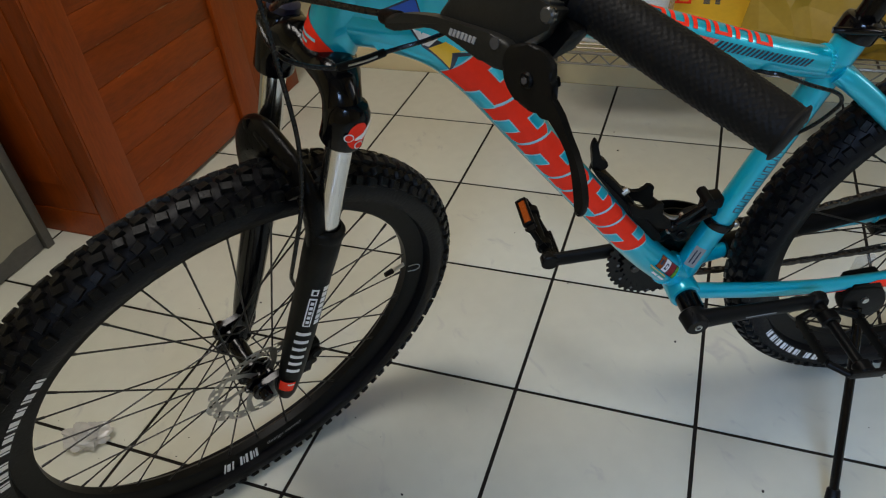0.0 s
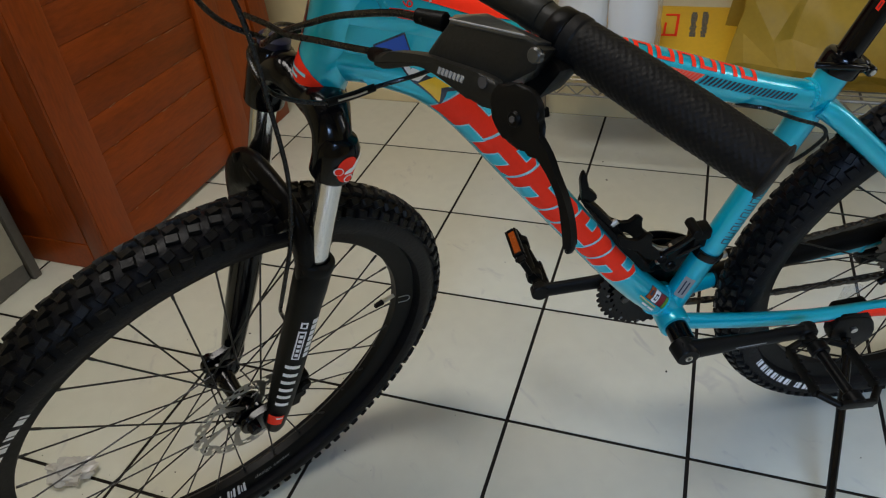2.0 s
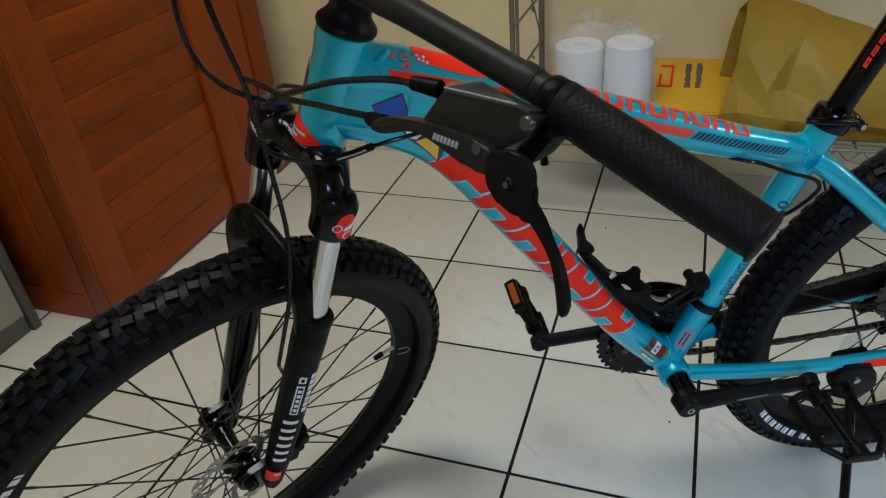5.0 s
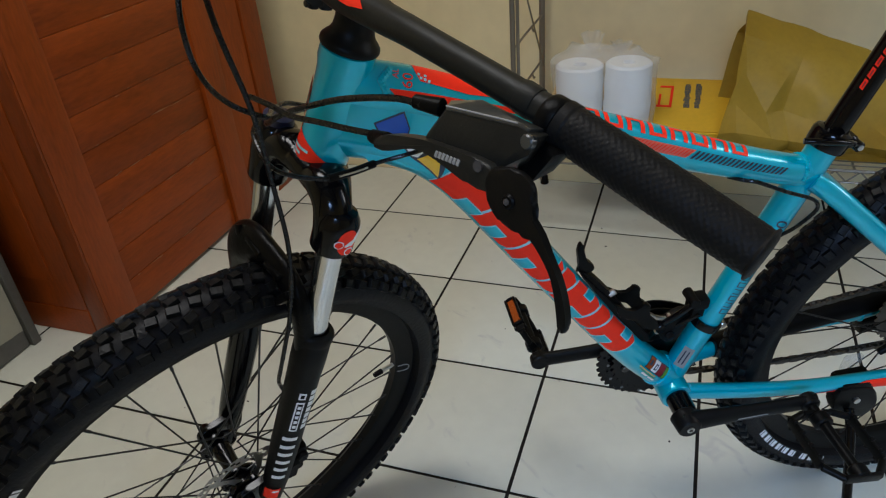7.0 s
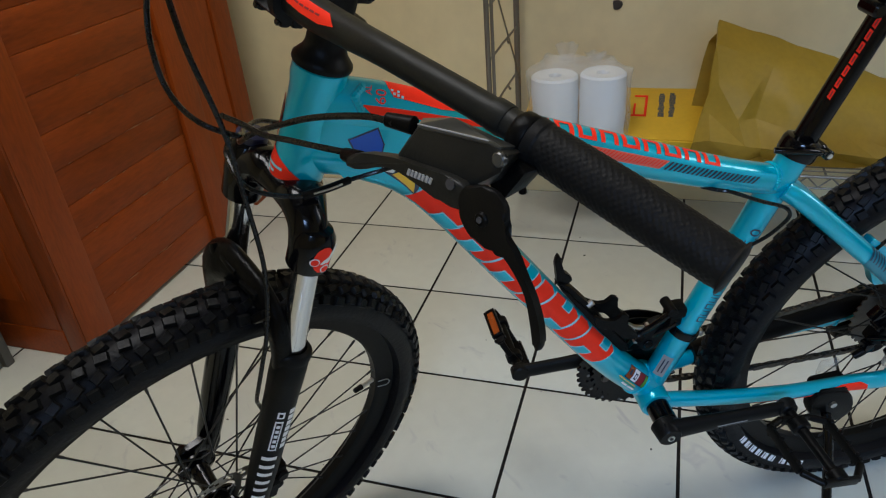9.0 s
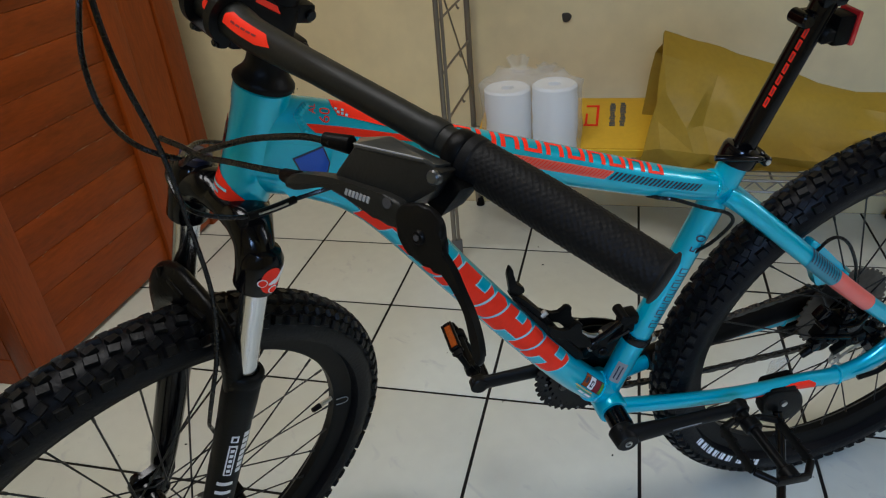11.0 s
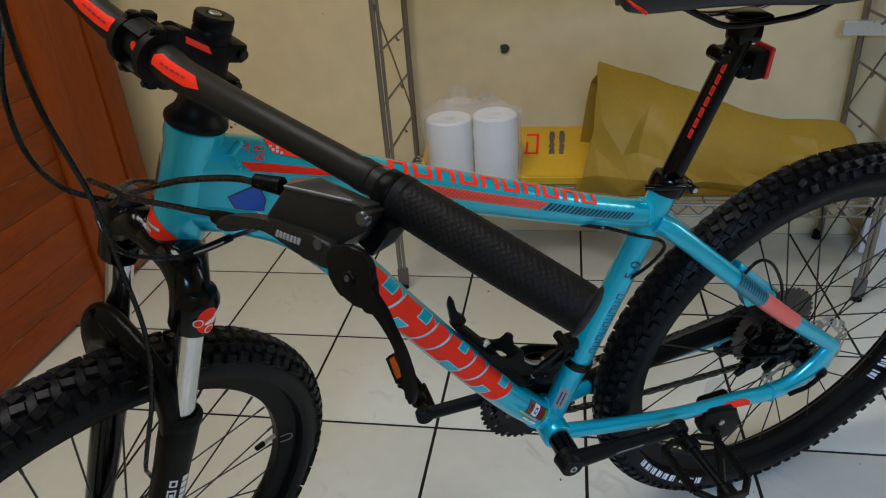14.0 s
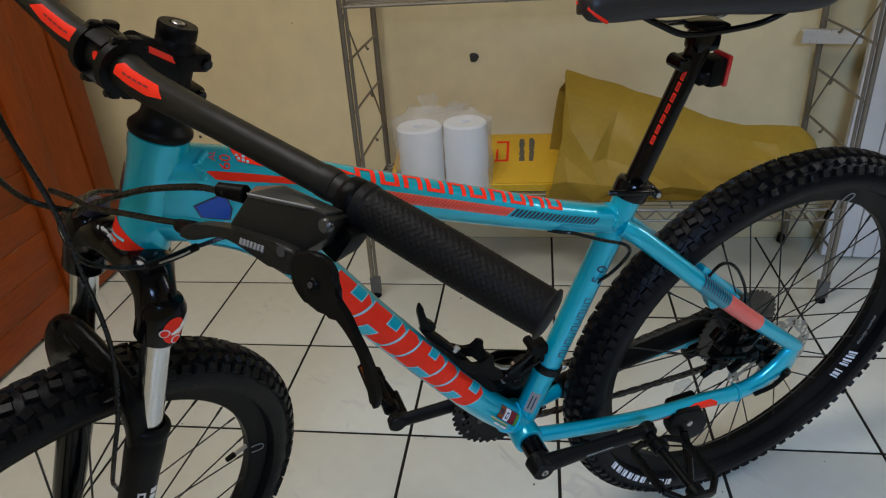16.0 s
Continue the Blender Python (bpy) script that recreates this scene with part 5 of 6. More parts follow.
# ---- fork
for s in (-1, 1):
    y = s * 0.062
    bm = bmesh.new()
    cyl(bm, (-0.0015, y, -0.21), (-0.0160, y, -0.045), 0.0138, seg=28)
    on_fork("stanchion", bm, CHROME, "polished fork stanchion")
    bm = bmesh.new()
    low = [(0, -0.512), (0.010, -0.512), (0.0135, -0.500), (0.0165, -0.455), (0.0185, -0.38), (0.0195, -0.26), (0.0205, -0.232), (0.0205, -0.206), (0.0195, -0.204), (0.0195, -0.200), (0.0215, -0.198), (0.0215, -0.190), (0.0185, -0.186), (0.0150, -0.185)]
    lathe(bm, low, Matrix.Translation((0.0, y, 0)), 32)
    for v in bm.verts:
        v.co.x += 0.003 - 0.006 * min(1.0, max(0.0, (v.co.z + 0.48) / 0.29))
        v.co.z += 0.006 * min(1.0, max(0.0, (v.co.z + 0.36) / 0.12))
    on_fork("fork_leg", bm, GLOSS if s > 0 else MATTE, "black fork lower leg")
    # dropout in front of the leg
    bm = bmesh.new()
    plate(bm, rounded([(0.012, -0.455), (0.012, -0.508), (-0.022, -0.512), (-0.044, -0.498), (-0.044, -0.478), (-0.020, -0.466)], 4), 0.009, Matrix.Translation((0, s * 0.055, 0)) @ pose(0, 0, 0, 90), 0.002)
    on_fork("fork_dropout", bm, GLOSS)
    bm = bmesh.new()
    cyl(bm, (-0.0312, s * 0.050, -0.489), (-0.0312, s * 0.070, -0.489), 0.0095, 0.008, 18, 0.0015)
    on_fork("axle_nut", bm, GLOSS)
    # crown cup at the top of each leg
    bm = bmesh.new()
    lathe(bm, [(0.0140, -0.073), (0.0195, -0.073), (0.0212, -0.070), (0.0216, -0.048), (0.0222, -0.043), (0.0214, -0.036), (0.0170, -0.028), (0.008, -0.025), (0, -0.0245)] if s < 0 else [(0.0140, -0.073), (0.0195, -0.073), (0.0212, -0.070), (0.0216, -0.048), (0.0224, -0.042), (0.0226, -0.022), (0.0215, -0.010), (0.017, -0.005), (0, -0.005)], Matrix.Translation((-0.0145, y, 0.010)), 32)
    cup = on_fork("crown_cup", bm, GLOSS)
    if s > 0:
        bm = bmesh.new()
        lathe(bm, [(0.0165, 0.004), (0.016, 0.012), (0.012, 0.015), (0, 0.015)], Matrix.Translation((-0.0145, y, 0.0)), 24)
        part("preload_cap", bm, BLUECAP, cup)
    else:
        # red patch with plain white marks
        def cup_patch(zc, hz, ac, ha, mat, off, label, lean=0.0):
            b = bmesh.new()
            n_ = 20
            rings = []
            for f_ in (0.25, 0.6, 1.0):
                ring = []
                for i in range(n_):
                    q = 2 * math.pi * i / n_
                    z = zc + hz * f_ * math.sin(q)
                    a = radians(ac + ha * f_ * math.cos(q) + lean * f_ * math.sin(q))
                    ring.append(b.verts.new((-0.0145 + (0.0219 + off) * math.cos(a), y + (0.0219 + off) * math.sin(a), z + 0.010)))
                rings.append(ring)
            b.faces.new(rings[0])
            for p, q in zip(rings, rings[1:]):
                for i in range(n_):
                    b.faces.new((p[i], p[(i + 1) % n_], q[(i + 1) % n_], q[i]))
            part("sticker", b, mat, cup, label)
        cup_patch(-0.0510, 0.0150, -92, 27, RED, 0.0006, "red round sticker")
        cup_patch(-0.0455, 0.0105, -66, 9, WHITE, 0.0011, "white mark", 14)
        cup_patch(-0.0520, 0.0040, -82, 12, WHITE, 0.0011, "white mark", 12)
        for zc, ac in ((-0.0530, -114), (-0.0615, -84)):
            cup_patch(zc, 0.0046, ac, 12.5, WHITE, 0.0012, "white ring")
            cup_patch(zc, 0.0036, ac, 9.6, RED, 0.0016, "red middle of the ring")
# crown: arched yoke from the steerer to both cups
for s in (-1, 1):
    cr = Tube([(-0.006, s * 0.0, -0.008, 0.027, 0.016), (-0.007, s * 0.018, -0.009, 0.0260, 0.018), (-0.0130, s * 0.036, -0.009, 0.0225, 0.0190), (-0.0165, s * 0.052, -0.020, 0.0188, 0.0190), (-0.0158, s * 0.060, -0.040, 0.0200, 0.019), (-0.0145, s * 0.062, -0.052, 0.0210, 0.019)], 6, (1, 0, 0))
    on_fork("crown_arm", cr.mesh(bmesh.new(), 24), GLOSS)
bm = bmesh.new()
lathe(bm, [(0, -0.022), (0.024, -0.022), (0.028, -0.016), (0.028, -0.006), (0.0255, -0.001), (0, -0.001)], Matrix(), 32)
on_fork("crown_race", bm, GLOSS)
# brace over the tyre, in front of the legs: a flat moulded arch with ribs
arch = Tube([(-0.004, -0.062, -0.225, 0.016, 0.012), (-0.014, -0.061, -0.185, 0.013, 0.013), (-0.027, -0.053, -0.145, 0.011, 0.016), (-0.033, -0.030, -0.124, 0.010, 0.017), (-0.034, 0.0, -0.117, 0.010, 0.014), (-0.034, 0.030, -0.126, 0.013, 0.023), (-0.031, 0.054, -0.145, 0.017, 0.025), (-0.018, 0.063, -0.185, 0.019, 0.020), (-0.006, 0.062, -0.235, 0.016, 0.014)], 6, (1, 0, 0))
brace = on_fork("fork_brace", arch.mesh(bmesh.new(), 18), DARK, "dark moulded fork brace")
for y, z, w_, h_, turn in ((0.046, -0.128, 0.010, 0.030, -35), (0.020, -0.119, 0.030, 0.008, 4), (-0.020, -0.121, 0.030, 0.008, -6), (-0.046, -0.137, 0.010, 0.026, 35)):
    bm = bmesh.new()
    box(bm, 0, 0, 0, 0.012, w_, h_, 0.003, Matrix.Translation((-0.041, y, z)) @ pose(0, 0, 0, turn), 2)
    part("rib", bm, DARK, brace)
# leg print: white bars on the left leg's outer face
def leg_patch(z0, z1, a0, a1, mat, label, off=0.0008):
    b = bmesh.new()
    g = []
    for i in range(7):
        a = radians(a0 - 44 + (a1 - a0) * i / 6)
        row = []
        for z in (z0, z1):
            r = np.interp(-z, [0.26, 0.38, 0.455, 0.5], [0.0195, 0.0185, 0.0165, 0.0135]) + off
            row.append(b.verts.new((r * math.cos(a), -0.062 + r * math.sin(a), z)))
        g.append(row)
    for i in range(6):
        b.faces.new((g[i][0], g[i + 1][0], g[i + 1][1], g[i][1]))
    on_fork("leg_print", b, mat, label)


for k in range(7):
    leg_patch(-0.264 - 0.0104 * k, -0.2722 - 0.0104 * k, -48, -27, WHITE, "small white printed bar")
leg_patch(-0.268, -0.279, -86, -62, WHITE, "white printed block")
leg_patch(-0.2705, -0.2765, -80, -68, DARK, "", 0.0011)
leg_patch(-0.284, -0.337, -88, -60, WHITE, "white printed frame")
leg_patch(-0.2865, -0.3345, -83, -65, DARK, "", 0.0011)
for k in range(5):
    leg_patch(-0.290 - 0.0088 * k, -0.2955 - 0.0088 * k, -80, -68, WHITE, "white printed bar", 0.0014)
for k in range(3):
    z = -0.350 - 0.032 * k
    leg_patch(z, z - 0.0062, -102, -46, WHITE, "large white printed bar")
    leg_patch(z - 0.0165, z - 0.0227, -102, -46, WHITE, "large white printed bar")
leg_patch(-0.462, -0.484, -120, -45, RED, "red patch at the foot of the leg")
leg_patch(-0.466, -0.470, -80, -50, WHITE, "white mark")

# front disc caliper behind the left leg
bm = bmesh.new()
box(bm, 0.030, -0.047, -0.445, 0.028, 0.030, 0.052, 0.006, pose(0, 0, 0), 2)
box(bm, 0.022, -0.062, -0.452, 0.026, 0.016, 0.036, 0.005)
cyl(bm, (0.036, -0.068, -0.435), (0.036, -0.050, -0.435), 0.009, seg=14, bevel=0.002)
cyl(bm, (0.040, -0.062, -0.462), (0.040, -0.044, -0.462), 0.006, seg=12, bevel=0.001)
caliper = on_fork("brake_caliper", bm, PLASTIC, "black disc brake caliper")

# ---- headset cone, stem, top cap
bm = bmesh.new()
lathe(bm, [(0.0, 0.1165), (0.0268, 0.1165), (0.0278, 0.1185), (0.0274, 0.1220), (0.0250, 0.1248), (0.0212, 0.1290), (0.0192, 0.1335), (0.0186, 0.138), (0.0186, 0.152), (0.0, 0.152)], Matrix(), 36)
on_fork("headset_cone", bm, MATTE, "black headset cone")
bm = bmesh.new()
lathe(bm, [(0.0, 0.146), (0.0172, 0.146), (0.0180, 0.149), (0.0180, 0.189), (0.0170, 0.192), (0, 0.192)], Matrix(), 32)
stem = on_fork("stem", bm, MATTE, "black alloy stem")
sb_ = Tube([(0.0, 0, 0.174, 0.0178, 0.0215), (-0.022, 0, 0.179, 0.0175, 0.0215), (-0.042, 0, 0.1850, 0.0200, 0.0215)], 5)
on_fork("stem_body", sb_.mesh(bmesh.new(), 24), MATTE, parent=stem)
# two-piece bar clamp with an open window in its front plate
BX, BZ = -0.0550, 0.1825


def clamp_shell(b, y0, y1, a0, a1, r0=0.0146, r1=0.0218, n_=20):
    """A curved shell round the bar; angle 0 faces forward, 90 up."""
    g = []
    for i in range(n_ + 1):
        q = radians(a0 + (a1 - a0) * i / n_)
        g.append([b.verts.new((BX - r * math.cos(q), y, BZ + r * math.sin(q))) for r, y in ((r0, y0), (r1, y0 + 0.001), (r1, y1 - 0.001), (r0, y1))])
    for p, q in zip(g, g[1:]):
        for k in range(4):
            b.faces.new((p[k], p[(k + 1) % 4], q[(k + 1) % 4], q[k]))
    b.faces.new(g[0][::-1])
    b.faces.new(g[-1])


bm = bmesh.new()
for y0, y1 in ((-0.0225, -0.0125), (0.0125, 0.0225)):
    clamp_shell(bm, y0, y1, -88, 88)
clamp_shell(bm, -0.0125, 0.0125, 42, 88)
clamp_shell(bm, -0.0125, 0.0125, -88, -42)
for sz in (-1, 1):
    for y in (-0.016, 0.016):
        box(bm, BX - 0.005, y, BZ + sz * 0.0205, 0.009, 0.0095, 0.008, 0.0025, seg=2)
part("face_plate", bm, MATTE, stem, "black stem face plate with a round window")
bm = bmesh.new()
clamp_shell(bm, -0.0215, 0.0215, 92, 268, 0.0146, 0.0222, 28)
for sz in (-1, 1):
    for y in (-0.016, 0.016):
        box(bm, BX + 0.0070, y, BZ + sz * 0.0205, 0.011, 0.0100, 0.009, 0.0025, seg=2)
part("bar_clamp", bm, MATTE, stem)
for y in (-0.016, 0.016):
    for sz in (-1, 1):
        bm = bmesh.new()
        cyl(bm, (BX - 0.0120, y, BZ + sz * 0.0208), (BX + 0.010, y, BZ + sz * 0.0208), 0.0032, seg=12, bevel=0.001)
        part("face_bolt", bm, GLOSS, stem)
for z, h_ in ((0.157, 0.013), (0.186, 0.018)):
    bm = bmesh.new()
    box(bm, 0.018, 0, z, 0.022, 0.030, h_, 0.005, seg=2)
    part("rear_lug", bm, MATTE, stem)
    bm = bmesh.new()
    cyl(bm, (0.0225, -0.0185, z), (0.0225, 0.018, z), 0.0050, seg=14, bevel=0.001)
    part("stem_bolt", bm, GLOSS, stem)
bm = bmesh.new()
lathe(bm, [(0, 0.192), (0.0160, 0.192), (0.0162, 0.194), (0.0162, 0.201), (0.0156, 0.202), (0.0156, 0.203), (0.0163, 0.204), (0.0163, 0.2125), (0.0154, 0.2145), (0.0072, 0.2145), (0.0062, 0.2128), (0, 0.2128)], Matrix(), 36)
cap = on_fork("top_cap", bm, MATTE, "black stem top cap and spacer")
bm = bmesh.new()
lathe(bm, [(0, 0.2128), (0.0055, 0.2128), (0.0055, 0.215), (0.0045, 0.2158), (0.0028, 0.2158), (0.0026, 0.2136), (0, 0.2136)], Matrix(), 18)
part("cap_bolt", bm, STEEL, cap, "steel cap bolt")
bm = bmesh.new()
box(bm, 0, 0, 0, 0.027, 0.0016, 0.0052, 0.0, pose(-0.021, -0.0142, 0.1925, -33, 19.6, 0))
part("stem_print", bm, RED, stem, "red printed bar", smooth=False)
bm = bmesh.new()
cyl(bm, (BX - 0.0150, -0.003, BZ + 0.004), (BX - 0.0134, -0.003, BZ + 0.004), 0.0034, seg=16)
part("face_mark", bm, RED, stem, "orange-red round mark on the bar")

# ---- handlebar, grips
BAR = []
for s in (-1, 1):
    hb = Tube([(BX, 0, BZ, 0.0142, 0.0142), (BX, s * 0.030, BZ, 0.0142, 0.0142), (-0.0565, s * 0.050, 0.1830, 0.0134, 0.0134), (-0.060, s * 0.10, 0.1895, 0.0118, 0.0118), (-0.0640, s * 0.15, 0.1968, 0.0105, 0.0105), (-0.058, s * 0.26, 0.2045, 0.0100, 0.0100), (-0.040, s * 0.392, 0.2045, 0.0100, 0.0100)], 6, (-1, 0, 0))
    handlebar = on_fork("handlebar", hb.mesh(bmesh.new(), 24), BARM, "matte black handlebar")
    BAR.append(hb)
    pl = [(0.072, -12), (0.185, -18), (0.232, -4), (0.205, 30), (0.085, 34), (0.070, 16)]
    part("decal", hb.decal([[(a, th + 15) for a, th in pl]], 0.0006), RED, handlebar, "orange-red decal on the bar")
    for k in range(5):
        a = 0.098 + 0.018 * k
        part("decal", hb.decal([[(a, 20), (a + 0.014, 20), (a + 0.014, 26), (a, 26)]], 0.0010), MAROON, handlebar, "dark printed bars")
    # grip with real diamond knurling on its upper half
    G0, G1 = Vector((-0.0565, s * 0.268, 0.2030)), Vector((-0.0390, s * 0.4005, 0.2022))
    gd = (G1 - G0).normalized()
    ga = Vector((0, 0, 1))
    gu = gd.cross(ga)
    L = (G1 - G0).length
    bm = bmesh.new()
    nl, ns = 190, 110
    rings = []
    for i in range(nl + 1):
        u = i / nl
        base = 0.0143 + 0.0008 * math.cos((u - 0.5) * math.pi * 1.2)
        if u < 0.05:
            base = 0.0150
        if u > 0.975:
            base = 0.0160 - 0.004 * max(0, (u - 0.988) / 0.012)
        ring = []
        for k in range(ns):
            a = 2 * math.pi * k / ns
            top = math.cos(a - (1.0 if s < 0 else -1.0))
            dd = 0.0
            if 0.07 < u < 0.955 and top > -0.12:
                x, y = u * L / 0.0038, a * 0.0130 / 0.0038
                dd = 0.0004 * (abs(math.sin(math.pi * (x + y) / 1.15)) * abs(math.sin(math.pi * (x - y) / 1.15))) ** 1.2
            ring.append(bm.verts.new(G0 + gd * (L * u) + (ga * math.cos(a) + gu * math.sin(a)) * (base + dd)))
        rings.append(ring)
    for p, q in zip(rings, rings[1:]):
        for k in range(ns):
            bm.faces.new((p[k], p[(k + 1) % ns], q[(k + 1) % ns], q[k]))
    bm.faces.new(rings[0][::-1])
    bm.faces.new(rings[-1])
    on_fork("grip", bm, GRIPRUB, "black rubber grip with diamond knurling", angle=75)
    bm = bmesh.new()
    lathe(bm, [(0.0101, -0.012), (0.0122, -0.012), (0.0140, -0.0095), (0.0144, -0.002), (0.0138, -0.001), (0.0101, -0.001)], along(G0, G1), 28, closed=True)
    on_fork("grip_collar", bm, PLASTIC)


def control_unit(s):
    """Brake lever and shifter in one housing, hung from the bar."""
    flip = Matrix.Diagonal((1, -s, 1, 1))

    def sheet(out, x, thick, bevel=0.003):
        b = bmesh.new()
        m = flip @ Matrix(((0, 0, 1, x), (1, 0, 0, 0), (0, 1, 0, 0), (0, 0, 0, 1)))
        plate(b, out, thick, m, bevel)
        return b

    def hull(rows, bevel):
        b = bmesh.new()
        for v in rows:
            b.verts.new(flip @ Vector(v))
        bmesh.ops.convex_hull(b, input=b.verts[:])
        bmesh.ops.delete(b, geom=[v for v in b.verts if not v.link_faces], context="VERTS")
        bmesh.ops.dissolve_limit(b, angle_limit=radians(9), verts=b.verts[:], edges=b.edges[:])
        bmesh.ops.bevel(b, geom=b.edges[:], offset=bevel, segments=2, profile=0.6, affect="EDGES")
        return b
    front = [(-0.095, y, z) for y, z in ((-0.214, 0.184), (-0.268, 0.2045), (-0.281, 0.206), (-0.281, 0.194), (-0.266, 0.177), (-0.258, 0.164), (-0.222, 0.152), (-0.206, 0.152), (-0.205, 0.160))]
    back = [(-0.068, y, z) for y, z in ((-0.192, 0.175), (-0.218, 0.189), (-0.272, 0.199), (-0.268, 0.175), (-0.212, 0.156))]
    unit = on_fork("shifter_housing", hull(front + back, 0.0022), SHELL, "black shifter and brake housing", angle=25)
    win = [(-0.0935, -0.212, 0.1855), (-0.0935, -0.268, 0.2062), (-0.0935, -0.274, 0.2065), (-0.0725, -0.196, 0.1785), (-0.0705, -0.218, 0.1912), (-0.0705, -0.268, 0.2005)]
    part("gear_window", hull(win + [(x, y, z - 0.003) for x, y, z in win], 0.0006), WINDOW, unit, "smoked gear window", angle=25)
    b = bmesh.new()
    rod(b, [flip @ Vector((-0.0955, -0.2135, 0.1862)), flip @ Vector((-0.0955, -0.240, 0.1962)), flip @ Vector((-0.0955, -0.266, 0.2058))], 0.00055, 2, 5)
    part("window_edge", b, GREYTXT, unit, "pale edge of the gear window")
    part("brake_body", sheet(rounded([(-0.170, 0.130), (-0.172, 0.141), (-0.203, 0.158), (-0.225, 0.166), (-0.262, 0.177), (-0.272, 0.168), (-0.262, 0.159), (-0.221, 0.1555), (-0.203, 0.150), (-0.185, 0.137)], 3), -0.096, 0.012, 0.003), SHELL, unit, "black brake lever body")
    lever = part("brake_lever", sheet(rounded([(-0.266, 0.166), (-0.267, 0.178), (-0.283, 0.1865), (-0.294, 0.1850), (-0.2995, 0.179), (-0.3015, 0.1705), (-0.3135, 0.1645), (-0.3235, 0.1575), (-0.3355, 0.1495), (-0.3465, 0.1385), (-0.3525, 0.128), (-0.3495, 0.1245), (-0.3420, 0.1345), (-0.3310, 0.1472), (-0.3175, 0.1550), (-0.3050, 0.1585), (-0.298, 0.1555), (-0.288, 0.1535), (-0.276, 0.157)], 3), -0.100, 0.0055, 0.0022), MATTE, unit, "black alloy brake lever")
    b = bmesh.new()
    cyl(b, flip @ Vector((-0.1045, -0.286, 0.168)), flip @ Vector((-0.090, -0.286, 0.168)), 0.0046, seg=20, bevel=0.0012)
    part("pivot_bolt", b, PLASTIC, lever)
    b = bmesh.new()
    cyl(b, flip @ Vector((-0.1052, -0.286, 0.168)), flip @ Vector((-0.1040, -0.286, 0.168)), 0.0020, seg=6)
    part("bolt_socket", b, SOOT, lever)
    b = bmesh.new()
    lathe(b, [(0.0099, -0.006), (0.0104, -0.006), (0.0108, -0.004), (0.0108, 0.004), (0.0104, 0.006), (0.0099, 0.006)], flip @ along((-0.0598, -0.243, 0.2042), (-0.0572, -0.265, 0.2045)), 24, closed=True)
    part("bar_clamp", b, BARM, unit)
    part("bracket", hull([(-0.080, -0.262, 0.175), (-0.080, -0.280, 0.172), (-0.080, -0.287, 0.196), (-0.058, -0.262, 0.178), (-0.058, -0.278, 0.176), (-0.058, -0.284, 0.194), (-0.064, -0.25, 0.192)], 0.002), PLASTIC, unit, angle=25)
    b = bmesh.new()
    cyl(b, flip @ Vector((-0.0975, -0.277, 0.2005)), flip @ Vector((-0.092, -0.277, 0.2005)), 0.0044, seg=18, bevel=0.001)
    part("release_button", b, WINDOW, unit, "dark grey round button")
    b = bmesh.new()
    cyl(b, flip @ Vector((-0.1030, -0.257, 0.1725)), flip @ Vector((-0.1015, -0.257, 0.1725)), 0.0034, seg=14)
    part("screw_recess", b, SOOT, unit)
    for p0, p1 in (((-0.082, -0.200, 0.176), (-0.088, -0.180, 0.170)), ((-0.096, -0.176, 0.138), (-0.094, -0.158, 0.131))):
        b = bmesh.new()
        cyl(b, flip @ Vector(p0), flip @ Vector(p1), 0.0062, 0.0048, 12, 0.001)
        part("barrel_adjuster", b, PLASTIC, unit)
    for k in range(7):
        b = bmesh.new()
        box(b, -0.1022, s * (0.2245 + 0.0030 * k), 0.1600 + 0.0009 * k, 0.0010, 0.0021, 0.0040)
        part("print", b, GREYTXT, unit, "small grey printed bar", smooth=False)


control_unit(-1)
control_unit(1)

# ---- cables in front of the head tube (fork coordinates)


def cable(name, pts, r=0.0024, mat=HOSE, label="black cable housing", fork=True):
    b = bmesh.new()
    rod(b, pts, r, 8, 8)
    return (on_fork if fork else on_frame)(name, b, mat, label)


cable("shift_cable", [(-0.089, -0.188, 0.172), (-0.090, -0.162, 0.162), (-0.090, -0.114, 0.134), (-0.090, -0.080, 0.109), (-0.086, -0.051, 0.087), (-0.084, -0.035, 0.073), (-0.066, 0.005, 0.040), (-0.036, 0.040, 0.024), (0.02, 0.045, 0.03)])
cable("brake_hose", [(-0.090, -0.183, 0.143), (-0.094, -0.139, 0.124), (-0.096, -0.103, 0.109), (-0.100, -0.073, 0.097), (-0.101, -0.047, 0.091), (-0.103, -0.019, 0.0835)])
cable("brake_hose", [(0.004, 0.046, 0.030), (-0.030, 0.034, 0.042), (-0.062, 0.006, 0.054), (-0.086, -0.024, 0.067), (-0.100, -0.034, 0.074), (-0.120, -0.020, 0.078), (-0.126, 0.010, 0.080), (-0.132, 0.032, 0.096), (-0.137, 0.048, 0.130), (-0.132, 0.066, 0.175), (-0.11, 0.12, 0.21)])
cable("brake_hose", [(-0.168, 0.004, 0.26), (-0.160, -0.004, 0.203), (-0.146, -0.024, 0.150), (-0.113, -0.040, 0.083), (-0.085, -0.044, 0.016), (-0.056, -0.047, -0.056), (-0.046, -0.054, -0.102), (-0.042, -0.062, -0.150), (-0.042, -0.066, -0.190), (-0.038, -0.064, -0.228), (-0.026, -0.052, -0.266), (-0.008, -0.038, -0.300), (0.014, -0.036, -0.345), (0.028, -0.044, -0.42)])
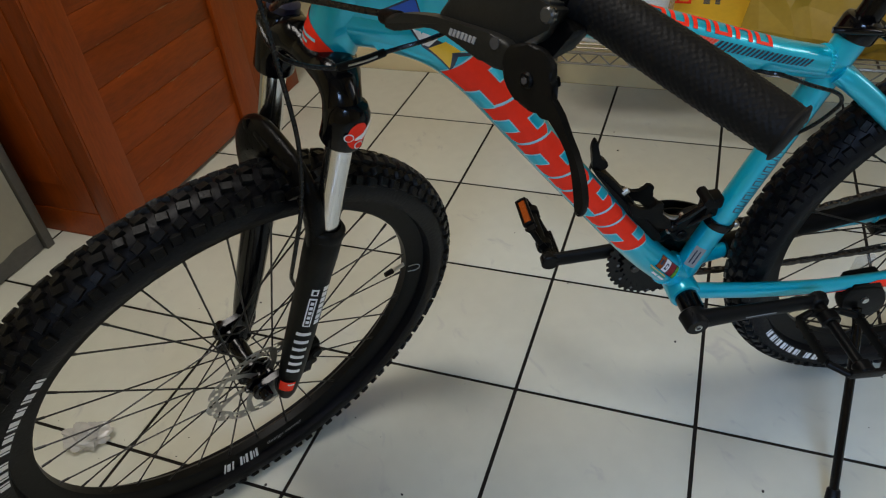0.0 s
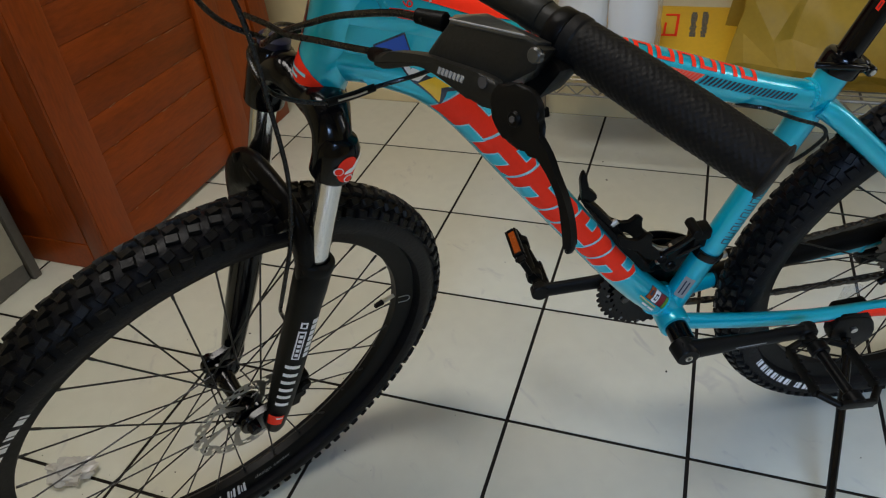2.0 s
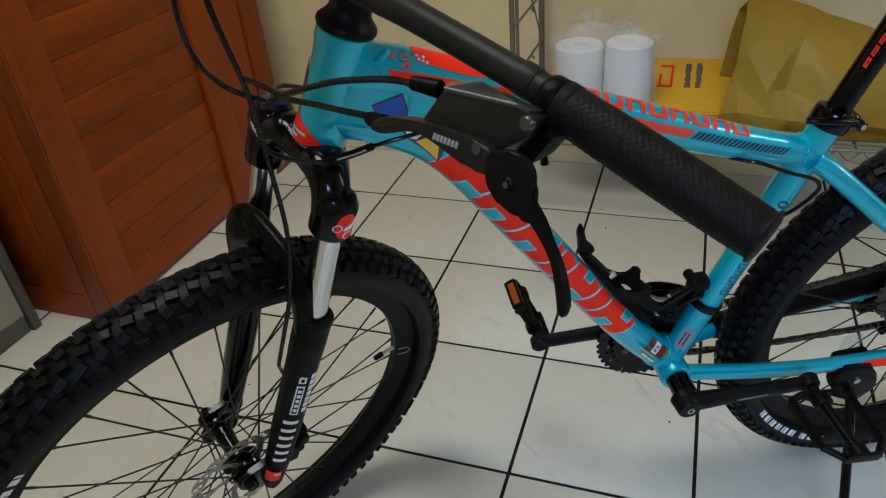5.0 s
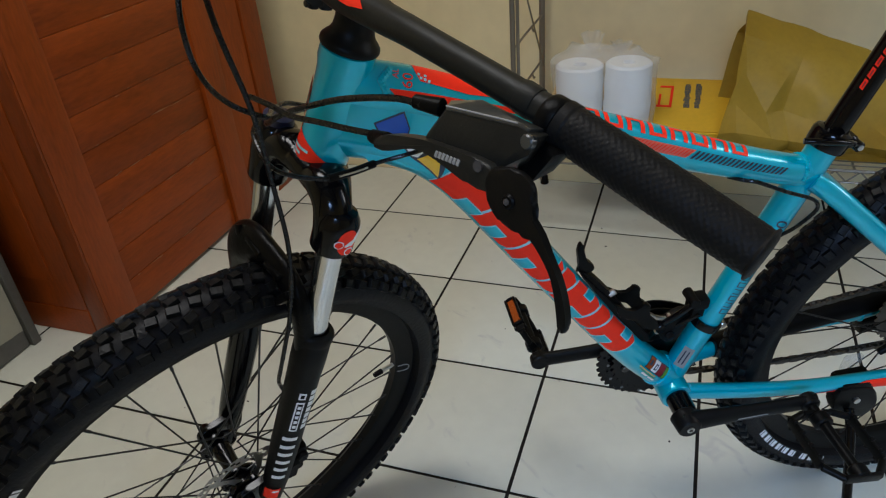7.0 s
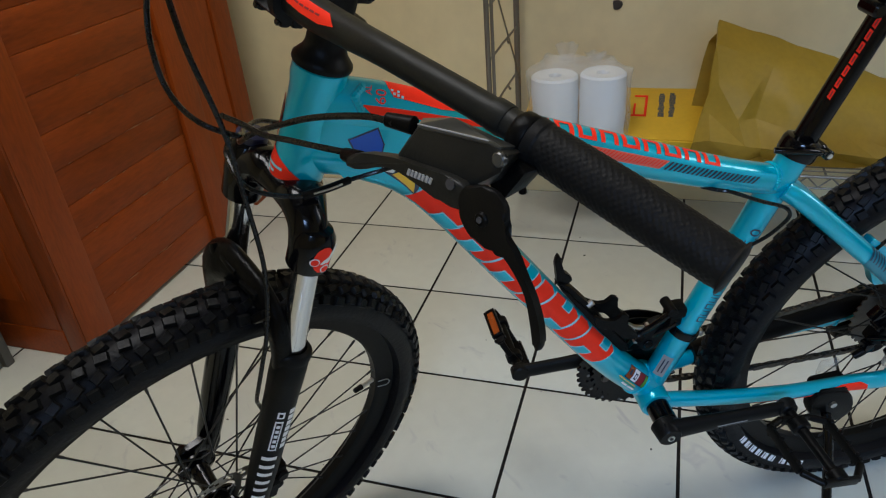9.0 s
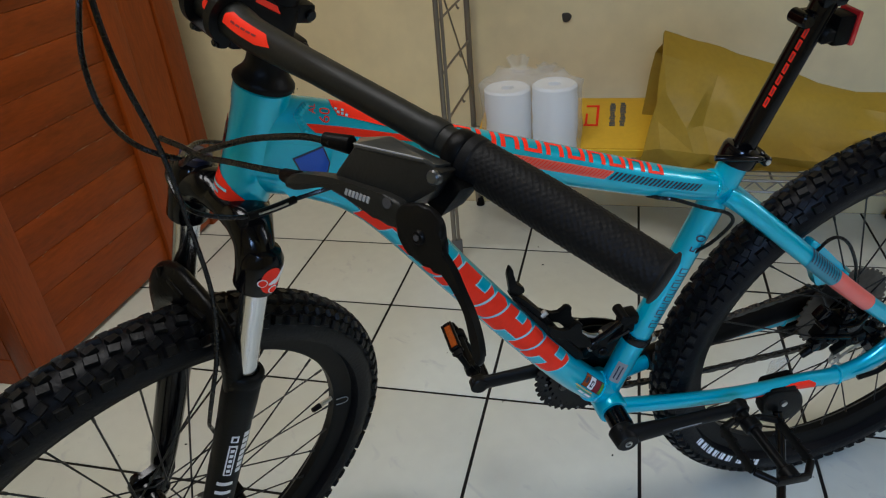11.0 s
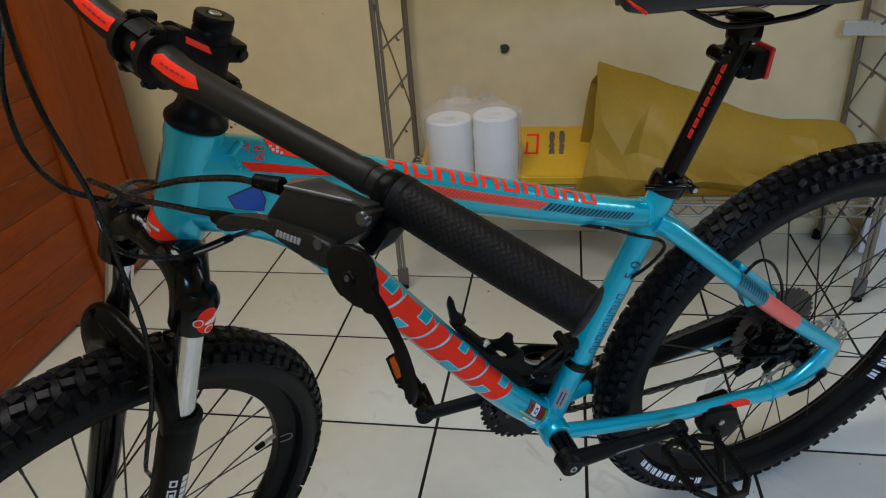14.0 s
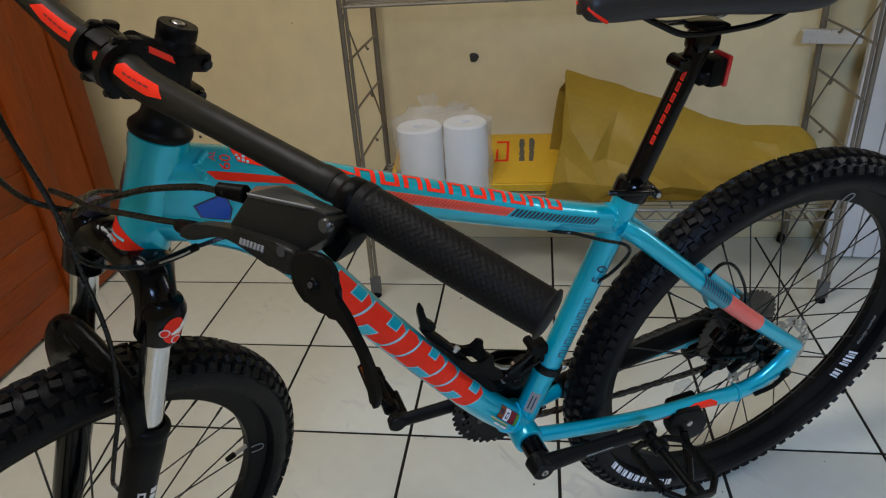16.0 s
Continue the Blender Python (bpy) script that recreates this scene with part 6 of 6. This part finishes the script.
cable("shift_cable", [(-0.060, 0.030, 0.030), (-0.080, 0.000, 0.030), (-0.075, -0.035, 0.018), (-0.030, -0.052, 0.0135), (0.016, -0.057, 0.0265), (0.045, -0.080, 0.052), (0.020, -0.13, 0.10), (-0.040, -0.18, 0.145), (-0.075, -0.20, 0.160)], 0.0022)
bm = bmesh.new()
rod(bm, [(-0.030, -0.052, 0.0135), (-0.006, -0.055, 0.0195), (0.016, -0.057, 0.0265)], 0.0038, 6, 10)
adj = on_fork("inline_adjuster", bm, PLASTIC, "black inline cable adjuster")
# steel sliver along the barrel's near side, its highlight built as a shape
bm = bmesh.new()
rod(bm, [(-0.022, -0.0565, 0.0175), (-0.006, -0.0585, 0.0215), (0.006, -0.0598, 0.0255)], 0.0009, 4, 6)
part("highlight_strip", bm, STEEL, adj, "thin steel strip drawn as the adjuster's highlight")
# hose loop from the top tube round the seat tube
cable("brake_hose", [(-0.425, -0.010, 0.343), (-0.412, -0.022, 0.344), (-0.398, -0.029, 0.343), (-0.359, -0.030, 0.324), (-0.325, -0.031, 0.309), (-0.314, -0.031, 0.295), (-0.321, -0.030, 0.280), (-0.334, -0.026, 0.262), (-0.346, -0.014, 0.240)], fork=False)

# ---- drivetrain
bm = bmesh.new()
cyl(bm, BB + Vector((0, -0.066, 0)), BB + Vector((0, 0.066, 0)), 0.0165, seg=24, bevel=0.002)
on_frame("bottom_bracket_cup", bm, GLOSS)


def crank(p, q, name):
    p, q = Vector(p), Vector(q)
    t = (q - p).normalized()
    ln = (q - p).length
    s = -1 if p.y < 0 else 1
    m = along(p, q)
    tb = Tube([(*(p - t * 0.006), 0.0125, 0.0175), (*(p + t * 0.02), 0.011, 0.0165), (*p.lerp(q, 0.5), 0.0085, 0.0135), (*p.lerp(q, 0.85), 0.008, 0.013), (*(q + t * 0.010), 0.0075, 0.0135)], 5)
    arm = on_frame(name, tb.mesh(bmesh.new(), 20), MATTE, "black alloy crank arm")
    b = bmesh.new()
    cyl(b, p + Vector((0, -s * 0.012, 0)), p + Vector((0, s * 0.014, 0)), 0.0185, 0.0165, 24, 0.002)
    part("boss", b, MATTE, arm)
    b = bmesh.new()
    cyl(b, q + Vector((0, -s * 0.008, 0)), q + Vector((0, s * 0.009, 0)), 0.0145, 0.0135, 20, 0.002)
    part("pedal_boss", b, MATTE, arm)
    b = bmesh.new()
    cyl(b, p + Vector((0, s * 0.014, 0)), p + Vector((0, s * 0.0155, 0)), 0.0052, seg=16)
    part("crank_bolt", b, STEEL, arm, "steel crank bolt")
    b = bmesh.new()
    cyl(b, p + Vector((0, s * 0.0154, 0)), p + Vector((0, s * 0.0160, 0)), 0.003, seg=6)
    part("bolt_socket", b, SOOT, arm)
    if s < 0:
        part("print", tb.decal([[(0.40, -6), (0.63, -6), (0.63, 4), (0.40, 4)]], 0.0006), GREYTXT, arm, "grey printed bar")
    return arm


crank((-0.4425, -0.080, -0.0125), (-0.2755, -0.094, 0.002), "crank_arm")
crank((-0.4349, 0.072, -0.0171), (-0.603, 0.082, -0.026), "crank_arm")


def pedal(spindle, s, tilt):
    m = Matrix.Translation(spindle) @ pose(0, 0, 0, 0, tilt, 0) @ Matrix.Diagonal((1.06, 1.06 if s < 0 else 1.0, 1, 1))
    p = empty("pedal", m, bike)
    b = bmesh.new()
    cyl(b, (0, 0, 0), (0, s * 0.1, 0), 0.0072, 0.0062, 16, 0.001)
    cyl(b, (0, s * 0.012, 0), (0, s * 0.028, 0), 0.0125, seg=18, bevel=0.002)
    cyl(b, (0, s * 0.088, 0), (0, s * 0.104, 0), 0.0115, seg=18, bevel=0.002)
    part("pedal_axle", b, PLASTIC, p)
    for x in (-0.043, 0.043):
        b = bmesh.new()
        box(b, x, s * 0.050, 0, 0.0052, 0.066, 0.013, 0.0015, seg=2)
        for k in range(4):
            for z in (0.0075, -0.0075):
                box(b, x, s * (0.024 + 0.017 * k), z, 0.005, 0.005, 0.004, 0.0008)
        part("cage_bar", b, PLASTIC, p)
        for y0, y1, x1 in ((0.084, 0.103, 0.52), (0.018, 0.008, 0.45)):
            b = bmesh.new()
            cyl(b, (x, s * y0, 0), (x * x1, s * y1, 0), 0.0050, 0.0046, 10, 0.001)
            part("cage_corner", b, PLASTIC, p)
    b = bmesh.new()
    box(b, 0, s * 0.103, 0, 0.048, 0.0060, 0.013, 0.0015, seg=2)
    part("cage_side", b, PLASTIC, p)
    b = bmesh.new()
    box(b, 0, s * 0.010, 0, 0.040, 0.0055, 0.012, 0.0015, seg=2)
    part("cage_side", b, PLASTIC, p)
    for x in (-0.0505, 0.0505) if s > 0 else ():
        b = bmesh.new()
        x = math.copysign(0.0465, x)
        box(b, x, s * 0.056, 0, 0.0055, 0.046, 0.011, 0.001)
        part("reflector", b, ORANGE, p, "orange pedal reflector")
        b = bmesh.new()
        for z in (-0.0075, 0.0075):
            box(b, x, s * 0.056, z, 0.0075, 0.056, 0.0036, 0.001)
        for y in (0.030, 0.082):
            box(b, x, s * y, 0, 0.0075, 0.0050, 0.0115, 0.001)
        part("reflector_frame", b, PLASTIC, p)
    return p


pedal(Vector((-0.2755, -0.104, 0.002)), -1, 10)
pedal(Vector((-0.603, 0.094, -0.026)), 1, 62)

# chainrings and guard
bm = bmesh.new()
for r, y, teeth in ((0.086, 0.050, 42), (0.066, 0.043, 32)):
    out = []
    for k in range(teeth * 4):
        a = 2 * math.pi * k / (teeth * 4)
        out.append(((r + (0.0032 if k % 4 in (1, 2) else -0.0012)) * math.cos(a), (r + (0.0032 if k % 4 in (1, 2) else -0.0012)) * math.sin(a)))
    plate(bm, out, 0.0022, Matrix.Translation((BB.x, y, BB.z)) @ pose(0, 0, 0, 90))
rings_ob = on_frame("chainring", bm, GLOSS, "black chainrings", angle=20)
for k in range(4):
    bm = bmesh.new()
    a = 2 * math.pi * k / 4 + 0.3
    cyl(bm, BB + Vector((0.048 * math.cos(a), 0.038, 0.048 * math.sin(a))), BB + Vector((0.048 * math.cos(a), 0.056, 0.048 * math.sin(a))), 0.006, seg=12, bevel=0.001)
    part("ring_bolt", bm, CHAINM, rings_ob, "steel ring bolt")
for k in range(14):
    bm = bmesh.new()
    a = 2 * math.pi * k / 14
    cyl(bm, BB + Vector((0.074 * math.cos(a), 0.0405, 0.074 * math.sin(a))), BB + Vector((0.074 * math.cos(a), 0.0415, 0.074 * math.sin(a))), 0.0024, seg=10)
    part("ring_hole", bm, GREYM, rings_ob, "small grey hole in the chainring")
# cassette
for k in range(8):
    r = 0.077 - 0.0066 * k
    teeth = 40 - 3 * k
    bm = bmesh.new()
    out = []
    for j in range(teeth * 4):
        a = 2 * math.pi * j / (teeth * 4)
        rr = r + (0.0026 if j % 4 in (1, 2) else -0.0012)
        out.append((rr * math.cos(a), rr * math.sin(a)))
    plate(bm, out, 0.0020, Matrix.Translation((0, 0.032 + 0.0042 * k, 0)) @ pose(0, 0, 0, 90))
    part("sprocket", bm, CHAINM, rear_wheel, "dark steel sprocket", angle=20)
# chain: upper run, lower run, wraps
def chain_path():
    yc = 0.047
    top_r, cas = 0.048, 0.050
    pts = []
    for k in range(13):
        a = math.pi / 2 + math.pi * k / 12
        pts.append(Vector((BB.x + top_r * math.cos(a), yc, BB.z + top_r * math.sin(a))))
    pts += [Vector((BB.x, yc, BB.z - top_r)), Vector((-0.217, yc, -0.088)), Vector((-0.010, yc, -0.096)), Vector((0.008, yc, -0.092)), Vector((0.012, yc, -0.080)), Vector((0.0, yc, -0.068)), Vector((-0.004, yc, -0.058))]
    for k in range(1, 9):
        a = -math.pi / 2 + math.pi * k / 8
        pts.append(Vector((cas * math.cos(a), yc, cas * math.sin(a))))
    pts += [Vector((-0.077, yc, 0.049)), Vector((-0.2, yc, 0.032)), pts[0].copy()]
    return pts


cp = chain_path()
dist = [0.0]
for a, b in zip(cp, cp[1:]):
    dist.append(dist[-1] + (b - a).length)
bm = bmesh.new()
nlinks = int(dist[-1] / 0.0127)
for k in range(nlinks):
    x = (k + 0.5) * dist[-1] / nlinks
    i = max(j for j in range(len(dist) - 1) if dist[j] <= x)
    p = cp[i].lerp(cp[i + 1], (x - dist[i]) / max(1e-9, dist[i + 1] - dist[i]))
    t = (cp[i + 1] - cp[i]).normalized()
    m = Matrix.Translation(p) @ Matrix(((t.x, 0, -t.z, 0), (0, 1, 0, 0), (t.z, 0, t.x, 0), (0, 0, 0, 1)))
    wd = 0.0034 if k % 2 else 0.0024
    for y in (-wd, wd):
        box(bm, 0, y, 0, 0.0140, 0.0011, 0.0078, 0.0, m)
    cyl(bm, m @ Vector((0.0063, -0.0042, 0)), m @ Vector((0.0063, 0.0042, 0)), 0.0036, seg=8)
on_frame("chain", bm, CHAINM, "dark oiled bicycle chain", angle=30)
# rear derailleur
bm = bmesh.new()
box(bm, -0.012, 0.074, -0.028, 0.042, 0.026, 0.040, 0.008, pose(0, 0, 0, 0, 25, 0), 2)
box(bm, -0.048, 0.076, -0.058, 0.050, 0.024, 0.032, 0.008, pose(0, 0, 0, 0, -8, 0), 2)
rd = on_frame("rear_derailleur", bm, PLASTIC, "black rear derailleur")
bm = bmesh.new()
plate(bm, rounded([(-0.004, -0.030), (-0.026, -0.038), (-0.020, -0.085), (-0.006, -0.100), (0.014, -0.088), (0.010, -0.045)], 4), 0.003, Matrix.Translation((0, 0.056, 0)) @ pose(0, 0, 0, 90), 0.0008)
plate(bm, rounded([(-0.004, -0.030), (-0.026, -0.038), (-0.020, -0.085), (-0.006, -0.100), (0.014, -0.088), (0.010, -0.045)], 4), 0.003, Matrix.Translation((0, 0.038, 0)) @ pose(0, 0, 0, 90), 0.0008)
part("cage", bm, PLASTIC, rd)
for p in ((-0.010, 0.047, -0.050), (0.000, 0.047, -0.084)):
    bm = bmesh.new()
    cyl(bm, Vector(p) - Vector((0, 0.004, 0)), Vector(p) + Vector((0, 0.004, 0)), 0.012, seg=18)
    part("jockey_wheel", bm, SOOT, rd)
# chain guard tube on the right stay: dark protective sleeve
bm = bmesh.new()
rod(bm, [(-0.345, 0.044, -0.016), (-0.2, 0.060, -0.012), (-0.075, 0.066, -0.004), (-0.030, 0.067, 0.014)], 0.0185, 5, 14)
on_frame("stay_sleeve", bm, PLASTIC, "black sleeve on the chainstay")
# front derailleur and its clamp band
FDC = BB.lerp(CL, 0.29)
bm = bmesh.new()
lathe(bm, [(0.0172, -0.006), (0.0205, -0.006), (0.0210, -0.004), (0.0210, 0.004), (0.0205, 0.006), (0.0172, 0.006)], along(FDC, CL), 32, closed=True)
fd = on_frame("front_derailleur", bm, GLOSS, "black front derailleur band")
bm = bmesh.new()
box(bm, -0.418, -0.004, 0.142, 0.022, 0.022, 0.018, 0.004, None, 2)
box(bm, -0.416, 0.004, 0.122, 0.018, 0.024, 0.022, 0.004, None, 2)
cyl(bm, (-0.428, -0.016, 0.147), (-0.428, 0.012, 0.147), 0.007, seg=14, bevel=0.001)
part("derailleur_body", bm, PLASTIC, fd)
bm = bmesh.new()
rod(bm, [(-0.428, -0.010, 0.143), (-0.446, -0.006, 0.122), (-0.462, 0.004, 0.096), (-0.470, 0.012, 0.070)], 0.0045, 5, 10)
rod(bm, [(-0.415, -0.008, 0.120), (-0.432, 0.0, 0.100), (-0.446, 0.010, 0.078)], 0.0042, 5, 10)
cyl(bm, (-0.462, -0.004, 0.096), (-0.462, 0.016, 0.096), 0.0075, seg=14, bevel=0.001)
cyl(bm, (-0.446, -0.002, 0.078), (-0.446, 0.020, 0.078), 0.0070, seg=14, bevel=0.001)
part("derailleur_link", bm, GLOSS, fd)
bm = bmesh.new()
rod(bm, [(-0.480, 0.010, 0.118), (-0.466, 0.006, 0.110), (-0.452, 0.004, 0.108)], 0.0035, 4, 8)
part("cable_anchor", bm, STEEL, fd, "bright cable anchor")
bm = bmesh.new()
plate(bm, rounded([(-0.458, 0.108), (-0.432, 0.122), (-0.422, 0.104), (-0.432, 0.074), (-0.446, 0.062), (-0.462, 0.082)], 4), 0.010, Matrix.Translation((0, 0.006, 0)) @ pose(0, 0, 0, 90), 0.002)
part("linkage", bm, MATTE, fd, "dark linkage plate")
for y in (0.040, 0.056):
    bm = bmesh.new()
    plate(bm, rounded([(-0.505, 0.062), (-0.464, 0.090), (-0.429, 0.086), (-0.385, 0.062), (-0.392, 0.036), (-0.431, 0.058), (-0.464, 0.058), (-0.495, 0.036)], 4), 0.003, Matrix.Translation((0, y, 0)) @ pose(0, 0, 0, 90), 0.0008)
    part("derailleur_cage", bm, PLASTIC, fd)
bm = bmesh.new()
box(bm, -0.452, 0.028, 0.066, 0.030, 0.020, 0.036, 0.006, None, 2)
part("derailleur_arm", bm, PLASTIC, fd)
for p0, r in (((-0.450, -0.004, 0.112), 0.0036), ((-0.466, -0.002, 0.088), 0.0030), ((FDC.x + 0.022, -0.010, FDC.z - 0.006), 0.0050)):
    bm = bmesh.new()
    cyl(bm, p0, Vector(p0) + Vector((0, 0.012, 0)), r, seg=12, bevel=0.001)
    part("adjuster_screw", bm, STEEL, fd, "bright screw")

# ---- bottle cage on the down tube
bm = bmesh.new()
CAGE = pose(0, 0, 0, 90)
plate(bm, rounded([(-0.589, 0.228), (-0.575, 0.222), (-0.560, 0.205), (-0.540, 0.178), (-0.500, 0.118), (-0.478, 0.086), (-0.488, 0.080), (-0.515, 0.112), (-0.545, 0.160), (-0.566, 0.192)], 3), 0.013, CAGE, 0.003)
cage = on_frame("bottle_cage", bm, PLASTIC, "black plastic bottle cage")
bm = bmesh.new()
plate(bm, rounded([(-0.592, 0.262), (-0.588, 0.271), (-0.5835, 0.262), (-0.583, 0.248), (-0.569, 0.232), (-0.572, 0.224), (-0.586, 0.224), (-0.590, 0.245)], 3), 0.008, CAGE, 0.002)
part("hook", bm, PLASTIC, cage)
for s in (-1, 1):
    bm = bmesh.new()
    plate(bm, rounded([(-0.540, 0.172), (-0.526, 0.163), (-0.511, 0.158), (-0.503, 0.168), (-0.493, 0.162), (-0.494, 0.147), (-0.478, 0.128), (-0.480, 0.117), (-0.496, 0.122), (-0.510, 0.142), (-0.532, 0.150)], 3), 0.006, Matrix.Translation((0, s * 0.017, 0)) @ CAGE, 0.0015)
    part("arm", bm, PLASTIC, cage)
for q in ((-0.545, -0.004, 0.180), (-0.512, -0.004, 0.134)):
    bm = bmesh.new()
    cyl(bm, q, Vector(q) + Vector((0.007, 0, 0.005)), 0.0045, seg=12)
    part("cage_bolt", bm, STEEL, cage, "bright cage bolt")

# ---- rear brake caliper and quick-release
bm = bmesh.new()
box(bm, -0.074, -0.040, 0.062, 0.046, 0.026, 0.044, 0.008, pose(0, 0, 0), 2)
rc_ = on_frame("brake_caliper", bm, PLASTIC, "black disc brake caliper")
for c, sz, tr in (((-0.105, -0.036, 0.050), (0.026, 0.024, 0.034), 20), ((-0.062, -0.048, 0.036), (0.034, 0.018, 0.020), -15), ((-0.114, -0.030, 0.080), (0.018, 0.018, 0.022), 35), ((-0.048, -0.044, 0.092), (0.024, 0.020, 0.016), 40), ((-0.090, -0.050, 0.090), (0.020, 0.014, 0.014), 10), ((-0.120, -0.040, 0.028), (0.016, 0.016, 0.018), 0), ((-0.086, -0.052, 0.022), (0.022, 0.012, 0.012), -30)):
    bm = bmesh.new()
    box(bm, 0, 0, 0, *sz, 0.004, Matrix.Translation(c) @ pose(0, 0, 0, 0, tr, 0), 2)
    part("caliper_block", bm, PLASTIC if sz[0] > 0.02 else GLOSS, rc_)
for c, r in (((-0.076, -0.056, 0.066), 0.013), ((-0.100, -0.054, 0.042), 0.008), ((-0.056, -0.058, 0.084), 0.0062), ((-0.092, -0.058, 0.092), 0.0046), ((-0.066, -0.060, 0.038), 0.0052), ((-0.116, -0.048, 0.066), 0.0058)):
    bm = bmesh.new()
    cyl(bm, c, Vector(c) + Vector((0, 0.02, 0)), r, seg=18, bevel=0.002)
    cyl(bm, Vector(c) + Vector((0, -0.001, 0)), Vector(c) + Vector((0, 0.002, 0)), r * 0.45, seg=10)
    part("caliper_bolt", bm, GLOSS, rc_)
for pts in ([(-0.128, -0.040, 0.046), (-0.108, -0.056, 0.056), (-0.082, -0.060, 0.052)], [(-0.060, -0.058, 0.100), (-0.080, -0.062, 0.080), (-0.104, -0.056, 0.074)]):
    bm = bmesh.new()
    rod(bm, pts, 0.0036, 5, 8)
    part("caliper_arm", bm, GLOSS, rc_)
bm = bmesh.new()
cyl(bm, (-0.126, -0.044, 0.024), (-0.140, -0.044, 0.014), 0.006, 0.005, 14, 0.001)
part("cable_stop", bm, PLASTIC, rc_)
bm = bmesh.new()
cyl(bm, (0, -0.064, 0), (0, -0.082, 0), 0.0105, 0.009, 18, 0.002)
rod(bm, [(0, -0.080, 0), (-0.03, -0.086, -0.010), (-0.062, -0.084, -0.018)], 0.0038, 5, 10)
on_frame("quick_release", bm, PLASTIC, "black quick-release lever")
cable("brake_hose", [(-0.088, -0.046, 0.088), (-0.090, -0.042, 0.125), (-0.099, -0.040, 0.169), (-0.115, -0.040, 0.200), (-0.132, -0.040, 0.223), (-0.150, -0.040, 0.236), (-0.164, -0.040, 0.236), (-0.178, -0.042, 0.226), (-0.196, -0.046, 0.208)], fork=False)

# ---- kickstand
bm = bmesh.new()
plate(bm, rounded([(-0.205, -0.020), (-0.150, -0.030), (-0.134, -0.070), (-0.140, -0.090), (-0.165, -0.094), (-0.196, -0.074), (-0.206, -0.050)], 3), 0.020, Matrix.Translation((0, -0.064, 0)) @ pose(0, 0, 0, 90), 0.004)
box(bm, -0.174, -0.055, -0.024, 0.052, 0.032, 0.018, 0.005, pose(0, 0, 0), 2)
stand = on_frame("kickstand", bm, PLASTIC, "black side kickstand bracket")
bm = bmesh.new()
cyl(bm, (-0.174, -0.078, -0.046), (-0.174, -0.072, -0.046), 0.0050, seg=14)
part("stand_bolt", bm, STEEL, stand, "bright bracket bolt")
FOOT = BIKE_POSE.inverted() @ Vector((0.523, -0.094, 0.006))
bm = bmesh.new()
rod(bm, [(-0.182, -0.078, -0.060), (-0.190, -0.115, -0.105), FOOT.lerp(Vector((-0.190, -0.115, -0.105)), 0.06)], 0.0068, 5, 12)
part("stand_leg", bm, GLOSS, stand, "black steel leg")
bm = bmesh.new()
cyl(bm, FOOT, FOOT.lerp(Vector((-0.190, -0.115, -0.105)), 0.1), 0.0115, 0.0095, 14, 0.002)
part("rubber_foot", bm, RUBBER, stand, "black rubber foot")
# small clear reflector left on the rear spokes, behind the stand
bm = bmesh.new()
box(bm, -0.135, -0.012, -0.05, 0.030, 0.008, 0.034, 0.004, pose(0, 0, 0), 2)
part("spoke_reflector", bm, LENSP, rear_wheel, "clear spoke reflector")

# ---------------------------------------------------------------- floor tiles
gap = 0.0066
bm = bmesh.new()
box(bm, 0, 0, -0.003, S - gap, S - gap, 0.006, 0.0009, seg=2)
first = link("tile", bm, TILE, floor, m=pose(0.5 * S, 0.5 * S, 0))
tile_mesh = first.data
for i in range(math.floor(X0 / S), math.ceil(X1 / S)):
    for j in range(math.floor(Y0 / S), math.ceil(Y1 / S)):
        if (i, j) == (0, 0):
            continue
        x0, x1 = max(i * S, X0), min((i + 1) * S, X1)
        y0, y1 = max(j * S, Y0), min((j + 1) * S, Y1)
        if x1 - x0 < 0.03 or y1 - y0 < 0.03:
            continue
        if x1 - x0 > S - 1e-4 and y1 - y0 > S - 1e-4:
            me = tile_mesh
        else:
            b = bmesh.new()
            box(b, 0, 0, -0.003, x1 - x0 - gap, y1 - y0 - gap, 0.006, 0.0009, seg=2)
            me = bpy.data.meshes.new("tile")
            b.to_mesh(me)
            b.free()
            me.materials.append(TILE)
        t_ = new("tile", me)
        t_.parent = floor
        t_.matrix_basis = pose((x0 + x1) / 2, (y0 + y1) / 2, 0)
